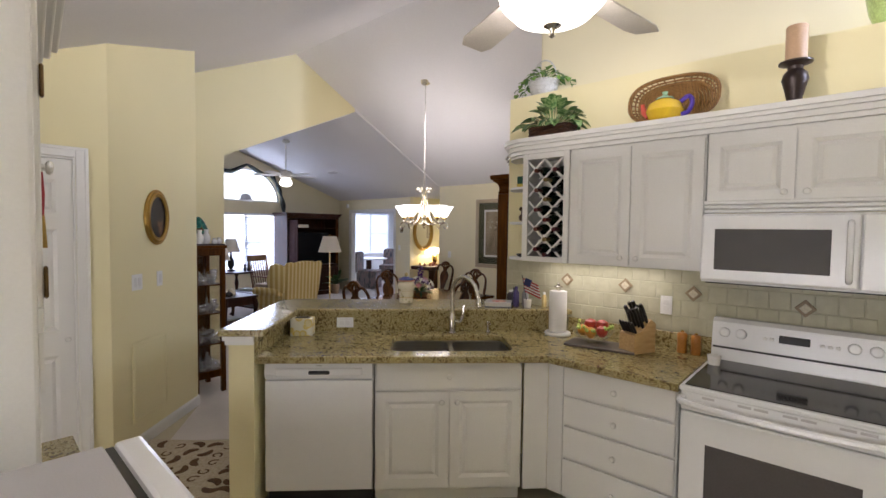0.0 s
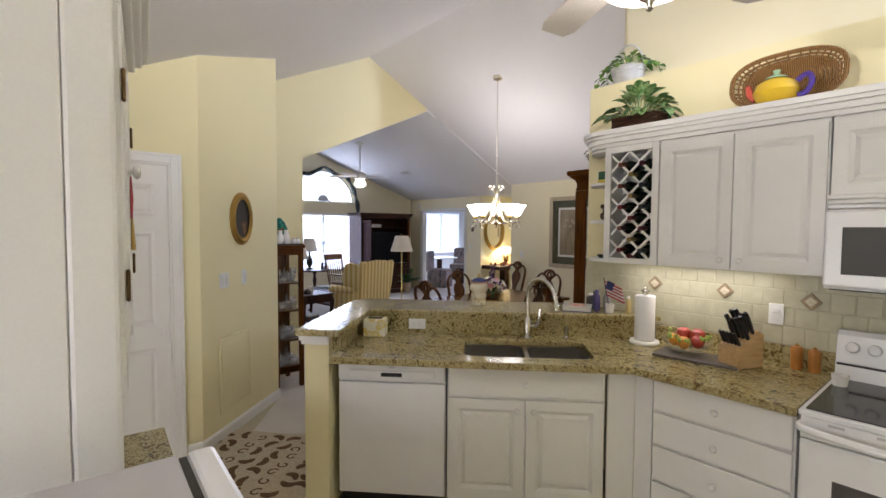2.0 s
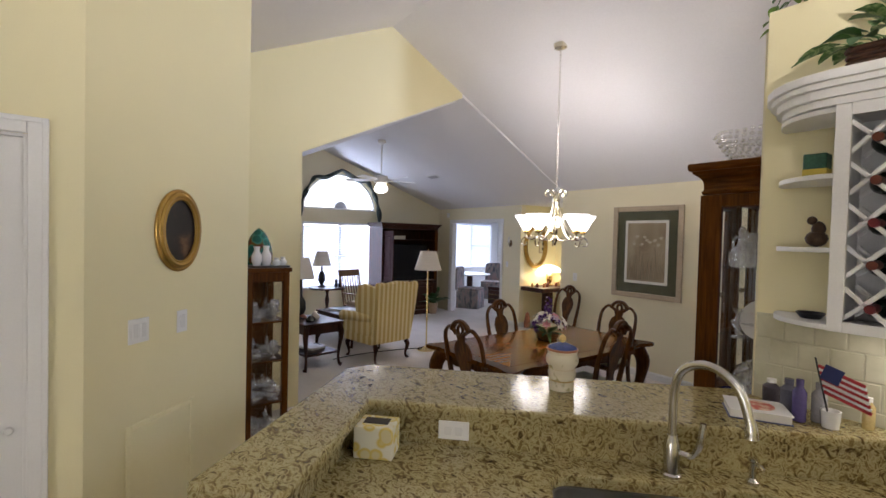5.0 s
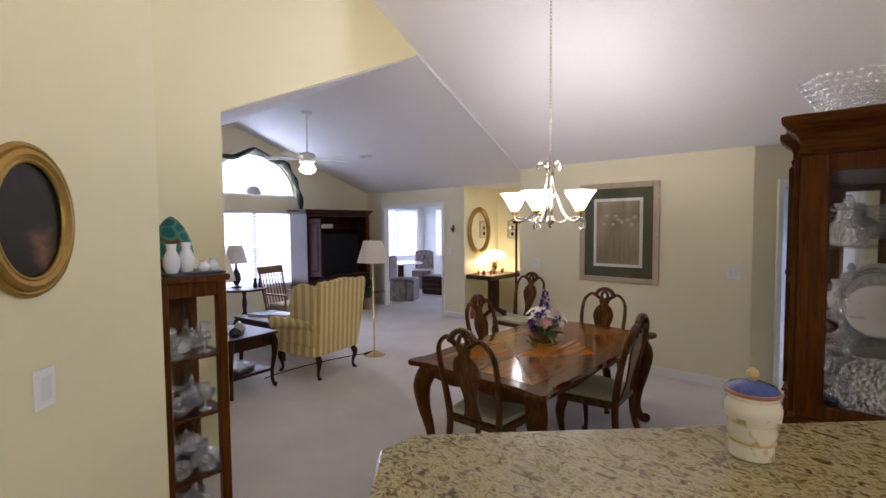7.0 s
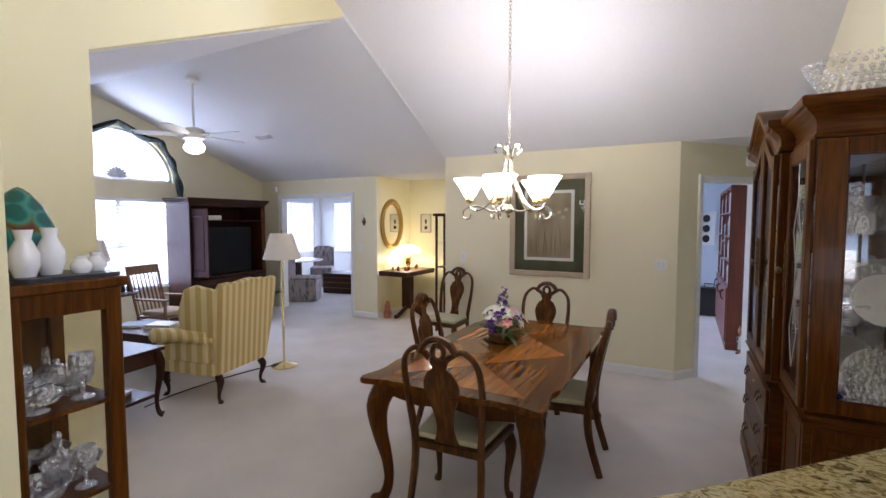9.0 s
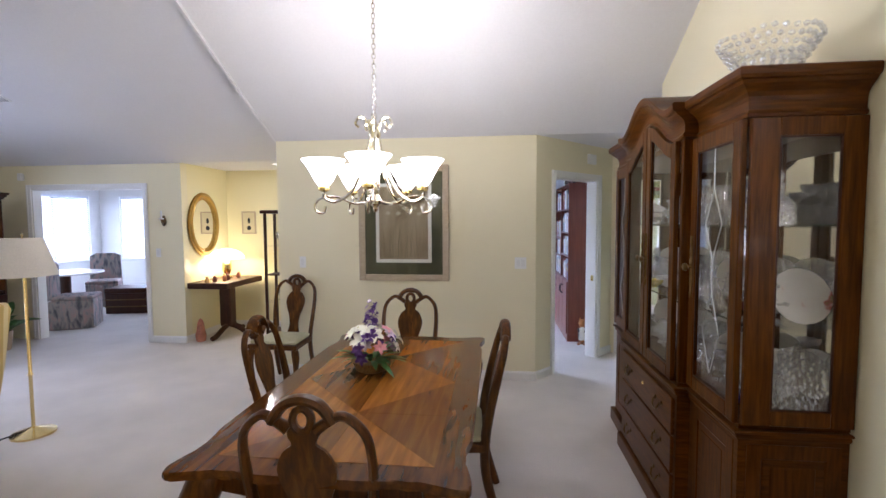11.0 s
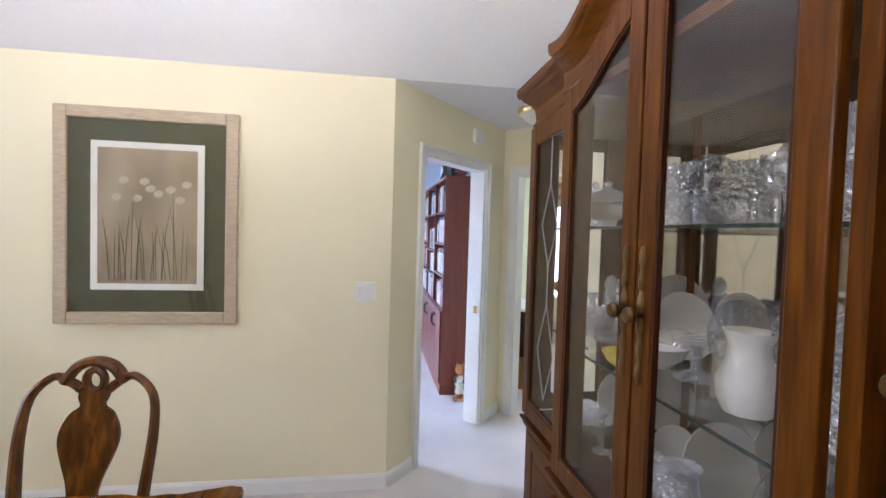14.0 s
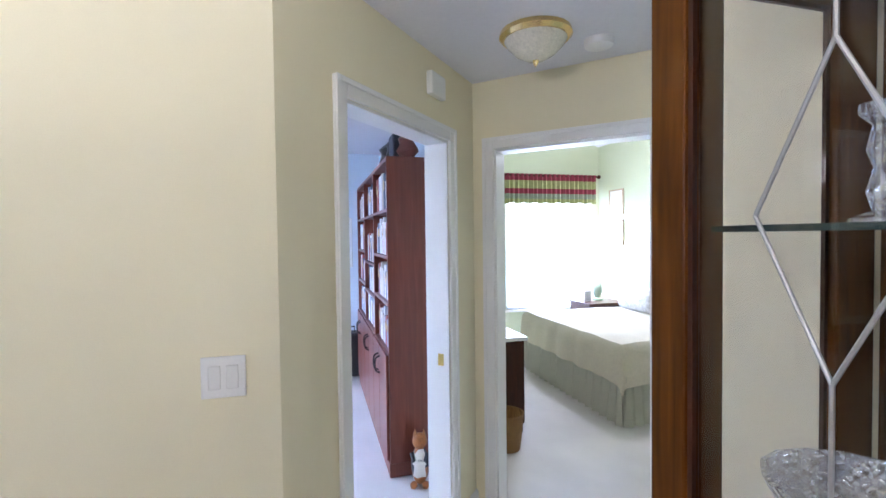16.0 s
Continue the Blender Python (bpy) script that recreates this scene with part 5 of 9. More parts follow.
# ceiling fan of the kitchen
def ceiling_fan(label, x, y, zc, z, blades, mat_b, r=0.62, turn=0, blade_z=0.135):
    f = thing("ceiling_fan", label, "ceiling fan", x, y, z)
    bm = BM(); lathe(bm, [(0.075, zc - z), (0.07, zc - z - 0.04), (0.03, zc - z - 0.07)], 18); part("canopy", bm, M_TRIM, f, smooth=True)
    bm = BM(); tube(bm, [(0, 0, zc - z - 0.06), (0, 0, 0.20)], 0.013, 8); part("downrod", bm, M_TRIM, f, smooth=True)
    bm = BM(); lathe(bm, [(0.05, 0.22), (0.11, 0.20), (0.125, 0.15), (0.115, 0.09), (0.08, 0.07), (0, 0.07)], 22); part("motor", bm, M_TRIM, f, smooth=True)
    for k in range(blades):
        a = turn + 360 * k / blades
        bm = BM()
        prism(bm, [(0.17, -0.045), (0.24, -0.062), (r - 0.06, -0.07), (r, -0.05), (r, 0.05), (r - 0.06, 0.07), (0.24, 0.062), (0.17, 0.045)], "z", -0.004, 0.004, 0.002)
        ob = part("blade", bm, mat_b, f)
        ob.matrix_basis = pose(0, 0, blade_z, 0, 0, a) @ pose(0, 0, 0, 11)
        bm = BM(); box(bm, 0.09, -0.02, -0.006, 0.22, 0.02, 0.004, 0.003)
        ob = part("blade_bracket", bm, M_TRIM, f)
        ob.matrix_basis = pose(0, 0, blade_z - 0.008, 0, 0, a) @ pose(0, 0, 0, 11)
    return f


kf = ceiling_fan("white kitchen ceiling fan with pale blades and a lit glass bowl", -0.10, 1.99, main_ceiling(1.99), 2.42, 5, mat("whitewashed wood blade", (0.62, 0.57, 0.50), 0.5, vary=0.1), 0.63, 9, blade_z=0.045)
bm = BM(); lathe(bm, [(0.175, 0.012), (0.18, 0.0), (0.17, -0.035), (0.125, -0.08), (0.06, -0.10), (0, -0.105)], 28, close=False); part("glass_bowl", bm, M_SHADE, kf, "lit frosted glass bowl", smooth=True)
bm = BM(); lathe(bm, [(0.028, -0.10), (0.03, -0.11), (0.012, -0.12), (0.007, -0.135), (0.011, -0.142), (0, -0.15)], 14); part("finial", bm, M_NICKEL, kf, smooth=True)

# ---- kitchen: hall side ----
pd = thing("pantry_door", "narrow white three-panel closet door, closed, with brass hinges", "door", -3.055, 0.787, 0.008, 90, kind="structure")
bm = BM()
panel_door(bm, 0.004, 0.0, 0.452, 2.045, 0.0, 0.035, [(0.085, 0.22, 0.365, 0.80), (0.085, 0.96, 0.365, 1.60), (0.085, 1.70, 0.365, 1.91)])
part("leaf", bm, M_CAB, pd)
knob(pd, 0.405, 0.0, 0.90)
for z in (0.25, 1.0, 1.78):
    part("hinge", bx(-0.006, -0.008, z, 0.010, 0.002, z + 0.09, 0.003), M_BRASS, pd, "brass hinge")

AP = math.degrees(math.atan2(PW1[1] - PW0[1], PW1[0] - PW0[0]))


def on_pw(s, out=0.0):
    """A point s metres along the oval-picture wall, out metres in front of it."""
    c, q = math.cos(radians(AP)), math.sin(radians(AP))
    return (PW0[0] + s * c + out * q, PW0[1] + s * q - out * c)


op = thing("oval_painting", "dark oval painting in a gilded moulded frame", "painting", *on_pw(0.506, 0.0), 1.702, AP + 180)
M_OILP = ramp_mat("dark brown oil painting", [(0.52, (0.006, 0.004, 0.003)), (0.60, (0.02, 0.010, 0.006)), (0.68, (0.10, 0.045, 0.02)), (0.80, (0.22, 0.13, 0.06))], "noise", 9, 3, 0.5, bump=0.05)
bm = BM()
for a, b, y, r in ((0.138, 0.192, 0.012, 0.018), (0.158, 0.214, 0.010, 0.011), (0.122, 0.174, 0.020, 0.007)):
    tube(bm, oval(a - 0.012, b - 0.012, 44, y, 0, 2.0), r, 8, loop=True)
part("frame", bm, M_GOLD, op, "gilded oval frame", smooth=True)
bm = BM(); prism(bm, [(p[0], p[2]) for p in oval(0.124, 0.178, 44, 0, 0, 2.0)], "y", 0.003, 0.012); part("canvas", bm, M_OILP, op)
for s, nn in ((0.268, 2), (0.54, 1)):
    x, y = on_pw(s)
    p = plate(x, y, 1.225, AP, "switch", nn)
    p.matrix_basis = pose(x, y, 1.225, 0, 0, AP + 180) @ pose(0, 0, 0, 0, 0, 180)
vg = thing("return_air_grille", "yellow-painted louvred air return grille low on the wall", "vent", *on_pw(0.20), 0.20, AP)
M_VENT = M_WALL
W, Hh = 0.43, 0.59
for nm, a in (("frame_side", (0, -0.010, 0, 0.025, 0, Hh)), ("frame_side", (W - 0.025, -0.010, 0, W, 0, Hh)), ("frame_rail", (0.025, -0.010, 0, W - 0.025, 0, 0.025)), ("frame_rail", (0.025, -0.010, Hh - 0.025, W - 0.025, 0, Hh))):
    part(nm, bx(*a, bevel=0.003), M_VENT, vg)
for k in range(35):
    ob = part("louvre", bx(0.025, -0.008, -0.001, W - 0.025, 0.008, 0.001), M_VENT, vg) if k == 0 else new("louvre", louv)
    louv = ob.data
    ob.parent = vg
    ob.matrix_basis = pose(0, -0.003, 0.034 + 0.0154 * k, 60) @ pose(0, 0.0, 0)

# area rug, floor tiles
rug = thing("rug", "cream runner rug with brown scrolling leaves", "rug", -2.70, 1.66, 0.0, 40)
M_RUG = ramp_mat("cream wool pile", [(0.3, (0.46, 0.38, 0.27)), (0.7, (0.60, 0.52, 0.40))], "noise", 60, 4, 0.95, bump=0.6)
M_RUGB = ramp_mat("brown wool pile", [(0.3, (0.09, 0.045, 0.022)), (0.7, (0.17, 0.095, 0.05))], "noise", 60, 4, 0.95, bump=0.6)
part("ground_weave", bx(-0.60, -0.42, -0.003, 0.60, 0.42, 0.008, 0.004), M_RUG, rug)
rnd = random.Random(11)
for k in range(63):
    x, y, a = -0.54 + 0.13 * (k % 9) + rnd.uniform(-0.03, 0.03), -0.36 + 0.115 * (k // 9) + rnd.uniform(-0.02, 0.02), rnd.uniform(0, 360)
    bm = BM()
    if k % 3:
        prism(bm, [(0.055 * math.cos(t) * (1 - 0.25 * math.sin(t)), 0.024 * math.sin(t) + 0.015 * math.cos(2 * t)) for t in [2 * math.pi * i / 18 for i in range(18)]], "z", 0.0082, 0.0105)
    else:
        tube(bm, [(0.04 * math.cos(t) * (1 - t / 9), 0.04 * math.sin(t) * (1 - t / 9), 0.0085) for t in [0.35 * i for i in range(16)]], 0.007, 6, flat=0.2)
    ob = part("leaf_motif", bm, M_RUGB, rug, "brown leaf motif")
    ob.matrix_basis = pose(x, y, 0, 0, 0, a)
    if abs(x) > 0.52 or abs(y) > 0.36:
        bpy.data.objects.remove(ob)

# tall end panel, desk hutch, desk, short fridge
tp2 = thing("pantry_cabinet", "tall white cabinet side with a plain face stile and crown", "cabinet")
part("side_panel", bx(-0.66, 0.05, 0.004, -0.60, 0.665, 2.28, 0.003), M_CAB, tp2)
part("stile", bx(-0.665, 0.665, 0.004, -0.598, 0.752, 2.27, 0.01, 2), M_CAB, tp2)
bm = BM()
for k in range(4):
    box(bm, -0.70 - 0.006 * k, 0.05, 2.20 + 0.03 * k, -0.585 + 0.012 * k, 0.75 + 0.012 * k, 2.23 + 0.03 * k, 0.004)
part("crown", bm, M_CAB, tp2)
hu = thing("desk_hutch", "white hutch with glazed doors, brass hinges and a scalloped apron", "cabinet", -0.63, 0.765, 0, 173.2)
part("carcass", bx(0.0, 0.06, 1.36, 0.72, 0.40, 2.17, 0.003), M_CAB, hu)
for o, z0, z1 in ((0.02, 2.166, 2.19), (0.04, 2.19, 2.22), (0.06, 2.22, 2.26)):
    part("crown", bx(-0.01, -o, z0, 0.72 + o, 0.40, z1, 0.006, 2), M_CAB, hu, "stepped crown moulding")
for k in range(2):
    x0 = 0.004 + 0.36 * k
    d = part("door_rail", bx(x0, 0.0, 1.40, x0 + 0.354, 0.022, 1.455, 0.003), M_CAB, hu)
    part("upper_rail", bx(x0, 0.0, 2.11, x0 + 0.354, 0.022, 2.165, 0.003), M_CAB, d)
    part("stile", bx(x0, 0.0, 1.455, x0 + 0.05, 0.022, 2.11, 0.003), M_CAB, d)
    part("stile", bx(x0 + 0.304, 0.0, 1.455, x0 + 0.354, 0.022, 2.11, 0.003), M_CAB, d)
    part("muntin", bx(x0 + 0.169, 0.002, 1.455, x0 + 0.185, 0.02, 2.11, 0.002), M_CAB, d)
    part("muntin", bx(x0 + 0.05, 0.004, 1.77, x0 + 0.304, 0.018, 1.786, 0.002), M_CAB, d)
    part("glass_pane", bx(x0 + 0.05, 0.009, 1.455, x0 + 0.304, 0.012, 2.11), mat("grey reflective pane", (0.35, 0.35, 0.34), 0.1), d)
    knob(d, x0 + (0.33 if k == 0 else 0.024), 0.0, 1.79)
    for z in (1.51, 1.94):
        part("hinge", bx(x0 - 0.006 if k == 0 else x0 + 0.35, -0.008, z - 0.035, x0 + 0.012 if k == 0 else x0 + 0.362, 0.0, z + 0.035, 0.003), M_ABRASS, d, "aged brass hinge")
bm = BM()
prism(bm, [(0.0, 1.40), (0.72, 1.40), (0.72, 1.27), (0.66, 1.27)] + [(0.36 + 0.29 * math.cos(radians(a)), 1.28 + 0.07 * math.sin(radians(a))) for a in range(0, 181, 15)] + [(0.06, 1.27), (0.0, 1.27)], "y", 0.002, 0.02)
part("apron", bm, M_CAB, hu, "scalloped apron")
bm = BM(); tube(bm, [(0.385, -0.006, 1.78), (0.387, -0.007, 1.72), (0.385, -0.006, 1.66)], [0.002, 0.0045, 0.003], 6); t1 = part("tassel", bm, mat("red silk", (0.40, 0.05, 0.06), 0.8), hu, "red and gold tassel on a knob")
bm = BM(); tube(bm, [(0.385, -0.007, 1.66), (0.386, -0.009, 1.57)], [0.003, 0.006], 6); part("fringe", bm, mat("gold silk", (0.48, 0.30, 0.07), 0.8), t1)
dk = thing("kitchen_desk", "white built-in desk with a granite top beneath the hutch", "desk", -0.665, 0.935, 0, 177)
part("pedestal", bx(0.0, 0.06, 0.004, 1.04, 0.62, 0.72, 0.003), M_CAB, dk)
part("desk_top", bx(-0.0, 0.0, 0.72, 1.07, 0.62, 0.76, 0.006, 2), M_GRANITE, dk, "gold-brown granite top")
wb = thing("vase", "tall grey flared vase on the granite desk", "vase", -1.40, 0.72, 0.762)
bm = BM(); lathe(bm, [(0.065, 0), (0.07, 0.02), (0.058, 0.10), (0.075, 0.22), (0.11, 0.30), (0.10, 0.30), (0.06, 0.22)], 20); part("body", bm, mat("grey stoneware", (0.24, 0.22, 0.20), 0.5, vary=0.15), wb, smooth=True)
fr = thing("compact_refrigerator", "short white refrigerator with a light grey top", "refrigerator")
fr.matrix_basis = pose(-0.402, 0.882, 0, 0, 0, -2.0)
part("cabinet_body", bx(0, -0.70, 0.012, 0.50, -0.063, 1.20, 0.008, 2), M_APPL, fr)
part("top_panel", bx(0.002, -0.698, 1.20, 0.498, -0.065, 1.21, 0.004), M_GREYTOP, fr, "light grey textured top")
part("gasket", bx(0.005, -0.063, 0.03, 0.495, -0.050, 1.203), M_BLACK, fr, "black door gasket")
part("door", bx(0, -0.050, 0.02, 0.50, 0, 1.212, 0.01, 2), M_APPL, fr)

# curio cabinet beside the hall
cu2 = thing("curio_cabinet", "narrow wooden curio cabinet with glass sides full of crystal", "cabinet", -4.365, 2.275, 0)
CW, CD, CH = 0.42, 0.295, 1.455
M_CURIO = M_WOOD
for x in (0, CW - 0.035):
    for y in (0, CD - 0.035):
        part("post", bx(x - (0.008 if x else 0), y - (0.008 if y else 0), 0.004, x + (0.035 if x else 0.043), y + (0.035 if y else 0.043), CH - 0.03, 0.004), M_CURIO, cu2)
part("top_board", bx(-0.015, -0.003, CH - 0.03, CW + 0.015, CD + 0.015, CH, 0.006, 2), M_CURIO, cu2)
for x in (0.006, CW - 0.029):
    part("top_rail", bx(x, 0.035, CH - 0.10, x + 0.023, CD - 0.035, CH - 0.03, 0.003), M_CURIO, cu2)
    part("bottom_rail", bx(x, 0.035, 0.16, x + 0.023, CD - 0.035, 0.23, 0.003), M_CURIO, cu2)
part("front_rail", bx(0.035, CD - 0.029, CH - 0.10, CW - 0.035, CD - 0.006, CH - 0.03, 0.003), M_CURIO, cu2)
part("floor_board", bx(0.006, 0.006, 0.18, CW - 0.006, CD - 0.006, 0.21, 0.003), M_CURIO, cu2)
part("back_board", bx(0.035, 0.004, 0.21, CW - 0.035, 0.012, CH - 0.03), M_CURIO, cu2)
for z in (0.48, 0.78, 1.06):
    part("shelf", bx(0.012, 0.014, z, CW - 0.012, CD - 0.012, z + 0.012, 0.002), M_CURIO, cu2)
part("side_panel", bx(0.012, 0.036, 0.23, 0.020, CD - 0.036, CH - 0.10), M_CURIO, cu2)
part("side_pane", bx(CW - 0.019, 0.036, 0.23, CW - 0.016, CD - 0.036, CH - 0.10), M_PANE, cu2, "clear glass side pane")
part("front_pane", bx(0.036, CD - 0.019, 0.23, CW - 0.036, CD - 0.016, CH - 0.10), M_PANE, cu2, "clear glass front pane")


M_CUT = glass_mat("cut crystal", (0.97, 0.98, 1.0), 0.02, 1.3)
M_CUTD = crystal("bright cut crystal", 0.40, 1.0, 70)
M_PRESS = crystal("pressed glass", 0.55, 0.8, 45)


def glassware(kind, x, y, z, s, material, rz=0, tilt=0, label="", group=""):
    """Bowls, goblets, pitchers, plates, figures on the shelves."""
    prof = {
        "bowl": [(0, 0), (0.35, 0.0), (0.40, 0.06), (0.8, 0.35), (1.0, 0.75), (0.95, 0.75), (0.72, 0.36), (0.3, 0.1), (0, 0.1)],
        "goblet": [(0, 0), (0.42, 0.0), (0.40, 0.04), (0.08, 0.1), (0.08, 0.7), (0.32, 0.9), (0.46, 1.35), (0.40, 1.8), (0.37, 1.8), (0.42, 1.35), (0.2, 0.95), (0, 0.9)],
        "covered_dish": [(0, 0), (0.5, 0), (0.3, 0.1), (0.35, 0.25), (0.85, 0.45), (0.95, 0.8), (0.85, 0.85), (0.6, 1.1), (0.2, 1.25), (0.1, 1.35), (0.16, 1.45), (0, 1.55)],
        "pitcher": [(0, 0), (0.5, 0), (0.62, 0.3), (0.66, 0.7), (0.45, 1.2), (0.42, 1.5), (0.55, 1.8), (0.5, 1.8), (0.36, 1.5), (0, 1.4)],
        "plate": [(0, 0), (0.6, 0.02), (0.7, 0.08), (1.0, 0.14), (1.0, 0.17), (0.68, 0.11), (0.58, 0.05), (0, 0.04)],
        "cake_stand": [(0, 0), (0.5, 0), (0.45, 0.06), (0.12, 0.2), (0.12, 0.7), (0.3, 0.8), (1.0, 0.85), (1.0, 0.95), (0, 0.92)],
        "decanter": [(0, 0), (0.5, 0), (0.55, 0.1), (0.55, 0.7), (0.2, 1.1), (0.18, 1.4), (0.3, 1.45), (0.12, 1.5), (0.22, 1.7), (0.1, 1.95), (0, 2.0)],
        "candlestick": [(0, 0), (0.45, 0), (0.4, 0.08), (0.12, 0.2), (0.2, 0.5), (0.1, 0.9), (0.2, 1.2), (0.12, 1.6), (0.3, 1.8), (0.3, 1.95), (0, 1.95)],
    }[kind]
    seg = 20 if material is M_PORCELAIN or kind == "plate" else 14
    bm = BM()
    lathe(bm, [(r * s, h * s) for r, h in prof], seg, close=False)
    if kind == "pitcher":
        tube(bm, spline([(0.55 * s, 0, 1.6 * s), (1.0 * s, 0, 1.5 * s), (1.0 * s, 0, 0.8 * s), (0.62 * s, 0, 0.5 * s)], 4), 0.07 * s, 6)
    name = {"covered_dish": "covered_dish", "cake_stand": "cake_stand"}.get(kind, kind)
    m = pose(x, y, z, 0, 0, rz)
    if kind == "plate" and tilt:
        m = pose(x, y, z + s * math.sin(radians(tilt)), 0, 0, rz) @ pose(0, 0, 0, tilt, 0, 0)
    return solo(name, bm, material, label, "glassware" if material is not M_PORCELAIN else "china", m, group, smooth=material in (M_PORCELAIN,) or kind == "plate")


rnd = random.Random(4)
for z in (0.211, 0.493, 0.793, 1.073):
    for k in range(8):
        kind = rnd.choice(["bowl", "goblet", "pitcher", "decanter", "covered_dish", "bowl"])
        s = {"bowl": 0.085, "goblet": 0.08, "pitcher": 0.08, "decanter": 0.085, "covered_dish": 0.085}[kind] * rnd.uniform(0.85, 1.15)
        glassware(kind, -4.365 + 0.075 + 0.088 * (k % 4) + rnd.uniform(-0.01, 0.01), 2.275 + 0.085 + 0.125 * (k // 4) + rnd.uniform(-0.01, 0.01), z, 0.88 * s, M_CUTD if rnd.random() < 0.5 else M_PRESS, rnd.uniform(0, 360), label="cut crystal %s on a curio shelf" % kind.replace("_", " "), group="crystal in the curio cabinet")
tr = thing("tray", "low black tray on top of the curio cabinet", "tray", -4.045, 2.45, CH + 0.001, 90)
bm = BM(); prism(bm, rrect(-0.135, -0.09, 0.135, 0.09, 0.03), "z", 0, 0.012, 0.003); part("base", bm, M_BLACK, tr)
for x, y, h, r in ((0.02, -0.09, 0.135, 0.036), (0.0, -0.02, 0.14, 0.036), (0.03, 0.045, 0.055, 0.028), (0.0, 0.10, 0.06, 0.028)):
    v = thing("white_vase", "small white ceramic vase on the black tray", "vase", -4.045 + x, 2.45 + y, CH + 0.0135, group="white vases on the tray")
    bm = BM(); lathe(bm, [(r * 0.7, 0), (r, h * 0.25), (r, h * 0.5), (r * 0.5, h * 0.8), (r * 0.65, h), (r * 0.5, h)], 16); part("body", bm, M_PORCELAIN, v, smooth=True)
ws = thing("wine_vessel", "teal painted domed vessel behind the white vases", "sculpture", -4.24, 2.43, CH + 0.001)
bm = BM(); lathe(bm, [(0.08, 0), (0.10, 0.03), (0.10, 0.08), (0.085, 0.16), (0.06, 0.22), (0.03, 0.26), (0.012, 0.275), (0, 0.28)], 20); part("dome", bm, ramp_mat("teal and ochre glaze", [(0.35, (0.01, 0.10, 0.08)), (0.5, (0.03, 0.22, 0.17)), (0.62, (0.10, 0.10, 0.02)), (0.75, (0.10, 0.03, 0.015))], "voronoi", 16, 2, 0.2, bump=0.2), ws, smooth=True)

# ---- dining room ----
TX0, TX1, TY0, TY1 = -3.955, -2.92, 3.79, 5.70
tbl = thing("dining_table", "polished cherry dining table with scalloped corners and parquetry top", "table", (TX0 + TX1) / 2, (TY0 + TY1) / 2, 0)
hx, hy = (TX1 - TX0) / 2, (TY1 - TY0) / 2


def scallop(hx, hy):
    q = [(hx, -hy + 0.34), (hx - 0.03, -hy + 0.22), (hx - 0.005, -hy + 0.12), (hx + 0.012, -hy + 0.03), (hx - 0.005, -hy - 0.005), (hx - 0.09, -hy + 0.012), (hx - 0.2, -hy + 0.035), (hx - 0.32, -hy + 0.015)]
    a = [(x, y) for x, y in q]
    b = [(-x, y) for x, y in q[::-1]]
    c = [(-x, -y) for x, y in q]
    d = [(x, -y) for x, y in q[::-1]]
    return [tuple(p)[:2] for p in (a + b + c + d)]


out = [(p.x, p.y) for p in spline([(*p, 0) for p in scallop(hx, hy)] + [(*scallop(hx, hy)[0], 0)], 3)][:-1]
bm = BM(); prism(bm, out, "z", 0.722, 0.755, 0.010)
M_TOP = ramp_mat("polished cherry border", [(0.25, (0.040, 0.0112, 0.0010)), (0.5, (0.096, 0.0300, 0.0026)), (0.78, (0.168, 0.059, 0.0060))], "noise", 5, 6, 0.13, (7, 0.8, 6), 0.02, 0.15, 0.4, spec=0.28)
part("tabletop", bm, M_TOP, tbl, "cherry top with a moulded edge")
M_PARQ = [ramp_mat("parquet veneer", [(0.2, tuple(f * v for v in (0.20, 0.062, 0.006))), (0.5, tuple(f * v for v in (0.31, 0.108, 0.012))), (0.78, tuple(f * v for v in (0.46, 0.185, 0.028)))], "noise", 4, 5, 0.13, (9, 0.7, 1), 0.02, 0.15, 0.3, turn=(0, 0, a), spec=0.28) for a, f in ((35, 0.52), (-35, 0.85))]
iw, il = hx - 0.12, hy - 0.12
n = 4
for k in range(n):
    y0, y1 = -il + 2 * il * k / n, -il + 2 * il * (k + 1) / n
    for sx in (-1, 1):
        for tri, mm in (([(0, y0), (sx * iw, y0), (sx * iw, y1)], 0), ([(0, y0), (sx * iw, y1), (0, y1)], 1)) if k % 2 else (([(0, y0), (sx * iw, y0), (0, y1)], 0), ([(sx * iw, y0), (sx * iw, y1), (0, y1)], 1)):
            bm = BM()
            cxy = (sum(p[0] for p in tri) / 3, sum(p[1] for p in tri) / 3)
            prism(bm, [(cxy[0] + (px - cxy[0]) * 0.996, cxy[1] + (py - cxy[1]) * 0.996) for px, py in tri], "z", 0.7552, 0.7562)
            part("veneer_panel", bm, M_PARQ[(mm + (sx > 0) + k) % 2], tbl, "matched veneer panel")
for s in (-1, 1):
    bm = BM(); prism(bm, [(-hy + 0.12, 0.722), (hy - 0.12, 0.722), (hy - 0.12, 0.65), (0.35, 0.625), (0, 0.645), (-0.35, 0.625), (-hy + 0.12, 0.65)], "x", s * (hx - 0.10) - 0.012, s * (hx - 0.10) + 0.012); part("side_apron", bm, M_WOOD, tbl)
    bm = BM(); prism(bm, [(-hx + 0.10, 0.722), (hx - 0.10, 0.722), (hx - 0.10, 0.65), (0.2, 0.62), (0, 0.645), (-0.2, 0.62), (-hx + 0.10, 0.65)], "y", s * (hy - 0.10) - 0.012, s * (hy - 0.10) + 0.012); part("end_apron", bm, M_WOOD, tbl)


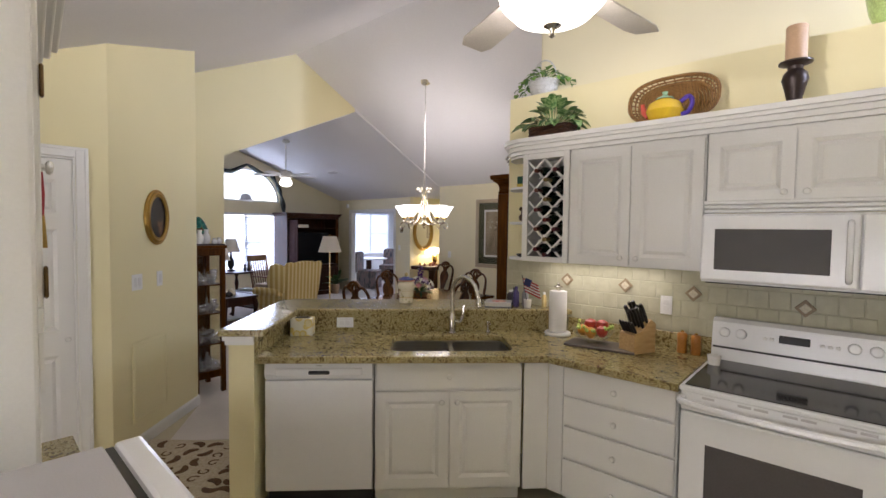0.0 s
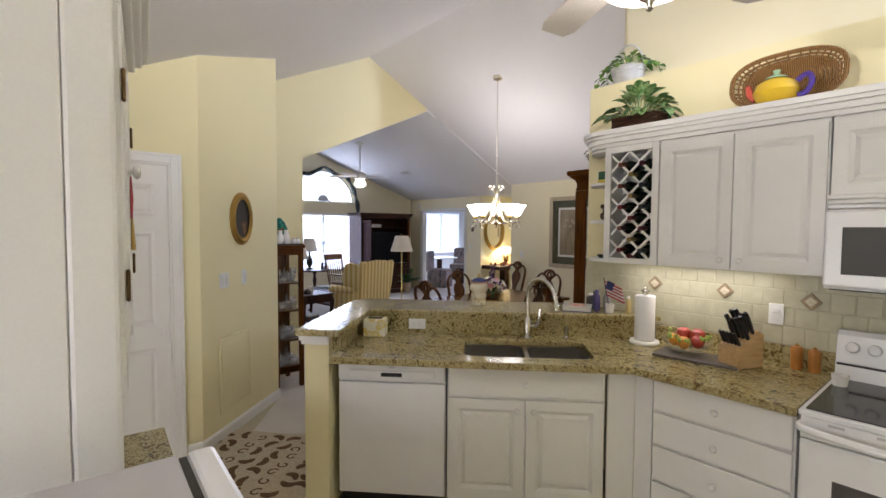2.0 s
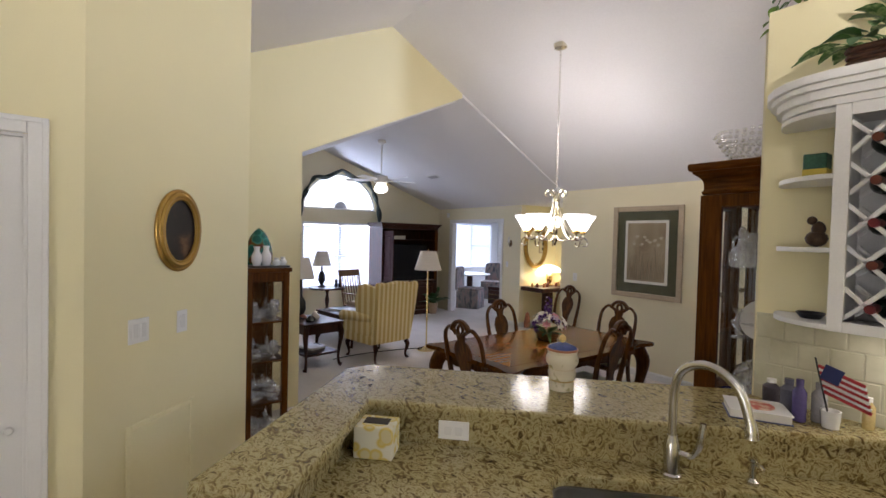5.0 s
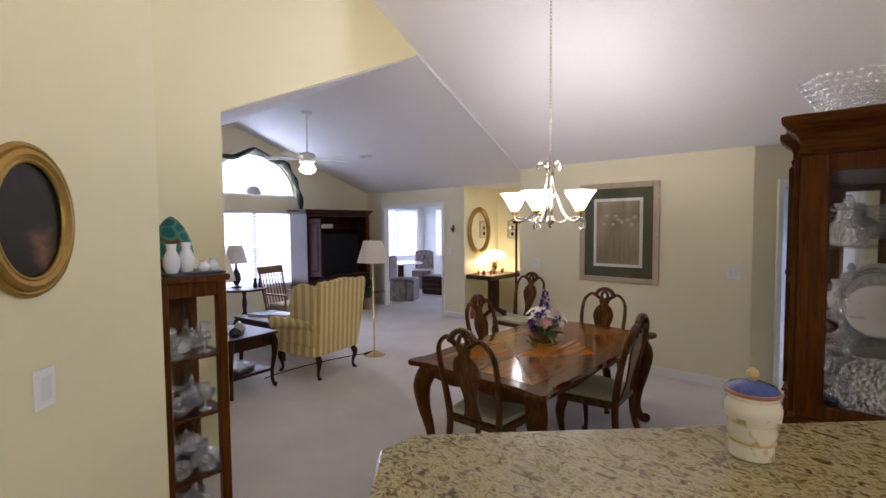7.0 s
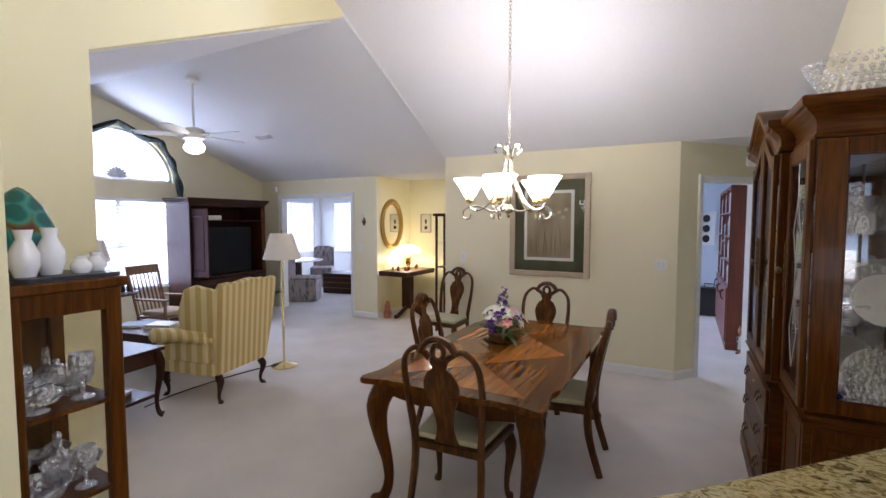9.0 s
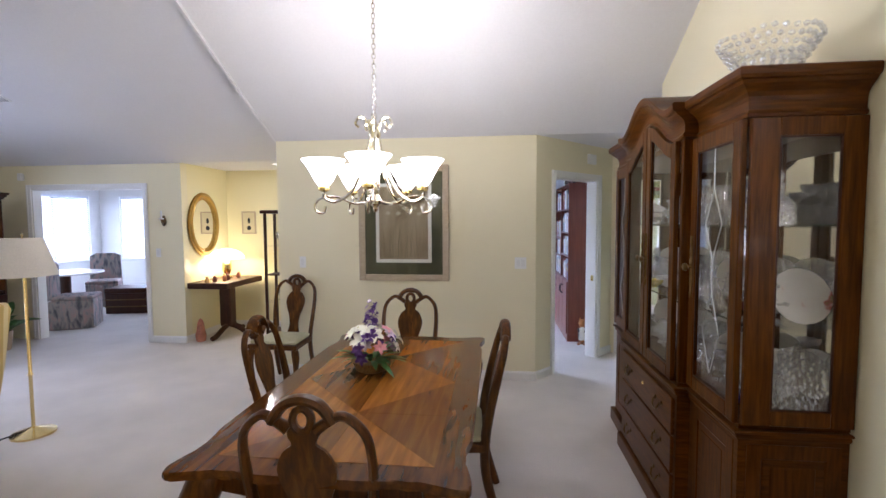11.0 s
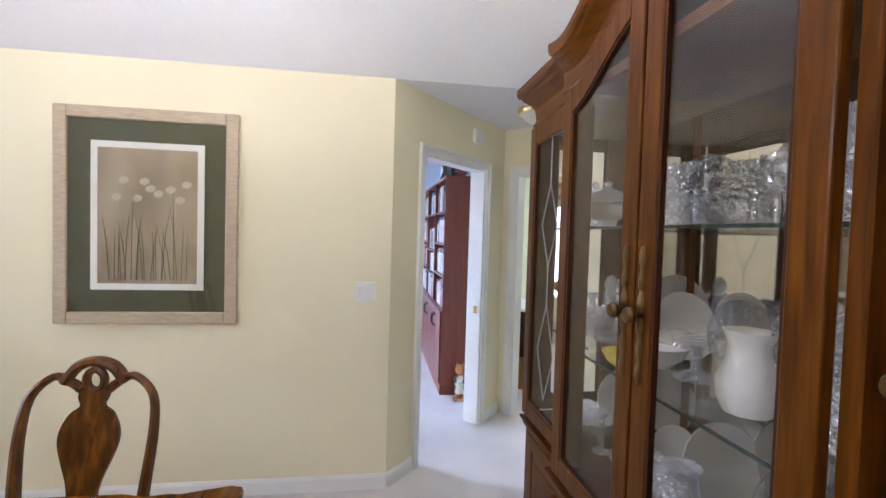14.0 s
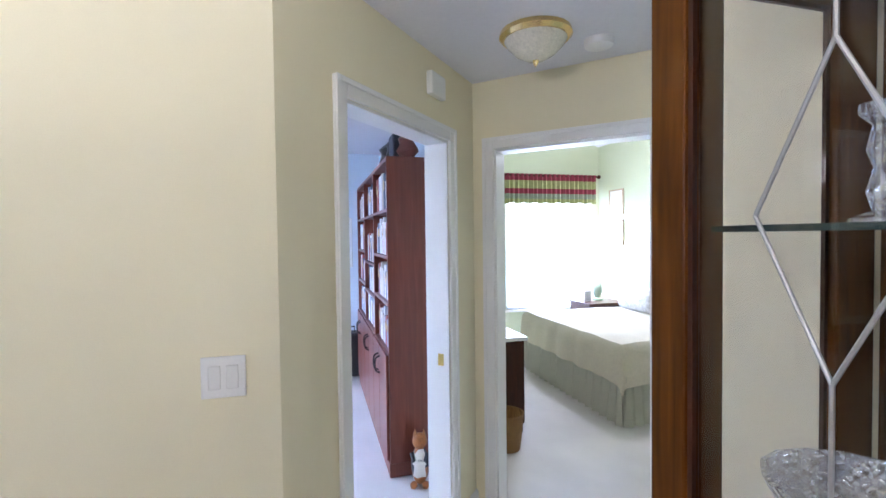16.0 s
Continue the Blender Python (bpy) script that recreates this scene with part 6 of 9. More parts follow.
def cabriole(dx, dy, h, r0, spread):
    """A cabriole leg from (0, 0, h) that bows outward along (dx, dy)."""
    bm = BM()
    prof = [(0.0, h, 1.0), (0.25, h * 0.93, 1.15), (0.55, h * 0.80, 1.1), (0.45, h * 0.60, 0.8), (0.15, h * 0.38, 0.58), (0.05, h * 0.20, 0.48), (0.25, h * 0.07, 0.55), (0.60, h * 0.03, 0.8), (0.72, 0.012, 0.72)]
    pts = spline([(dx * spread * a, dy * spread * a, z) for a, z, _ in prof], 3)
    rs = []
    for i in range(len(prof) - 1):
        for k in range(3):
            rs.append(r0 * (prof[i][2] + (prof[i + 1][2] - prof[i][2]) * k / 3))
    rs.append(r0 * prof[-1][2])
    tube(bm, pts, rs, 10)
    return bm


for sx in (-1, 1):
    for sy in (-1, 1):
        ob = part("leg", cabriole(sx * 0.707, sy * 0.707, 0.72, 0.058, 0.13), M_WOOD, tbl, "cabriole leg", smooth=True)
        ob.matrix_basis = pose(sx * (hx - 0.115), sy * (hy - 0.115), 0)


def dining_chair(label, x, y, rz):
    """A splat-back chair; the sitter faces +y before the turn."""
    c = thing("dining_chair", label, "chair", x, y, 0, rz, "dining chairs")
    bm = BM(); prism(bm, [(-0.25, 0.21), (0.25, 0.21), (0.21, -0.20), (-0.21, -0.20)], "z", 0.40, 0.445, 0.008); part("seat_frame", bm, M_CHERRY, c)
    bm = BM(); prism(bm, [(-0.232, 0.19), (0.232, 0.19), (0.195, -0.18), (-0.195, -0.18)], "z", 0.446, 0.485, 0.018); part("seat_cushion", bm, M_LINEN, c, "pale green upholstered seat", smooth=True)
    for s in (-1, 1):
        ob = part("front_leg", cabriole(s * 0.6, 0.6, 0.40, 0.032, 0.06), M_CHERRY, c, smooth=True)
        ob.matrix_basis = pose(s * 0.215, 0.175, 0)
        bm = BM()
        pts = spline([(s * 0.20, -0.27, 0.006), (s * 0.195, -0.20, 0.25), (s * 0.19, -0.19, 0.44), (s * 0.205, -0.215, 0.62), (s * 0.215, -0.255, 0.80), (s * 0.20, -0.285, 0.92), (s * 0.135, -0.30, 0.985), (s * 0.08, -0.302, 0.965), (s * 0.045, -0.302, 0.94)], 5)
        tube(bm, pts, [0.022 + 0.004 * math.sin(k / 6) for k in range(len(pts))], 8, flat=0.8)
        part("back_post", bm, M_CHERRY, c, "curved back post", smooth=True)
    bm = BM()
    tube(bm, spline([(-0.10, -0.302, 0.965), (-0.06, -0.305, 1.02), (0, -0.305, 1.04), (0.06, -0.305, 1.02), (0.10, -0.302, 0.965)], 5), 0.027, 8, flat=0.7)
    tube(bm, [(0.030 * math.cos(t), -0.302, 0.972 + 0.038 * math.sin(t)) for t in [2 * math.pi * k / 14 for k in range(14)]], 0.014, 6, loop=True)
    part("crest_rail", bm, M_CHERRY, c, "shaped crest rail", smooth=True)
    half = [(0.045, 0.945), (0.050, 0.915), (0.040, 0.885), (0.070, 0.86), (0.095, 0.81), (0.098, 0.76), (0.080, 0.70), (0.055, 0.63), (0.045, 0.56), (0.055, 0.50), (0.070, 0.455)]
    bm = BM()
    rows = []
    for hw, z in [(p.x, p.z) for p in spline([(a, 0, b) for a, b in half], 3)]:
        t = (z - 0.455) / 0.49
        yb = -0.195 - 0.105 * t
        rows.append([[bm.verts.new((q, yb + o, z)) for q in (-hw, 0, hw)] for o in (-0.007, 0.007)])
    for a, b in zip(rows, rows[1:]):
        for o in (0, 1):
            for i in (0, 1):
                bm.faces.new((a[o][i], a[o][i + 1], b[o][i + 1], b[o][i]))
        for i in (0, 2):
            bm.faces.new((a[0][i], a[1][i], b[1][i], b[0][i]))
    part("splat", bm, M_CHERRY, c, "vase-shaped back splat")
    return c


ch = dining_chair("cherry splat-back dining chair at the table's near end", -3.46, 4.06, 3)
for x, y, rz, lab in ((-3.92, 4.94, -86, "cherry splat-back dining chair drawn up to the table's side"), (-4.90, 6.64, 176, "cherry splat-back dining chair standing against the yellow wall"), (-3.52, 5.765, 180, "cherry splat-back dining chair at the table's far end"), (-3.085, 4.91, 93, "cherry splat-back dining chair on the china cabinet's side")):
    tagged(copy_thing(ch, pose(x, y, 0, 0, 0, rz)), lab)

# flowers on the table
fw = thing("flower_arrangement", "silk lilies and violet stocks in a low bowl", "flowers", -3.53, 4.90, 0.757)
bm = BM(); lathe(bm, [(0.07, 0), (0.09, 0.01), (0.11, 0.06), (0.10, 0.06), (0.0, 0.05)], 20); part("bowl", bm, M_WICKER, fw, "low brown bowl", smooth=True)
FC = {"white_lily": mat("white petal", (0.78, 0.77, 0.66), 0.6), "violet_flower": mat("violet petal", (0.10, 0.03, 0.20), 0.7, vary=0.3), "pink_flower": mat("pink petal", (0.66, 0.28, 0.32), 0.6, vary=0.2), "pale_flower": mat("pale lilac petal", (0.52, 0.42, 0.52), 0.6, vary=0.2)}
rnd = random.Random(21)


def bloom(kind, x, y, z, r, yaw, tilt):
    bm = BM()
    for k in range(6):
        leaf(bm, 0, 0, 0, r, r * 0.5, k * math.pi / 3 + rnd.uniform(-0.2, 0.2), 45, 0.9)
    if kind == "violet_flower":
        for k in range(6):
            leaf(bm, 0, 0, 0.01, r * 0.7, r * 0.5, k * math.pi / 3 + 0.5, 70, 0.6)
    ob = part(kind, bm, FC[kind], fw, kind.replace("_", " ") + " bloom", smooth=True)
    ob.matrix_basis = pose(x, y, z, 0, math.degrees(tilt), math.degrees(yaw))


for k in range(30):
    yaw, el = rnd.uniform(0, 6.28), rnd.uniform(0.15, 1.35)
    rr = 0.15 * rnd.uniform(0.8, 1.15)
    kind = ["white_lily", "violet_flower", "pink_flower", "white_lily", "pale_flower", "violet_flower"][k % 6]
    bloom(kind, rr * math.cos(yaw) * math.cos(el), rr * math.sin(yaw) * math.cos(el), 0.08 + 1.05 * rr * math.sin(el), 0.065 if kind == "white_lily" else 0.045, yaw, 1.57 - el)
for k in range(16):
    t = k / 16
    bloom("violet_flower" if k % 3 else "pale_flower", 0.02 * math.cos(k * 2.4), 0.02 * math.sin(k * 2.4), 0.22 + 0.19 * t, 0.035 * (1.1 - 0.7 * t), k * 2.4, 0.9)
for k in range(24):
    yaw, el = rnd.uniform(0, 6.28), rnd.uniform(-0.1, 1.0)
    bm = BM(); leaf(bm, 0.03 * math.cos(yaw), 0.03 * math.sin(yaw), 0.06, rnd.uniform(0.13, 0.20), 0.035, yaw, math.degrees(el), 0.6)
    part("leaf", bm, M_LEAF, fw, smooth=True)

# chandelier
M_ABRASSL = mat("pale polished brass", (0.72, 0.66, 0.52), 0.2, 1.0, vary=0.06)
CX, CY, CZ = -3.503, 4.93, 1.65
chd = thing("chandelier", "five-arm brass and nickel chandelier with lit white glass bells", "chandelier", CX, CY, CZ)
zc = main_ceiling(CY) - CZ
bm = BM(); lathe(bm, [(0.065, zc + 0.02), (0.06, zc - 0.02), (0.02, zc - 0.035)], 18); part("canopy", bm, M_ABRASSL, chd, smooth=True)
bm = BM()
z = 0.535
k = 0
while z < zc - 0.03:
    tube(bm, [(0.010 * math.cos(t) * (1 - k % 2), 0.010 * math.cos(t) * (k % 2), z + 0.017 * math.sin(t)) for t in [2 * math.pi * i / 8 for i in range(8)]], 0.0028, 4, loop=True)
    z += 0.027
    k += 1
part("chain", bm, M_NICKEL, chd)
bm = BM(); lathe(bm, [(0, 0), (0.012, 0.008), (0.018, 0.02), (0.012, 0.03), (0.035, 0.045), (0.040, 0.065), (0.03, 0.08), (0.018, 0.10), (0.026, 0.14), (0.026, 0.20), (0.015, 0.24), (0.012, 0.34), (0.024, 0.40), (0.036, 0.435), (0.026, 0.47), (0.012, 0.505), (0, 0.535)], 18); part("stem", bm, M_ABRASSL, chd, smooth=True)
M_BELL = glow("lit white glass bell", (1.0, 0.95, 0.86), 6.0)
M_CHAMP = mat("champagne metal", (0.72, 0.68, 0.58), 0.18, 1.0, vary=0.06)
for k in range(5):
    a = 62 + 72 * k
    bm = BM()
    tube(bm, spline([(0.02, 0, 0.38), (0.055, 0, 0.25), (0.12, 0, 0.11), (0.20, 0, 0.055), (0.252, 0, 0.065), (0.264, 0, 0.09), (0.262, 0, 0.105)], 5), 0.0085, 8)
    arm = part("arm", bm, M_CHAMP, chd, "curved pale brass arm", smooth=True)
    arm.matrix_basis = pose(0, 0, 0, 0, 0, a) @ Matrix.Diagonal((1.07, 1.07, 1.1, 1))
    bm = BM(); tube(bm, spline([(0.03, 0, 0.055), (0.11, 0, 0.045), (0.19, 0, 0.075), (0.26, 0, 0.075), (0.305, 0, 0.045), (0.30, 0, 0.005), (0.265, 0, -0.002), (0.255, 0, 0.03)], 5), 0.0065, 6); part("scroll", bm, M_CHAMP, arm, smooth=True)
    bm = BM(); tube(bm, spline([(0.02, 0, 0.40), (0.045, 0, 0.465), (0.08, 0, 0.475), (0.098, 0, 0.445), (0.08, 0, 0.425)], 5), 0.0075, 6); part("upper_scroll", bm, M_CHAMP, arm, smooth=True)
    bm = BM(); lathe(bm, [(0.012, 0.100), (0.03, 0.110), (0.03, 0.125), (0.02, 0.130), (0.022, 0.150)], 14, 0.262, 0); part("candle_cup", bm, M_BRASS, arm, smooth=True)
    bm = BM(); lathe(bm, [(0.028, 0.135), (0.043, 0.152), (0.060, 0.184), (0.081, 0.220), (0.101, 0.245), (0.109, 0.256), (0.106, 0.258), (0.098, 0.248), (0.078, 0.224), (0.057, 0.188), (0.040, 0.156)], 22, 0.262, 0, close=False); part("shade", bm, M_BELL, arm, "lit white glass bell", smooth=True)

# framed print on the wall
pc = thing("framed_picture", "large framed botanical print with a dark green mat", "picture", -3.755, 6.988, 0.995)
PW_, PH = 0.925, 1.165
M_PFR = ramp_mat("pale taupe wood frame", [(0.3, (0.43, 0.34, 0.23)), (0.7, (0.54, 0.44, 0.31))], "noise", 20, 5, 0.45, (1, 1, 5), 0.1)
for nm, a in (("frame_side", (-PW_ / 2, -0.03, 0, -PW_ / 2 + 0.065, 0, PH)), ("frame_side", (PW_ / 2 - 0.065, -0.03, 0, PW_ / 2, 0, PH)), ("frame_rail", (-PW_ / 2 + 0.065, -0.03, 0, PW_ / 2 - 0.065, 0, 0.065)), ("frame_rail", (-PW_ / 2 + 0.065, -0.03, PH - 0.065, PW_ / 2 - 0.065, 0, PH))):
    part(nm, bx(*a, bevel=0.008, seg=2), M_PFR, pc)
part("mat_board", bx(-PW_ / 2 + 0.06, -0.012, 0.06, PW_ / 2 - 0.06, -0.002, PH - 0.06), mat("dark olive mat board", (0.078, 0.080, 0.038), 0.8), pc, "dark olive green mat")
part("white_border", bx(-0.285, -0.016, 0.185, 0.285, -0.0125, 0.985), mat("white card", (0.78, 0.77, 0.72), 0.8), pc)
pr = part("print", bx(-0.25, -0.0185, 0.22, 0.25, -0.0165, 0.95), ramp_mat("tan printed paper", [(0.35, (0.24, 0.18, 0.11)), (0.5, (0.34, 0.27, 0.17)), (0.68, (0.44, 0.36, 0.25))], "noise", 5, 6, 0.6, (1, 1, 0.4), 0, 0.8), pc, "tan botanical print")
M_BLOOM = mat("pale ink", (0.50, 0.44, 0.32), 0.8, vary=0.2, scale=30)
M_REED = mat("olive ink", (0.13, 0.11, 0.06), 0.8, vary=0.3, scale=20)
rnd = random.Random(9)
for k in range(22):
    x = -0.19 + 0.018 * k + rnd.uniform(-0.01, 0.01)
    h = rnd.uniform(0.25, 0.5)
    dx = rnd.uniform(-0.05, 0.05)
    bm = BM(); tube(bm, [(x, -0.0190, 0.24), (x + dx * 0.4, -0.0190, 0.24 + h * 0.6), (x + dx, -0.0190, 0.24 + h)], [0.004, 0.0045, 0.0015], 4, flat=0.15); part("reed", bm, M_REED, pr)
for k in range(9):
    bm = BM(); blob(bm, -0.16 + 0.045 * k + rnd.uniform(-0.015, 0.015), -0.0190, 0.72 + rnd.uniform(-0.05, 0.06), 0.03, 0.0006, 0.022, 1); part("pale_bloom", bm, M_BLOOM, pr)
part("picture_glass", bx(-PW_ / 2 + 0.062, -0.0225, 0.062, PW_ / 2 - 0.062, -0.0205, PH - 0.062), M_PANE, pc, "glass over the print")
plate(-2.585, 6.989, 1.18, 0, "switch", 2, "white triple rocker switch plate on the cream wall")
plate(-4.83, 6.989, 1.18, 0, "switch", 1)
plate(-4.0, 6.989, 0.32, 0, "outlet", 1, "white outlet low on the cream wall")
chm = thing("door_chime", "small white door chime box above the doorway", "door chime", S0[0] + 0.99 * math.cos(radians(AS)), S0[1] + 0.99 * math.sin(radians(AS)), 2.22, AS)
part("cover", bx(-0.075, -0.035, 0, 0.075, -0.001, 0.11, 0.01, 2), M_TRIM, chm)

# dome light and smoke alarm of the hall
dl = thing("ceiling_light", "brass-rimmed flush dome light with ribbed glass", "ceiling light", -1.41, 7.40, 2.429)
bm = BM(); lathe(bm, [(0, 0), (0.15, 0), (0.155, -0.02), (0.14, -0.035), (0.12, -0.035)], 26, close=False); part("rim", bm, M_BRASS, dl, "brass rim", smooth=True)
bm = BM(); lathe(bm, [(0.135, -0.03), (0.122, -0.055), (0.085, -0.092), (0.038, -0.118), (0, -0.122)], 26, close=False); part("dome", bm, mat("ribbed dome glass", (0.70, 0.66, 0.54), 0.15, vary=0.15, scale=50), dl, smooth=True)
bm = BM(); lathe(bm, [(0.014, -0.12), (0.01, -0.135), (0, -0.15)], 12); part("finial", bm, M_BRASS, dl, smooth=True)
sa = thing("smoke_alarm", "round white smoke alarm on the hall ceiling", "smoke alarm", -1.10, 7.40, 2.429)
bm = BM(); lathe(bm, [(0, 0), (0.065, 0), (0.06, -0.03), (0.045, -0.036), (0, -0.036)], 20); part("case", bm, M_TRIM, sa, smooth=True)

# ---- china cabinet ----
# local frame: x runs along the wall from the near end, y from the wall out into the room
cc = thing("china_cabinet", "large cherry breakfront china cabinet with glass doors and an arched cornice", "cabinet", -1.468, 4.285, 0, 90)
L = 1.83
FS, FC_ = 0.410, 0.472          # depth of the wings and of the middle
XA, XB = 0.45, 1.38            # the middle bay
NZ = 0.775                     # waist


def plan(o=0.0, o2=None):
    """The cabinet's outline, grown by o."""
    o2 = o if o2 is None else o2
    return [(0.0 - o, 0.004), (0.0 - o, 0.2), (0.0 - o, FS + o), (XA - o2, FS + o), (XA - o2, FC_ + o), (XB + o2, FC_ + o), (XB + o2, FS + o), (L + o, FS + o), (L + o, 0.2), (L + o, 0.004)]


def ring(name, o, z0, z1, bev=0.006, label="", parent=None):
    bm = BM(); prism(bm, plan(o), "z", z0, z1, bev)
    return part(name, bm, M_WOODH, parent or cc, label)


ring("plinth", 0.03, 0.004, 0.11, 0.012, "moulded plinth")
ring("base_carcass", 0.0, 0.11, NZ - 0.04, 0.003)
ring("waist_moulding", 0.012, NZ - 0.04, NZ - 0.015, 0.008)
ring("waist_top", 0.024, NZ - 0.015, NZ, 0.006)
UZ0, UZ1 = NZ, 1.985
ring("upper_floor", 0.0, UZ0, UZ0 + 0.02, 0.002)
ring("upper_roof", -0.004, UZ1 - 0.03, UZ1, 0.002)
M_LEAD = mat("bright leading", (0.46, 0.45, 0.42), 0.3, 0.4, vary=0.05)
# cyma profile of the cornice: how far it stands out, and how high
CYMA = [(0.004, 0.0), (0.010, 0.003), (0.013, 0.014), (0.006, 0.024), (0.004, 0.030), (0.005, 0.062), (0.009, 0.078), (0.019, 0.094), (0.034, 0.108), (0.047, 0.118), (0.053, 0.130), (0.064, 0.134), (0.069, 0.146), (0.070, 0.170), (0.064, 0.176)]


def loft(bm, rings):
    """Closed skin over rings of equal length, capped at both ends."""
    vs = [[bm.verts.new(p) for p in r] for r in rings]
    n = len(vs[0])
    for a, b in zip(vs, vs[1:]):
        for q in range(n):
            bm.faces.new((a[q], a[(q + 1) % n], b[(q + 1) % n], b[q]))
    bm.faces.new(vs[0][::-1])
    bm.faces.new(vs[-1])
    bmesh.ops.recalc_face_normals(bm, faces=bm.faces[:])


for wing in (0, 1):
    bm = BM()
    rings = []
    for o, z in CYMA:
        pts = plan(o)
        half = [pts[0], pts[1], pts[2], (XA - 0.004, FS + o), (XA - 0.004, 0.004)] if wing == 0 else [(XB + 0.004, 0.004), (XB + 0.004, FS + o), pts[7], pts[8], pts[9]]
        rings.append([(x, y, UZ1 + z) for x, y in half])
    loft(bm, rings)
    part("cornice", bm, M_WOODH, cc, "moulded cornice")


def arch(x, rise=0.15):
    """Height of the middle bay's bonnet above its springing."""
    t = abs((x - XA) / (XB - XA) * 2 - 1)
    return rise * (0.5 + 0.5 * math.cos(math.pi * min(1, t * 1.14))) + 0.008 * max(0, (t - 0.82) / 0.18) ** 2


AX = [XA - 0.022 + (XB - XA + 0.044) * k / 36 for k in range(37)]
bm = BM()
loft(bm, [[(x, 0.02, UZ1 - 0.004 + arch(x))] + [(x, FC_ + 0.9 * o, UZ1 - 0.004 + 0.92 * z + arch(x)) for o, z in CYMA] + [(x, 0.02, UZ1 + 0.92 * 0.176 + arch(x))] for x in AX])
part("bonnet_moulding", bm, M_WOODH, cc, "arched bonnet moulding")
M_BACKM = mat("back mirror", (0.62, 0.61, 0.58), 0.04, 1.0, vary=0.02, bump=0)
for a, b in ((0.02, XA - 0.01), (XA + 0.03, (XA + XB) / 2 - 0.03), ((XA + XB) / 2 + 0.03, XB - 0.03), (XB + 0.01, L - 0.02)):
    part("back_mirror", bx(a, 0.013, UZ0 + 0.02, b, 0.017, UZ1 - 0.03), M_BACKM, cc, "mirrored back")
part("back_panel", bx(0.01, 0.004, UZ0 + 0.02, L - 0.01, 0.012, UZ1 - 0.03), M_WOOD, cc, "wooden back between the mirrors")
M_SHELFG = pane_mat("glass shelf", 0.12)
M_GEDGE = mat("dark glass edge", (0.03, 0.05, 0.045), 0.2)
SHELVES = (1.165, 1.565)
for z in SHELVES:
    for a, b, d in ((0.03, XA - 0.015, FS - 0.05), (XA + 0.03, XB - 0.03, FC_ - 0.06), (XB + 0.015, L - 0.03, FS - 0.05)):
        bm = BM(); prism(bm, [(a, 0.02), (b, 0.02), (b, d), (a, d)], "z", z, z + 0.008)
        sh = part("glass_shelf", bm, M_SHELFG, cc, "thin glass shelf")
        part("shelf_edge", bx(a, d, z, b, d + 0.002, z + 0.008), M_GEDGE, sh)


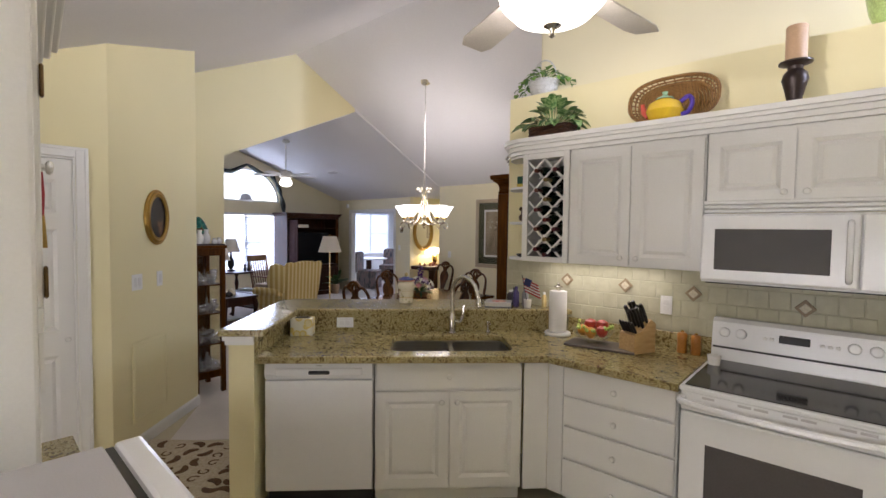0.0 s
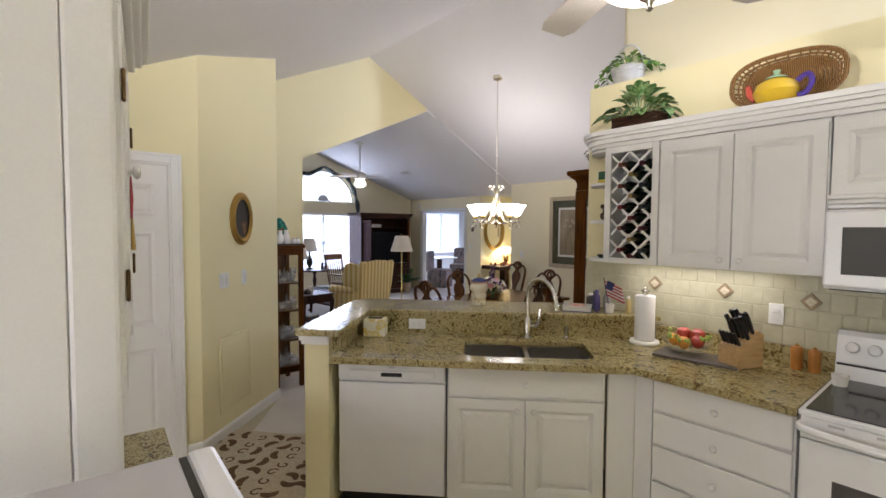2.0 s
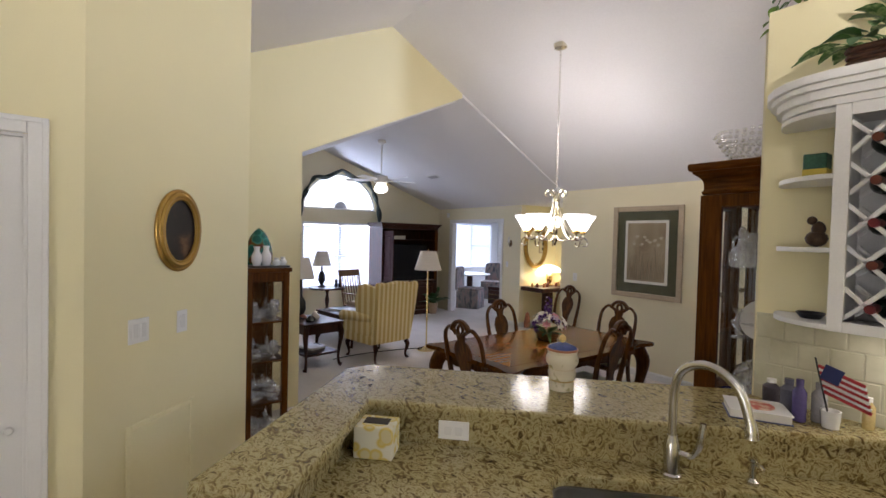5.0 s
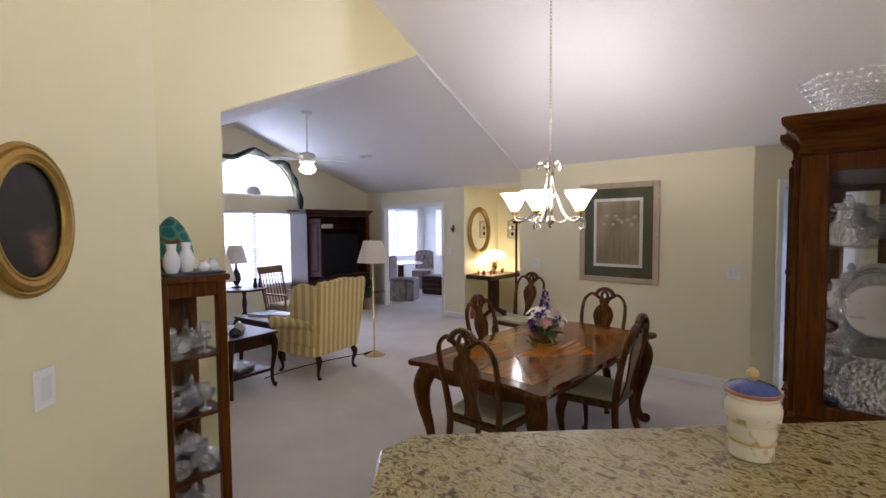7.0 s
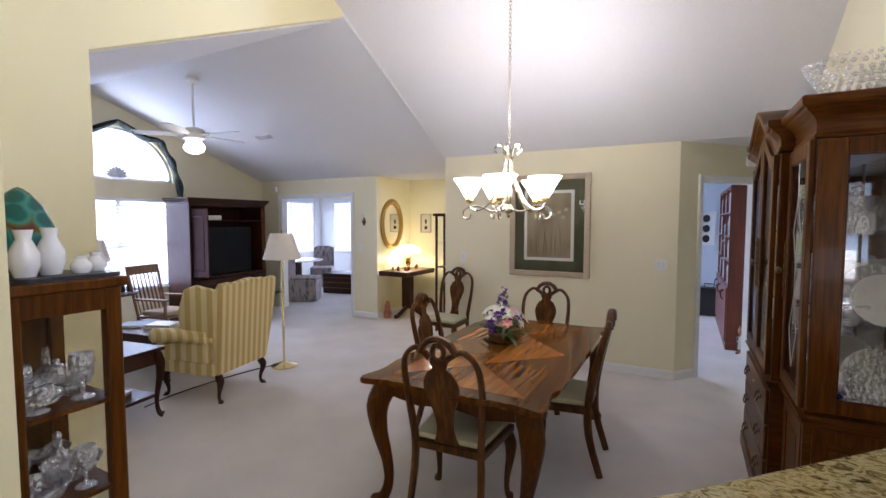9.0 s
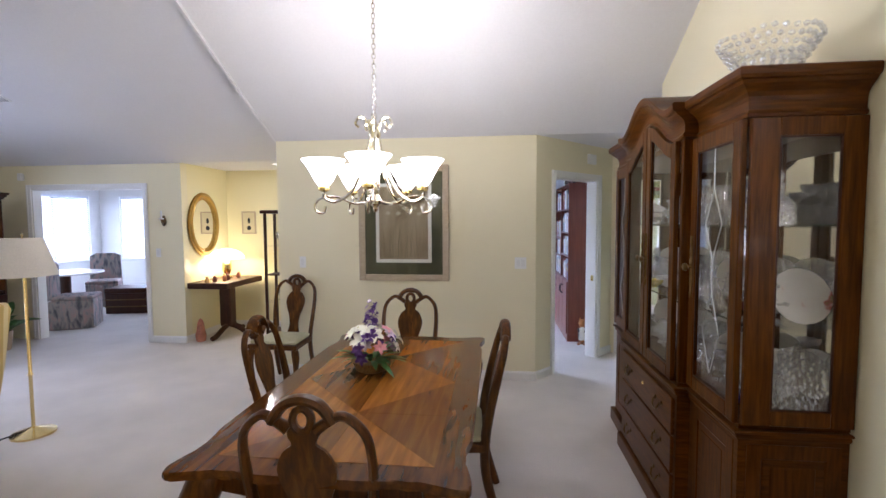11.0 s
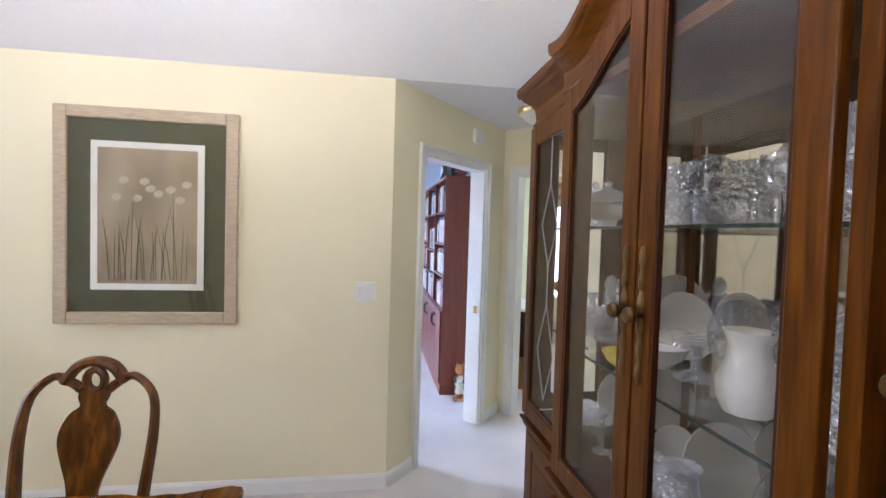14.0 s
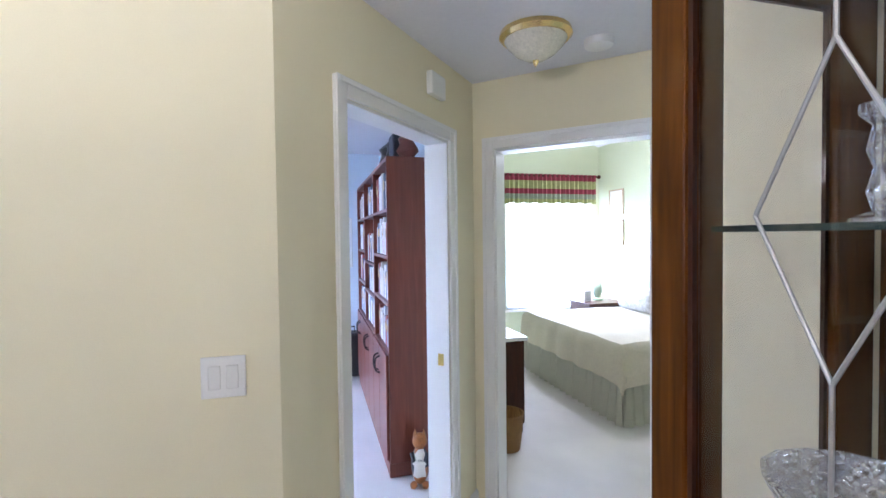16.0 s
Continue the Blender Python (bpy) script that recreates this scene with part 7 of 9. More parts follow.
def glazed(name, p0, p1, z0, z1, fw=0.055, top=None, lead=False, hardware=0, label="", fw1=None):
    """A glazed frame between two points of the plan, its face on the outside. top: heights along the upper rail."""
    d = Vector((p1[0] - p0[0], p1[1] - p0[1]))
    W = d.length
    fw1 = fw1 or fw
    rise = top or (lambda t: 0.0)
    m = pose(p0[0], p0[1], 0, 0, 0, math.degrees(math.atan2(d.y, d.x)))

    def stile(a, b):
        bm = BM(); prism(bm, [(a, z0), (b, z0), (b, z1 + rise(b / W)), (a, z1 + rise(a / W))], "y", -0.024, 0.0, 0.004)
        return bm

    f = part(name, stile(0.002, fw), M_WOOD, cc, label)
    f.matrix_basis = m
    part("stile", stile(W - fw1, W - 0.002), M_WOOD, f)
    part("lower_rail", bx(fw, -0.024, z0, W - fw1, 0.0, z0 + 0.06, 0.004), M_WOOD, f)
    xs = [fw + (W - fw - fw1) * k / 12 for k in range(13)]
    bm = BM(); prism(bm, [(x, z1 - 0.068 + rise(x / W)) for x in xs] + [(x, z1 + rise(x / W)) for x in xs[::-1]], "y", -0.024, 0.0, 0.003)
    part("upper_rail", bm, M_WOOD, f, "arched upper rail" if top else "")
    bm = BM(); prism(bm, [(fw - 0.004, z0 + 0.056), (W - fw1 + 0.004, z0 + 0.056)] + [(x, z1 - 0.062 + rise(x / W)) for x in [W - fw1 + 0.004] + xs[::-1] + [fw - 0.004]], "y", -0.013, -0.010)
    part("glass_pane", bm, M_PANE, f, "clear glass pane")
    bead = BM()
    for a, b in ((fw, fw + 0.007), (W - fw1 - 0.007, W - fw1)):
        prism(bead, [(a, z0 + 0.06), (b, z0 + 0.06), (b, z1 - 0.068 + rise(b / W)), (a, z1 - 0.068 + rise(a / W))], "y", -0.020, -0.0135)
    prism(bead, [(fw + 0.007, z0 + 0.06), (W - fw1 - 0.007, z0 + 0.06), (W - fw1 - 0.007, z0 + 0.067), (fw + 0.007, z0 + 0.067)], "y", -0.020, -0.0135)
    prism(bead, [(x, z1 - 0.075 + rise(x / W)) for x in xs] + [(x, z1 - 0.068 + rise(x / W)) for x in xs[::-1]], "y", -0.020, -0.0135)
    part("glazing_bead", bead, M_DKWOOD, f)
    if lead:
        c, h, zz = (fw + W - fw1) / 2, z1 - z0 - 0.13, z1 - 0.068
        for pts in ([(0, 0), (0, 0.17)], [(0, 0.17), (-0.075, 0.315), (0, 0.46), (0.075, 0.315)], [(0, 0.46), (0, 0.60)], [(0, 0.60), (-0.080, 0.77), (0, 0.94), (0.080, 0.77)]):
            for p, q in zip(pts, pts[1:] + pts[:1]) if len(pts) > 2 else [pts]:
                bm = BM()
                tube(bm, [(c + p[0], -0.017, zz - p[1] * h), (c + q[0], -0.017, zz - q[1] * h)], 0.0023, 6)
                part("lead_strip", bm, M_LEAD, f, "thin bright lead strip")
    if hardware:
        x = fw * 0.5 if hardware < 0 else W - fw1 * 0.5
        bm = BM()
        zm = 1.375
        n = 40
        tube(bm, [(x, -0.026, zm - 0.15 + 0.30 * k / n) for k in range(n + 1)], [0.0045 + 0.006 * abs(math.sin(k * math.pi * 6 / n)) * (1 - 0.35 * abs(2 * k / n - 1)) for k in range(n + 1)], 8)
        e = part("escutcheon", bm, M_ABRASS, f, "pierced brass escutcheon")
        bm = BM(); lathe(bm, [(0.008, 0), (0.008, 0.018), (0.017, 0.024), (0.019, 0.032), (0.014, 0.040), (0, 0.043)], 14, m=pose(x, -0.024, zm, 90)); part("knob", bm, M_ABRASS, e, "dark turned knob", smooth=True)
    return f


# the outline is walked so that each face looks outward
GZ0, GZ1 = UZ0 + 0.022, UZ1 - 0.004
glazed("end_frame", (0.0, FS), (0.0, 0.004), GZ0, GZ1, 0.102, label="glazed cabinet end", fw1=0.085)
glazed("wing_door", (XA - 0.004, FS), (0.0, FS), GZ0, GZ1, 0.062, lead=True, hardware=-1, label="glazed wing door with leaded tracery")
mid = (XA + XB) / 2
glazed("middle_door", (mid - 0.002, FC_), (XA + 0.03, FC_), GZ0, GZ1, 0.062, top=lambda t: arch(mid - t * (mid - XA - 0.03)) - 0.004, hardware=-1, label="arched glazed door")
glazed("middle_door", (XB - 0.03, FC_), (mid + 0.002, FC_), GZ0, GZ1, 0.062, top=lambda t: arch(XB - 0.03 - t * (XB - 0.03 - mid)) - 0.004, hardware=1, label="arched glazed door")
glazed("wing_door", (L, FS), (XB + 0.004, FS), GZ0, GZ1, 0.062, lead=True, hardware=1, label="glazed wing door with leaded tracery")
glazed("end_frame", (L, 0.004), (L, FS), GZ0, GZ1, 0.085, label="glazed cabinet end", fw1=0.102)
for x in (XA, XB - 0.029):
    part("pilaster", bx(x, FS - 0.02, UZ0 + 0.02, x + 0.029, FC_ - 0.002, UZ1, 0.003), M_WOOD, cc)
# drawers and lower doors
for k in range(3):
    z0 = 0.125 + 0.198 * k
    d = part("drawer", bx(XA + 0.02, FC_, z0, XB - 0.02, FC_ + 0.018, z0 + 0.188, 0.006, 2), M_WOODH, cc)
    for x in (XA + 0.20, XB - 0.20):
        bm = BM()
        blob(bm, x - 0.045, FC_ + 0.022, z0 + 0.11, 0.014, 0.006, 0.016, 1)
        blob(bm, x + 0.045, FC_ + 0.022, z0 + 0.11, 0.014, 0.006, 0.016, 1)
        tube(bm, spline([(x - 0.045, FC_ + 0.03, z0 + 0.11), (x - 0.03, FC_ + 0.04, z0 + 0.078), (x, FC_ + 0.042, z0 + 0.07), (x + 0.03, FC_ + 0.04, z0 + 0.078), (x + 0.045, FC_ + 0.03, z0 + 0.11)], 4), 0.0045, 6)
        part("pull", bm, M_ABRASS, d, "aged brass bail pull", smooth=True)
    if k == 2:
        bm = BM(); lathe(bm, [(0.012, 0), (0.009, 0.006), (0, 0.008)], 10, m=pose((XA + XB) / 2, FC_ + 0.018, z0 + 0.11, -90)); part("lock", bm, M_BRASS, d)
for a, b in (((XA - 0.03, FS), (0.02, FS)), ((L - 0.02, FS), (XB + 0.03, FS)), ((0.0, FS - 0.02), (0.0, 0.02)), ((L, 0.02), (L, FS - 0.02))):
    d = Vector((b[0] - a[0], b[1] - a[1]))
    bm = BM(); panel_door(bm, 0.012, 0.135, d.length - 0.012, NZ - 0.06, -0.004, 0.018, [(0.065, 0.19, d.length - 0.065, NZ - 0.115)])
    bmesh.ops.rotate(bm, cent=(d.length / 2, 0, 0), matrix=Matrix.Rotation(math.pi, 3, "Z"), verts=bm.verts[:])
    ob = part("lower_door", bm, M_WOOD, cc, "raised-panel lower door")
    ob.matrix_basis = pose(a[0], a[1], 0, 0, 0, math.degrees(math.atan2(d.y, d.x))) @ pose(d.length, 0, 0, 0, 0, 180)

# glass and china on the shelves
CM = pose(-1.468, 4.285, 0, 0, 0, 90)
M_FLORAL = ramp_mat("white china with roses", [(0.52, (0.78, 0.76, 0.72)), (0.66, (0.78, 0.74, 0.70)), (0.72, (0.55, 0.18, 0.16)), (0.80, (0.25, 0.30, 0.14))], "noise", 14, 2, 0.2, bump=0)
M_RUBY = mat("dark ruby glass", (0.10, 0.02, 0.02), 0.08, vary=0.3)
M_BLUEG = mat("cobalt glass", (0.02, 0.02, 0.10), 0.08, vary=0.3)
M_YELLOWC = mat("yellow glaze", (0.70, 0.58, 0.10), 0.2)


def inside(kind, x, y, z, s, m, rz=0, tilt=0, word="cut crystal"):
    w = CM @ Vector((x, y, z))
    return glassware(kind, w.x, w.y, w.z, s, m, rz, tilt, "%s %s displayed on a cabinet shelf" % (word, kind.replace("_", " ")), "displayed glass and china")


rnd = random.Random(17)
levels = [UZ0 + 0.021, 1.174, 1.574]
for li, z in enumerate(levels):
    head = 0.30
    x = 0.10
    while x < L - 0.06:
        kind = rnd.choice(["bowl", "goblet", "pitcher", "decanter", "covered_dish", "cake_stand", "candlestick", "goblet"])
        s = {"bowl": 0.10, "goblet": 0.085, "pitcher": 0.095, "decanter": 0.095, "covered_dish": 0.095, "cake_stand": 0.10, "candlestick": 0.08}[kind] * rnd.uniform(0.85, 1.25)
        tall = {"bowl": 0.75, "goblet": 1.8, "pitcher": 1.8, "decanter": 2.0, "covered_dish": 1.55, "cake_stand": 0.95, "candlestick": 1.95}[kind]
        s = min(s, head / tall)
        m = rnd.choice([M_CUTD, M_PRESS, M_CUTD, M_PRESS, M_CUTD, M_CUTD, M_PRESS, M_PORCELAIN])
        word = {M_CUTD: "sparkling cut crystal", M_PRESS: "clear pressed glass", M_PORCELAIN: "white porcelain"}[m]
        inside(kind, x, 0.245 + rnd.uniform(-0.03, 0.03), z, s, m, rnd.uniform(0, 360), 0, word)
        x += rnd.uniform(0.09, 0.12)
Z1_, Z2_, Z3_ = UZ0 + 0.021, 1.174, 1.574
for x, y, z, s, m, w in ((0.13, 0.13, Z1_, 0.14, M_PRESS, "etched glass"), (0.33, 0.10, Z1_, 0.11, M_FLORAL, "rose-painted china"), (0.13, 0.13, Z2_, 0.115, M_FLORAL, "rose-painted china"), (0.34, 0.10, Z2_, 0.13, M_PRESS, "etched glass"),
                         (0.62, 0.12, Z1_, 0.115, M_FLORAL, "rose-painted china"), (0.86, 0.12, Z1_, 0.12, M_PRESS, "etched glass"), (1.08, 0.12, Z1_, 0.125, M_PORCELAIN, "white porcelain"), (1.28, 0.12, Z1_, 0.08, M_FLORAL, "rose-painted china"), (0.60, 0.12, Z2_, 0.125, M_PORCELAIN, "white porcelain"), (0.82, 0.12, Z2_, 0.13, M_CUTD, "pierced crystal"), (1.03, 0.12, Z2_, 0.11, M_PRESS, "etched glass"), (1.26, 0.12, Z2_, 0.105, M_FLORAL, "rose-painted china"), (1.55, 0.10, Z2_, 0.12, M_PORCELAIN, "white porcelain"), (1.60, 0.10, Z1_, 0.12, M_FLORAL, "rose-painted china"), (1.15, 0.12, Z3_, 0.11, M_PRESS, "etched glass")):
    inside("plate", x, y, z, s, m, 0, 72, w)
inside("bowl", 0.27, 0.25, Z2_, 0.10, M_RUBY, 0, 0, "dark ruby glass")
inside("bowl", 0.18, 0.29, Z1_, 0.07, M_BLUEG, 0, 0, "cobalt glass")
inside("bowl", 1.16, 0.365, Z2_, 0.065, M_YELLOWC, 0, 0, "yellow ceramic")

# crystal bowl on the cornice
cbw = thing("crystal_bowl", "wide faceted crystal bowl on the cabinet's cornice", "bowl", -1.72, 4.47, UZ1 + 0.177)
bm = BM()
rows = 7
for i in range(rows):
    t = i / (rows - 1)
    r = 0.075 + 0.105 * t ** 0.85
    nn = 14 + 3 * i
    for k in range(nn):
        a = 2 * math.pi * (k + 0.5 * (i % 2)) / nn
        rr = r * (1 + 0.02 * math.cos(4 * a))
        blob(bm, rr * math.cos(a), rr * math.sin(a), 0.015 + 0.155 * t + 0.006 * math.cos(6 * a) * t, 0.0135, 0.0135, 0.0125, 1)
part("hobnail_wall", bm, crystal("clear hobnail glass", 0.66, 0.3, 60), cbw, "rows of round crystal hobnails", smooth=True)
bm = BM(); lathe(bm, [(0, 0), (0.062, 0), (0.068, 0.015), (0.16, 0.165), (0.155, 0.165), (0.062, 0.02), (0, 0.015)], 28, close=False); part("bowl_shell", bm, M_CRYSTAL, cbw, smooth=True)

# ---- windows ----
M_SKYGLOW = glow("bright overcast beyond the window", (0.80, 0.90, 1.0), 0.62)
M_SLAT = mat("white blind slat", (0.80, 0.82, 0.86), 0.5, vary=0.02)


def backdrop(x, y, z, w, h, rz):
    bm = BM(); box(bm, -w / 2, 0.0, -h / 2, w / 2, 0.01, h / 2)
    ob = setting("backdrop", bm, M_SKYGLOW)
    ob.matrix_basis = pose(x, y, z, 0, 0, rz)


def window(name, x, y, rz, w, z0, z1, slats=True, cols=2, label="white double-hung window with lowered slatted blinds"):
    """A framed window whose opening begins at (x, y) and runs along the turned x axis; the room lies on its -y side."""
    p = thing(name, label, "window", x, y, 0, rz, kind="structure")
    for nm, a in (("jamb", (0.0, 0.02, z0, 0.045, 0.09, z1)), ("jamb", (w - 0.045, 0.02, z0, w, 0.09, z1)), ("head", (0.045, 0.02, z1 - 0.045, w - 0.045, 0.09, z1)), ("bottom_rail", (0.045, 0.02, z0, w - 0.045, 0.09, z0 + 0.05)), ("meeting_rail", (0.045, 0.03, (z0 + z1) / 2 - 0.02, w - 0.045, 0.075, (z0 + z1) / 2 + 0.02)), ("window_sill", (-0.05, -0.05, z0 - 0.03, w + 0.05, 0.018, z0))):
        part(nm, bx(*a, bevel=0.003), M_TRIM, p)
    for k in range(1, cols):
        part("mullion", bx(w * k / cols - 0.035, 0.024, z0 + 0.05, w * k / cols + 0.035, 0.088, z1 - 0.045, 0.003), M_TRIM, p)
    part("pane", bx(0.045, 0.05, z0 + 0.05, w - 0.045, 0.054, z1 - 0.045), M_PANE, p, "clear glass").visible_shadow = False
    if slats:
        n = int((z1 - z0 - 0.05) / 0.05)
        bl = part("headrail", bx(0.03, -0.02, z1 - 0.05, w - 0.03, 0.018, z1 - 0.002, 0.003), M_SLAT, p)
        me = None
        for k in range(n):
            if me is None:
                ob = part("slat", bx(0.03, -0.024, -0.0012, w - 0.03, 0.024, 0.0012), M_SLAT, bl)
                me = ob.data
            else:
                ob = new("slat", me)
                ob.parent = bl
            ob.matrix_basis = pose(0, -0.005, z0 + 0.03 + 0.05 * k, 40)
    return p


window("window_1", -9.60, WY0, 90, WY1 - WY0, 0.62, 1.96)
backdrop(-9.95, WYC, 1.8, 2.3, 3.0, 90)
fa_ = thing("window_2", "half-round transom window above the blinds with radiating bars", "window", -9.62, WYC, 2.22, 90, kind="structure")
bm = BM()
A2 = [radians(180 * k / 24) for k in range(25)]
prism(bm, [(0.81 * math.cos(a), 0.76 * math.sin(a)) for a in A2] + [(0.765 * math.cos(a), 0.715 * math.sin(a)) for a in A2[::-1]], "y", 0.02, 0.09)
part("arch_frame", bm, M_TRIM, fa_)
part("base_rail", bx(-0.80, 0.02, 0.0, 0.80, 0.09, 0.04), M_TRIM, fa_)
bm = BM(); prism(bm, [(0.77 * math.cos(a), 0.02 + 0.70 * math.sin(a)) for a in A2], "y", 0.05, 0.053); part("pane", bm, M_PANE, fa_).visible_shadow = False
bm = BM()
for k in range(9):
    a = math.pi * (k + 0.5) / 9
    leaf(bm, 0, 0, 0, 0.17, 0.05, a, 0, 0)
bmesh.ops.transform(bm, matrix=pose(0, 0.01, 0.04, 90), verts=bm.verts[:])
part("sunburst", bm, mat("pale lace fan", (0.62, 0.64, 0.70), 0.8), fa_, "pleated fan ornament")

# dark swag over the arched window
cu3 = thing("window_swag", "dark green and black swag draped over the arched window", "curtain", -9.585, WYC, 0, 90)
M_SWAG = ramp_mat("dark green printed cloth", [(0.35, (0.012, 0.014, 0.014)), (0.55, (0.035, 0.05, 0.04)), (0.75, (0.11, 0.11, 0.07))], "noise", 14, 4, 0.9, (1, 1, 1), 0.3)
for s in (-1, 1):
    bm = BM()
    pts = spline([(0.0, -0.03, 3.05), (s * 0.15, -0.03, 2.97), (s * 0.36, -0.03, 2.86), (s * 0.52, -0.03, 2.86), (s * 0.60, -0.03, 2.84)], 5)
    tube(bm, pts, [0.04 + 0.05 * math.sin(math.pi * k / (len(pts) - 1)) for k in range(len(pts))], 8, flat=0.5)
    part("swag", bm, M_SWAG, cu3, "gathered swag", smooth=True)
    bm = BM()
    pts = spline([(s * 0.58, -0.03, 2.86), (s * 0.74, -0.03, 2.60), (s * 0.86, -0.03, 2.25), (s * 0.90, -0.03, 1.7), (s * 0.90, -0.03, 0.9), (s * 0.90, -0.03, 0.35)], 6)
    tube(bm, pts, [0.05 + 0.025 * math.sin(k * 1.1) + 0.02 * k / len(pts) for k in range(len(pts))], 8, flat=0.6)
    part("tail", bm, M_SWAG, cu3, "long hanging tail", smooth=True)

window("window_3", -11.5, 12.2, 0, 1.7, 0.75, 2.2)
window("window_4", -9.65, 12.2, 0, 1.65, 0.75, 2.2)
window("window_5", -7.85, 12.2, 0, 1.65, 0.75, 2.2)
window("window_6", -12.0, 8.52, 90, 1.5, 0.75, 2.2)
window("window_7", -12.0, 10.22, 90, 1.7, 0.75, 2.2)
backdrop(-8.8, 12.55, 1.5, 7.0, 2.2, 0)
backdrop(-12.35, 10.2, 1.5, 4.6, 2.2, 90)
window("window_8", 0.17, 11.4, 0, 1.30, 0.55, 2.15, cols=1)
backdrop(0.82, 11.75, 1.35, 2.2, 2.2, 0)
# unseen study window and backdrop, added to brighten that room
window("window_9", -4.6, 8.42, 90, 1.6, 0.8, 2.1)
backdrop(-4.95, 9.2, 1.45, 2.4, 2.0, 90)
# added window and glowing panel behind the viewer, only to light the kitchen
window("window_10", 1.4, -1.6, 180, 2.4, 0.75, 1.98, slats=False, cols=3, label="wide kitchen window behind the viewer")
backdrop(0.2, -1.95, 1.4, 3.2, 1.9, 180)

# ---- living room ----
M_STRIPE = ramp_mat("yellow striped damask", [(0.30, (0.86, 0.73, 0.40)), (0.48, (0.82, 0.66, 0.33)), (0.62, (0.66, 0.46, 0.15)), (0.85, (0.68, 0.49, 0.18))], "wave", 4.4, 1, 0.9, (1.15, 1.15, 0), 0.05, 0, 0.2, turn=(0, 0, 30))
wc = thing("wing_chair", "yellow striped wing chair with dark cabriole legs", "armchair", -6.38, 4.62, 0, 100)
# seen from behind; local +y is the way the sitter faces
bm = BM()
pts = [(-0.31, 0.26), (0.31, 0.26), (0.335, 0.70), (0.36, 1.04), (0.33, 1.085), (0.22, 1.06), (0.12, 1.09), (0.0, 1.10), (-0.12, 1.09), (-0.22, 1.06), (-0.33, 1.085), (-0.36, 1.04), (-0.335, 0.70)]
prism(bm, pts, "y", -0.36, -0.26, 0.025)
for v in bm.verts:
    v.co.y -= 0.14 * max(0, v.co.z - 0.3)
part("backrest", bm, M_STRIPE, wc, "striped high back", smooth=True)
bm = BM(); box(bm, -0.33, -0.30, 0.24, 0.33, 0.34, 0.36, 0.02, 2); part("seat_base", bm, M_STRIPE, wc)
bm = BM(); box(bm, -0.27, -0.26, 0.362, 0.27, 0.38, 0.50, 0.04, 3); part("seat_cushion", bm, M_STRIPE, wc, smooth=True)
for s in (-1, 1):
    bm = BM(); box(bm, min(s * 0.27, s * 0.36), -0.28, 0.362, max(s * 0.27, s * 0.36), 0.32, 0.56, 0.02, 2); part("arm_panel", bm, M_STRIPE, wc)
    bm = BM(); tube(bm, [(s * 0.335, -0.26, 0.60), (s * 0.345, 0.0, 0.60), (s * 0.345, 0.34, 0.58)], [0.06, 0.065, 0.07], 12); part("arm_roll", bm, M_STRIPE, wc, "rolled arm", smooth=True)
    bm = BM(); prism(bm, [(-0.34, 0.60), (0.02, 0.62), (0.06, 0.80), (-0.02, 1.02), (-0.14, 1.06), (-0.40, 1.02)], "x", s * 0.30, s * 0.36, 0.015); part("wing", bm, M_STRIPE, wc, "side wing", smooth=True)
    for y, d in ((0.28, 1), (-0.30, -1)):
        ob = part("leg", cabriole(s * 0.3, d * 0.8, 0.245, 0.03, 0.07), M_DKWOOD, wc, "dark cabriole leg", smooth=True)
        ob.matrix_basis = pose(s * 0.27, y, 0)


def floor_lamp(x, y, label, shade_m):
    f = thing("floor_lamp", label, "floor lamp", x, y, 0)
    bm = BM(); lathe(bm, [(0.14, 0), (0.14, 0.015), (0.09, 0.03), (0.03, 0.05), (0.015, 0.06)], 24); part("base", bm, M_BRASS, f, "round brass base", smooth=True)
    bm = BM(); lathe(bm, [(0.012, 0.06), (0.012, 0.45), (0.02, 0.46), (0.012, 0.47), (0.011, 1.28)], 12); part("pole", bm, M_BRASS, f, smooth=True)
    bm = BM(); lathe(bm, [(0.205, 1.21), (0.12, 1.49), (0.118, 1.49), (0.203, 1.21)], 28, close=False); part("shade", bm, shade_m, f, "pleated ivory shade", smooth=True)
    bm = BM(); lathe(bm, [(0.006, 1.28), (0.006, 1.50), (0.012, 1.51), (0, 1.53)], 8); part("finial", bm, M_BRASS, f, smooth=True)
    return f


M_IVSHADE = mat("ivory pleated shade", (0.84, 0.79, 0.72), 0.85, vary=0.06, fine=90, bump=0.4)
floor_lamp(-6.32, 5.43, "brass floor lamp with a pleated ivory shade behind the wing chair", M_IVSHADE)


cord = BM()
tube(cord, spline([(-6.40, 5.50, 0.006), (-6.50, 5.15, 0.006), (-6.55, 4.80, 0.006), (-6.56, 4.35, 0.006), (-6.50, 4.02, 0.006)], 6), 0.006, 6)
solo("power_cord", cord, M_BLACK, "dark lamp cord lying across the pale carpet", "cord", smooth=True)


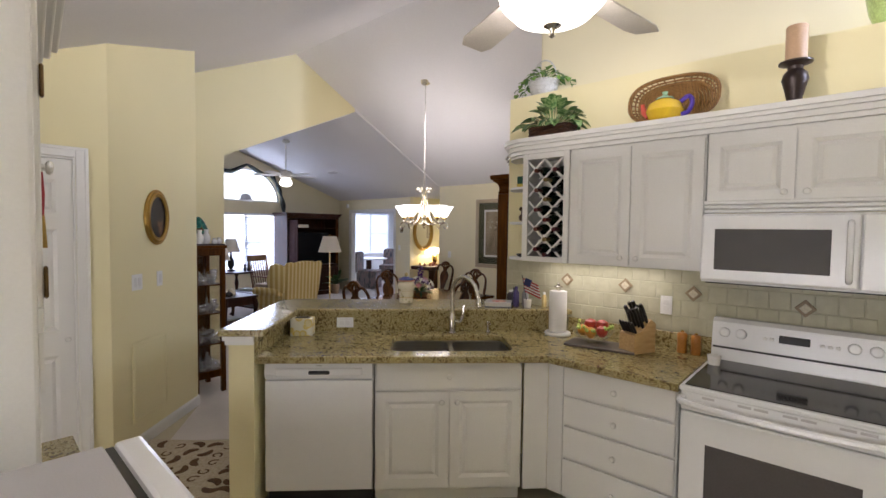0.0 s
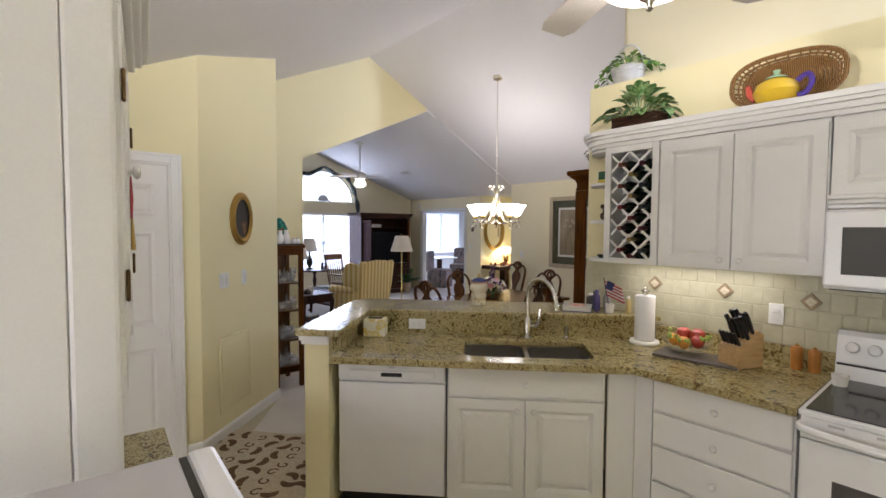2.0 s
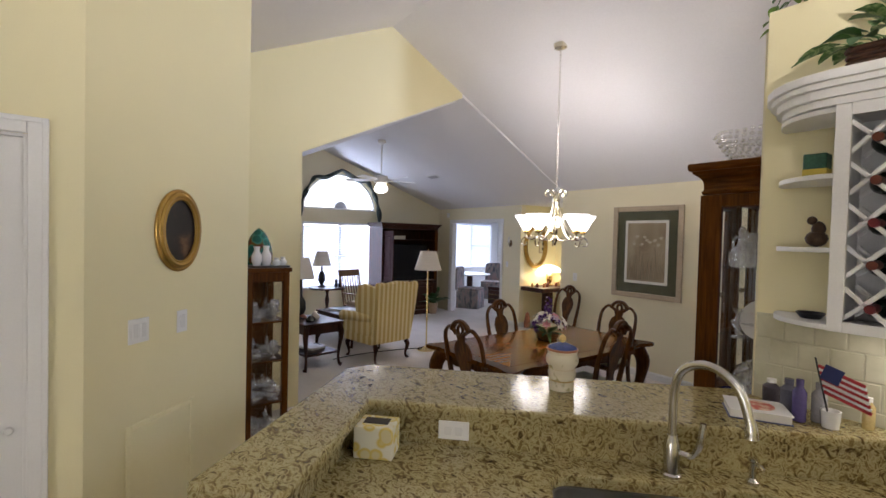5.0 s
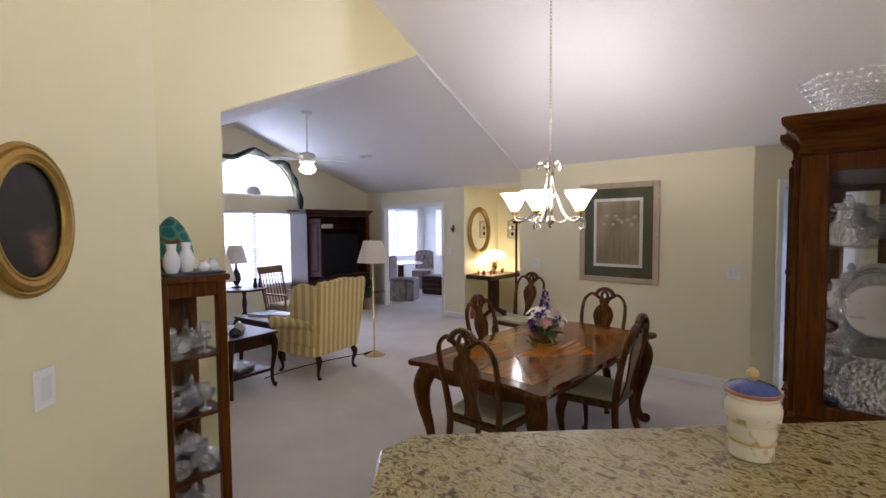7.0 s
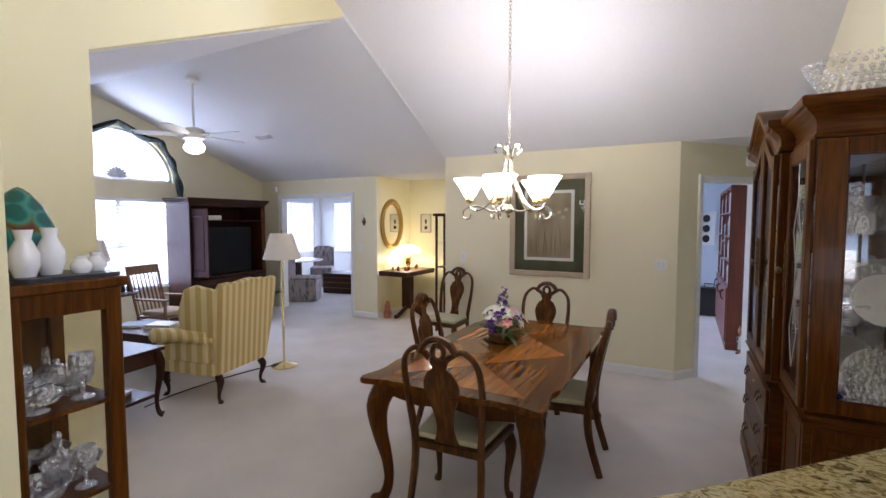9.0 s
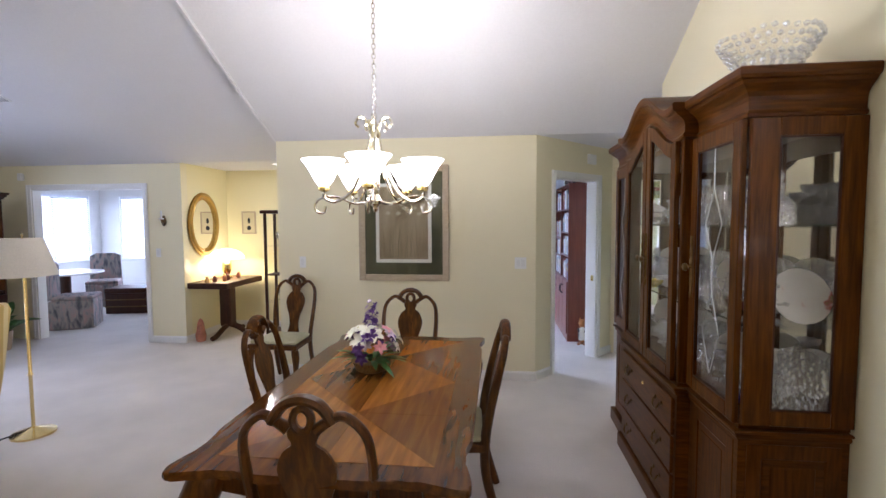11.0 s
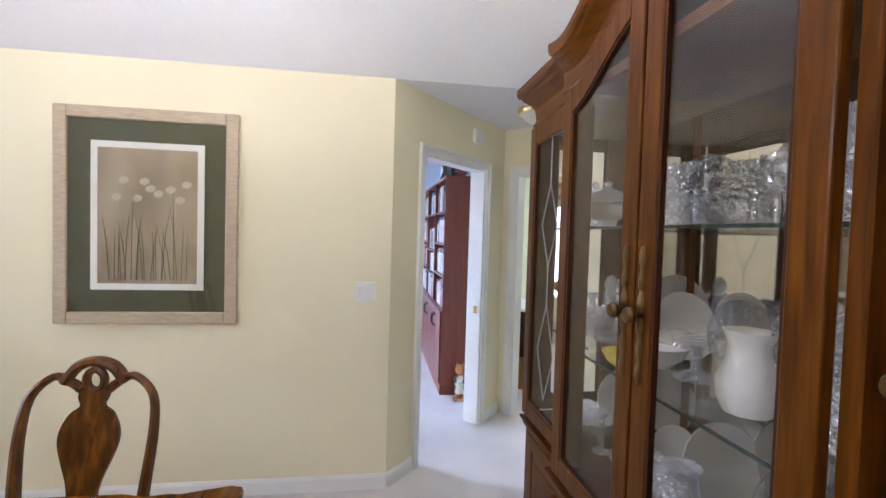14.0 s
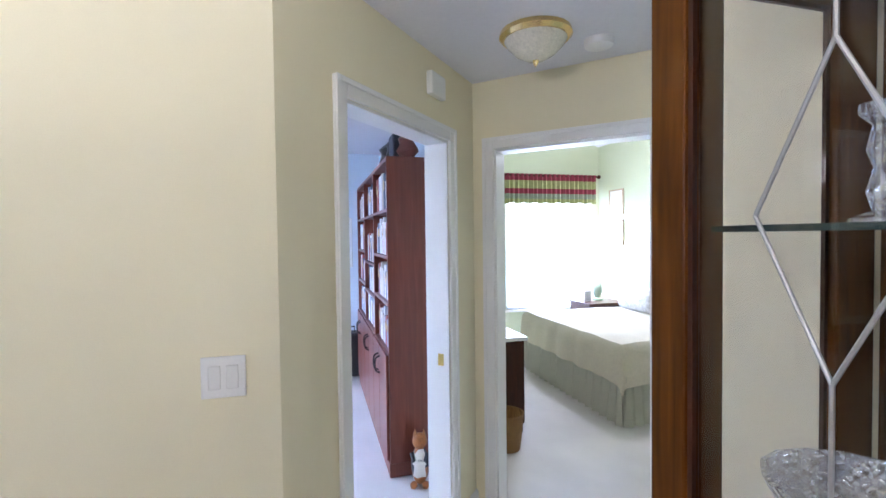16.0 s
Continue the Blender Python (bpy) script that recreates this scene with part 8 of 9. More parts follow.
def low_table(name, label, x, y, rz, w, d, h, lower=True):
    t = thing(name, label, "table", x, y, 0, rz)
    bm = BM(); box(bm, -w / 2, -d / 2, h - 0.03, w / 2, d / 2, h, 0.008, 2); part("tabletop", bm, M_DKWOOD, t, "polished dark top")
    for a in ((-w / 2 + 0.04, -d / 2 + 0.03, h - 0.14, w / 2 - 0.04, -d / 2 + 0.05, h - 0.03), (-w / 2 + 0.04, d / 2 - 0.05, h - 0.14, w / 2 - 0.04, d / 2 - 0.03, h - 0.03), (-w / 2 + 0.03, -d / 2 + 0.05, h - 0.14, -w / 2 + 0.05, d / 2 - 0.05, h - 0.03), (w / 2 - 0.05, -d / 2 + 0.05, h - 0.14, w / 2 - 0.03, d / 2 - 0.05, h - 0.03)):
        part("apron", bx(*a), M_DKWOOD, t)
    if lower:
        part("lower_shelf", bx(-w / 2 + 0.05, -d / 2 + 0.05, 0.17, w / 2 - 0.05, d / 2 - 0.05, 0.20, 0.004), M_DKWOOD, t)
    for sx in (-1, 1):
        for sy in (-1, 1):
            ob = part("leg", cabriole(sx * 0.7, sy * 0.7, h - 0.03, 0.034, 0.07), M_DKWOOD, t, "cabriole leg", smooth=True)
            ob.matrix_basis = pose(sx * (w / 2 - 0.055), sy * (d / 2 - 0.055), 0)
    return t


low_table("end_table", "dark wood end table with a lower shelf of magazines", -6.46, 3.70, 8, 0.66, 0.56, 0.59)
low_table("coffee_table", "dark wood coffee table holding stacked books", -7.50, 4.72, 8, 1.05, 0.62, 0.46)
mg = thing("magazine_stack", "stack of magazines on the table's lower shelf", "magazine", -6.42, 3.68, 0.201, 20)
for k in range(4):
    part("magazine", bx(-0.14, -0.11, 0.012 * k, 0.14, 0.11, 0.012 * k + 0.011, 0.001), mat("magazine cover", random.choice([(0.5, 0.48, 0.42), (0.12, 0.10, 0.09), (0.35, 0.2, 0.12)]), 0.4), mg)
for x, y, z, c, w in ((-7.35, 4.70, 0.461, (0.62, 0.56, 0.44), 0.30), (-7.36, 4.71, 0.491, (0.55, 0.5, 0.4), 0.27), (-7.75, 4.62, 0.461, (0.03, 0.03, 0.035), 0.30)):
    b = thing("book", "large book lying flat on the coffee table", "book", x, y, z, 25, group="coffee table books")
    part("pages", bx(-w / 2 + 0.006, -0.10, 0.003, w / 2, 0.10, 0.025), mat("cream pages", (0.66, 0.62, 0.52), 0.9), b)
    part("cover", bx(-w / 2, -0.108, 0.025, w / 2 + 0.006, 0.108, 0.029), mat("book cover", c, 0.4), b)
    part("back_cover", bx(-w / 2, -0.108, 0.0, w / 2 + 0.006, 0.108, 0.003), mat("book cover", c, 0.4), b)
for x, y, h, c in ((-6.30, 3.62, 0.07, (0.03, 0.025, 0.025)), (-6.42, 3.72, 0.10, (0.62, 0.56, 0.48)), (-6.55, 3.6, 0.06, (0.35, 0.12, 0.08))):
    d = thing("figurine", "small glazed ornament on the end table", "ornament", x, y, 0.591)
    bm = BM(); v = lathe(bm, [(0.05, 0), (0.06, h * 0.3), (0.045, h * 0.7), (0.02, h), (0, h)], 12); jitter(v, 0.012, 22); part("body", bm, mat("glazed ornament", c, 0.25), d, smooth=True)


def table_lamp(x, y, z, label, shade_m, h=0.62, body_m=None, dome=False):
    f = thing("table_lamp", label, "lamp", x, y, z)
    bm = BM(); lathe(bm, [(0.07, 0), (0.07, 0.02), (0.03, 0.04), (0.065, 0.12), (0.06, 0.22), (0.02, 0.30), (0.012, h - 0.22), (0.01, h - 0.10)], 18); part("body", bm, body_m or M_BLACK, f, smooth=True)
    bm = BM()
    lathe(bm, [(0.17, h - 0.27), (0.10, h), (0.098, h), (0.168, h - 0.27)] if not dome else [(0.24, h - 0.14), (0.215, h - 0.08), (0.13, h - 0.025), (0.02, h), (0.02, h - 0.003), (0.13, h - 0.03), (0.212, h - 0.085), (0.238, h - 0.14)], 26, close=False)
    part("shade", bm, shade_m, f, smooth=True)
    return f


table_lamp(-6.56, 3.58, 0.591, "dark urn table lamp with a tapered ivory shade", M_IVSHADE, 0.80)
pt2 = thing("tea_table", "round tilt-top pedestal table of dark wood", "table", -8.75, 4.85, 0)
bm = BM(); lathe(bm, [(0, 0.70), (0.33, 0.70), (0.34, 0.715), (0.33, 0.73), (0, 0.73)], 28); part("tabletop", bm, M_DKWOOD, pt2, smooth=True)
bm = BM(); lathe(bm, [(0.05, 0.22), (0.055, 0.30), (0.025, 0.36), (0.04, 0.50), (0.02, 0.60), (0.05, 0.70)], 16); part("pedestal", bm, M_DKWOOD, pt2, smooth=True)
for k in range(3):
    bm = BM(); tube(bm, spline([(0.03, 0, 0.28), (0.12, 0, 0.26), (0.22, 0, 0.10), (0.32, 0, 0.022)], 4), [0.03] * 6 + [0.022] * 7, 8); ob = part("foot", bm, M_DKWOOD, pt2, smooth=True); ob.matrix_basis = pose(0, 0, 0, 0, 0, 120 * k + 30)
table_lamp(-8.85, 4.78, 0.731, "slim table lamp with a pale shade by the window", M_IVSHADE, 0.66)
for y in (4.98, 5.06):
    d = thing("figurine", "small dark figurine on the pedestal table", "ornament", -8.65, y, 0.731)
    bm = BM(); lathe(bm, [(0.03, 0), (0.035, 0.05), (0.02, 0.09), (0.028, 0.13), (0, 0.16)], 12); part("body", bm, M_BLACK, d, smooth=True)

rk = thing("rocking_chair", "spindle-back wooden rocking chair with a pale cushion", "chair", -8.35, 5.35, 0, -75)
M_OAK = ramp_mat("brown oak", [(0.3, (0.14, 0.06, 0.022)), (0.7, (0.24, 0.12, 0.05))], "noise", 8, 6, 0.4, (6, 6, 1), 0.05)
for s in (-1, 1):
    bm = BM(); tube(bm, spline([(s * 0.22, 0.42, 0.06), (s * 0.22, 0.15, 0.022), (s * 0.22, -0.2, 0.022), (s * 0.22, -0.50, 0.09)], 5), 0.016, 6); part("rocker", bm, M_OAK, rk, smooth=True)
    bm = BM(); tube(bm, [(s * 0.22, -0.19, 0.035), (s * 0.22, -0.22, 0.42), (s * 0.23, -0.36, 1.02)], 0.018, 8); part("back_post", bm, M_OAK, rk, smooth=True)
    bm = BM(); tube(bm, [(s * 0.22, 0.20, 0.03), (s * 0.23, 0.20, 0.62)], 0.018, 8); part("front_post", bm, M_OAK, rk, smooth=True)
    bm = BM(); box(bm, s * 0.24 - 0.03, -0.24, 0.62, s * 0.24 + 0.03, 0.25, 0.645, 0.01, 2); part("armrest", bm, M_OAK, rk)
part("seat", bx(-0.24, -0.22, 0.39, 0.24, 0.23, 0.42, 0.01, 2), M_OAK, rk)
part("cushion", bx(-0.21, -0.18, 0.421, 0.21, 0.21, 0.48, 0.02, 3), mat("tan cushion", (0.42, 0.32, 0.24), 0.9), rk, "tan seat cushion", smooth=True)
ob = part("crest_rail", bx(-0.25, -0.012, -0.06, 0.25, 0.012, 0.06, 0.012, 2), M_OAK, rk); ob.matrix_basis = pose(0, -0.355, 0.99, 13)
for k in range(7):
    x = -0.18 + 0.06 * k
    bm = BM(); tube(bm, [(x, -0.215, 0.42), (x, -0.28, 0.68), (x, -0.345, 0.96)], [0.008, 0.011, 0.007], 6); part("spindle", bm, M_OAK, rk, smooth=True)

arm = thing("armoire", "tall dark television armoire with one door folded open", "armoire", -9.58, 6.85, 0, 90)
AW, AD, AH = 1.42, 0.58, 1.90
# local x along the wall, y toward the room is negative
arm.matrix_basis = pose(-9.585, 6.84, 0, 0, 0, 90)
for nm, a in (("side_panel", (-AW / 2, -AD, 0.004, -AW / 2 + 0.03, 0, AH)), ("side_panel", (AW / 2 - 0.03, -AD, 0.004, AW / 2, 0, AH)), ("back_panel", (-AW / 2 + 0.03, -0.02, 0.004, AW / 2 - 0.03, 0, AH)), ("shelf", (-AW / 2 + 0.03, -AD + 0.01, 0.72, AW / 2 - 0.03, -0.02, 0.75)), ("shelf", (-AW / 2 + 0.03, -AD + 0.03, 1.62, AW / 2 - 0.03, -0.02, 1.64)), ("top_board", (-AW / 2 + 0.03, -AD, AH - 0.04, AW / 2 - 0.03, -0.02, AH)), ("base_board", (-AW / 2 + 0.03, -AD, 0.004, AW / 2 - 0.03, -0.02, 0.10))):
    part(nm, bx(*a, bevel=0.004), M_DKWOOD, arm)
bm = BM()
for k in range(3):
    box(bm, -AW / 2 - 0.02 - 0.018 * k, -AD - 0.02 - 0.018 * k, AH + 0.028 * k, AW / 2 + 0.02 + 0.018 * k, 0, AH + 0.028 * (k + 1), 0.006)
part("cornice", bm, M_DKWOOD, arm, "stepped cornice")
for s in (-1, 1):
    bm = BM(); panel_door(bm, min(s * 0.01, s * (AW / 2 - 0.03)), 0.12, max(s * 0.01, s * (AW / 2 - 0.03)), 0.70, -AD - 0.006, 0.022, [(min(s * 0.07, s * (AW / 2 - 0.09)), 0.18, max(s * 0.07, s * (AW / 2 - 0.09)), 0.64)]); d = part("lower_door", bm, M_DKWOOD, arm); knob(d, s * 0.05, -AD - 0.006, 0.45, M_ABRASS)
bm = BM(); panel_door(bm, 0, 0.78, 0.56, AH - 0.09, 0, 0.022, [(0.07, 0.86, 0.49, 1.73)]); ob = part("open_door", bm, mat("satin dark wood", (0.06, 0.03, 0.03), 0.7, vary=0.3, spec=0.08), arm, "pocket door slid half into the armoire"); ob.matrix_basis = pose(-AW / 2 + 0.045, -AD + 0.20, 0, 0, 0, -90)
part("open_door_stile", bx(AW / 2 - 0.10, -AD - 0.02, 0.76, AW / 2 - 0.03, -AD, AH - 0.04, 0.004), M_WOOD, arm)
tv = thing("television", "black television standing inside the armoire", "television", -9.33, 6.80, 0.752, 90)
part("case", bx(-0.52, -0.24, 0.0, 0.52, 0.15, 0.78, 0.02, 2), mat("matt black case", (0.008, 0.008, 0.009), 0.6, spec=0.15), tv)
part("screen", bx(-0.47, -0.245, 0.09, 0.47, -0.2405, 0.73), mat("dull black screen", (0.006, 0.006, 0.008), 0.4, spec=0.12), tv, "dark blank screen")
vr = thing("video_recorder", "silver video recorder on the armoire's top shelf", "video player", -9.25, 6.55, 1.641, 90)
part("case", bx(-0.20, -0.15, 0, 0.20, 0.12, 0.075, 0.004), M_GREYTOP, vr)
part("front_panel", bx(-0.19, -0.154, 0.01, 0.19, -0.1505, 0.065), M_STEEL, vr)
bm = BM(); lathe(bm, [(0.09, 0), (0.11, 0.12), (0.12, 0.24), (0.10, 0.24), (0.08, 0.05)], 18)
plant("potted_plant", "leafy floor plant in a tan pot beside the doorway", -9.02, 7.45, 0.0, bm, mat("tan clay pot", (0.40, 0.28, 0.18), 0.7), 26, 0.30, 31, (M_LEAF,), 0.22, (0.10, 0.10), 0.14, (35, 88))

lf = ceiling_fan("white living room ceiling fan with a lit glass lamp", -7.60, 5.30, 3.415 - 0.375 * 0.24, 2.52, 5, M_TRIM, 0.62, 10)
bm = BM(); lathe(bm, [(0.07, 0.07), (0.10, 0.03), (0.12, -0.02), (0.10, -0.06), (0.05, -0.085), (0, -0.09)], 20, close=False); part("glass_bowl", bm, M_SHADE, lf, "lit glass bowl", smooth=True)
sv = thing("ceiling_vent", "white slatted vent in the sloping ceiling", "vent", -7.9, 6.6, 2.84)
sv.matrix_basis = pose(-7.9, 6.6, 3.415 - 0.3554 * 1.54 - 0.004, -19.6)
part("vent_frame", bx(-0.16, -0.06, -0.008, 0.16, 0.06, 0.0, 0.003), M_TRIM, sv)
for k in range(4):
    part("slat", bx(-0.14, -0.045 + 0.024 * k, -0.014, 0.14, -0.030 + 0.024 * k, -0.009), M_GREYTOP, sv)
ms = thing("motion_sensor", "small white alarm sensor high on the wall", "sensor", -9.2, 7.98, 2.22)
part("case", bx(-0.03, -0.035, -0.05, 0.03, 0.018, 0.05, 0.01, 2), M_TRIM, ms)
sc = thing("wall_sconce", "antique brass candle sconce on the wall stub", "sconce", -7.15, 7.998, 1.62)
bm = BM(); blob(bm, 0, -0.012, 0, 0.035, 0.012, 0.07, 2); part("back_plate", bm, M_ABRASS, sc, smooth=True)
bm = BM(); tube(bm, spline([(0, -0.02, -0.03), (0.05, -0.09, -0.06), (0.05, -0.12, 0.0), (0.05, -0.12, 0.03)], 4), 0.008, 6); part("arm", bm, M_ABRASS, sc, smooth=True)
bm = BM(); lathe(bm, [(0.03, 0.02), (0.035, 0.03), (0.012, 0.035), (0.012, 0.13), (0, 0.13)], 10, 0.05, -0.12); part("candle", bm, M_PORCELAIN, sc, smooth=True)
plate(-7.25, 7.998, 1.2, 0, "switch", 1)

# nook with mirror, console, lamp, etagere
mr = thing("oval_mirror", "oval wall mirror in a gilded beaded frame", "mirror", -6.898, 8.42, 1.57, 90)
bm = BM(); tube(bm, oval(0.29, 0.39, 48, -0.02, 0, 2.0), 0.038, 10, loop=True, flat=0.7); tube(bm, oval(0.325, 0.425, 48, -0.02, 0, 2.0), 0.016, 8, loop=True); tube(bm, oval(0.25, 0.35, 48, -0.02, 0, 2.0), 0.010, 6, loop=True); part("frame", bm, M_GOLD, mr, smooth=True)
bm = BM(); prism(bm, [(p[0], p[2]) for p in oval(0.265, 0.365, 48, 0, 0, 2.0)], "y", -0.012, -0.004); part("mirror_glass", bm, M_MIRROR, mr)
cs = thing("console_table", "red-brown pedestal console table with splayed feet", "table", -6.67, 8.46, 0, 90)
part("tabletop", bx(-0.46, -0.36, 0.72, 0.46, 0.20, 0.80, 0.012, 2), M_DKWOOD, cs)
part("column", bx(-0.08, -0.16, 0.14, 0.08, 0.0, 0.72, 0.02, 2), M_DKWOOD, cs)
for a in (-1, 1):
    bm = BM(); tube(bm, spline([(0, -0.08, 0.16), (a * 0.15, -0.08 + a * 0.02, 0.13), (a * 0.30, -0.08, 0.05), (a * 0.38, -0.08, 0.04)], 4), 0.035, 8); part("foot", bm, M_DKWOOD, cs, smooth=True)
bm = BM(); tube(bm, spline([(0, -0.08, 0.16), (0, -0.22, 0.12), (0, -0.36, 0.04)], 4), 0.035, 8); part("foot", bm, M_DKWOOD, cs, smooth=True)
tl = table_lamp(-6.66, 8.58, 0.801, "brass table lamp with a lit domed glass shade", glow("lit opal dome glass", (1.0, 0.88, 0.62), 4.0), 0.42, M_BRASS, True)
rnd = random.Random(3)
for k in range(9):
    d = thing("figurine", "tiny painted figure on the console table", "ornament", -6.62 + rnd.uniform(-0.08, 0.25), 8.06 + 0.095 * k, 0.801, group="figures on the console")
    c = rnd.choice([(0.45, 0.14, 0.05), (0.55, 0.32, 0.12), (0.62, 0.52, 0.4), (0.2, 0.05, 0.03)])
    bm = BM(); lathe(bm, [(0.025, 0), (0.03, 0.03), (0.018, 0.055), (0.02, 0.07), (0, 0.085)], 10); part("body", bm, mat("painted figure", c, 0.4), d, smooth=True)
ga = thing("garden_figure", "small painted ornament standing on the floor", "ornament", -6.78, 8.12, 0)
bm = BM(); lathe(bm, [(0.06, 0), (0.07, 0.08), (0.05, 0.16), (0.045, 0.22), (0.03, 0.28), (0, 0.31)], 14); part("body", bm, mat("red and cream paint", (0.40, 0.14, 0.08), 0.5, vary=0.7, scale=14), ga, smooth=True)
et = thing("etagere", "tall slim black wooden etagere with glass shelves", "shelf", -5.44, 7.80, 0, 0)
for x in (-0.17, 0.14):
    for y in (-0.14, 0.11):
        part("post", bx(x, y, 0.004, x + 0.03, y + 0.03, 1.70, 0.004), M_DKWOOD, et)
for z in (0.25, 0.62, 0.95, 1.30):
    part("shelf", bx(-0.165, -0.135, z, 0.165, 0.135, z + 0.014, 0.002), M_DKWOOD if z in (0.25, 0.95) else M_SHELFG, et)
part("cornice", bx(-0.20, -0.17, 1.70, 0.20, 0.17, 1.74, 0.012, 2), M_DKWOOD, et)
for x, z in ((-0.05, 0.632), (0.05, 0.964), (-0.04, 1.314), (0.06, 0.265)):
    glassware("goblet", -5.44 + x, 7.80, z, 0.09, M_PRESS, 0, 0, "pale glass goblet on the etagere", "glass on the etagere")
sp = thing("small_picture", "small pale framed silhouette picture", "picture", -6.55, 9.028, 1.42)
for nm, a in (("frame_side", (-0.11, -0.02, 0, -0.092, 0, 0.34)), ("frame_side", (0.092, -0.02, 0, 0.11, 0, 0.34)), ("frame_rail", (-0.092, -0.02, 0, 0.092, 0, 0.018)), ("frame_rail", (-0.092, -0.02, 0.322, 0.092, 0, 0.34))):
    part(nm, bx(*a), M_PFR, sp)
part("paper", bx(-0.092, -0.008, 0.018, 0.092, -0.002, 0.322), mat("yellowed paper", (0.66, 0.58, 0.36), 0.8), sp)
bm = BM(); blob(bm, 0, -0.0095, 0.20, 0.022, 0.001, 0.045, 2); blob(bm, 0, -0.0095, 0.09, 0.034, 0.001, 0.035, 2); part("motif", bm, M_BLACK, sp)
wn = thing("wall_picture", "pale framed picture above the etagere", "picture", -5.55, 9.028, 1.55)
part("frame", bx(-0.16, -0.025, 0, 0.16, 0, 0.45, 0.006), M_PFR, wn)
part("print", bx(-0.12, -0.03, 0.04, 0.12, -0.0255, 0.41), M_PORCELAIN, wn)
rl = thing("recessed_light", "round recessed ceiling light, lit", "ceiling light", -5.75, 8.35, 2.374)
bm = BM(); lathe(bm, [(0.06, 0.0), (0.085, 0.0), (0.085, -0.006), (0.06, -0.004)], 20, close=False); part("trim_ring", bm, M_TRIM, rl, smooth=True)
bm = BM(); lathe(bm, [(0, -0.001), (0.06, -0.001), (0.058, -0.003), (0, -0.003)], 20); part("lens", bm, M_SHADE, rl)

# ---- sunroom ----
M_PLAID = ramp_mat("grey and rose plaid cloth", [(0.35, (0.10, 0.10, 0.12)), (0.5, (0.30, 0.27, 0.26)), (0.65, (0.40, 0.26, 0.24)), (0.8, (0.48, 0.46, 0.44))], "noise", 7, 3, 0.9, (2.2, 2.2, 0.8), 0.1, 0, 0.5)


def skirted_chair(x, y, rz, label):
    c = thing("skirted_chair", label, "chair", x, y, 0, rz, "skirted sunroom chairs")
    bm = BM(); prism(bm, [(-0.27, -0.27), (0.27, -0.27), (0.25, 0.27), (-0.25, 0.27)], "z", 0.01, 0.44, 0.01); part("skirt", bm, M_PLAID, c)
    part("seat", bx(-0.26, -0.25, 0.441, 0.26, 0.27, 0.50, 0.025, 3), M_PLAID, c, smooth=True)
    bm = BM(); prism(bm, [(-0.26, 0.44), (0.26, 0.44), (0.25, 0.95), (0.15, 1.0), (-0.15, 1.0), (-0.25, 0.95)], "y", -0.34, -0.26, 0.025); part("backrest", bm, M_PLAID, c, smooth=True)
    return c


skirted_chair(-9.25, 8.75, -60, "plaid skirted chair near the sunroom doorway")
skirted_chair(-10.35, 10.45, 215, "plaid skirted chair beyond the round table")
rt = thing("round_table", "round sunroom table with a pale top on a dark pedestal", "table", -10.25, 9.55, 0)
bm = BM(); lathe(bm, [(0, 0.72), (0.55, 0.72), (0.56, 0.735), (0.55, 0.75), (0, 0.75)], 30); part("tabletop", bm, M_PORCELAIN, rt, smooth=True)
bm = BM(); lathe(bm, [(0.30, 0), (0.30, 0.05), (0.08, 0.10), (0.08, 0.72)], 16); part("pedestal", bm, M_DKWOOD, rt, smooth=True)
ot = thing("storage_trunk", "dark brown studded leather trunk on the carpet", "trunk", -9.25, 10.0, 0, 12)
part("trunk_body", bx(-0.42, -0.27, 0.004, 0.42, 0.27, 0.36, 0.012, 2), M_DKWOOD, ot)
part("trunk_lid", bx(-0.43, -0.28, 0.361, 0.43, 0.28, 0.45, 0.02, 2), M_DKWOOD, ot)
for z in (0.12, 0.24):
    part("strap", bx(-0.425, -0.275, z, 0.425, -0.2705, z + 0.02), M_ABRASS, ot)
so = thing("daybed", "white cushioned daybed beyond the trunk", "daybed", -7.9, 11.5, 0)
part("base", bx(-0.8, -0.4, 0.004, 0.8, 0.4, 0.30, 0.02), M_DKWOOD, so)
part("mattress", bx(-0.8, -0.42, 0.301, 0.8, 0.4, 0.50, 0.06, 3), mat("white quilt", (0.78, 0.78, 0.78), 0.9), so, smooth=True)
part("bolster", bx(-0.8, 0.2, 0.501, 0.8, 0.4, 0.72, 0.08, 3), mat("white quilt", (0.78, 0.78, 0.78), 0.9), so, smooth=True)
st = thing("side_table", "red-brown side table in the sunroom", "table", -9.0, 11.6, 0)
part("tabletop", bx(-0.35, -0.25, 0.66, 0.35, 0.25, 0.70, 0.008), M_REDWOOD, st)
for x in (-0.31, 0.27):
    for y in (-0.21, 0.17):
        part("leg", bx(x, y, 0.004, x + 0.04, y + 0.04, 0.66), M_REDWOOD, st)

# ---- study ----
bc = thing("bookcase", "tall red-brown bookcase with closed doors below, full of books", "bookcase", -1.89, 8.53, 0, -90)
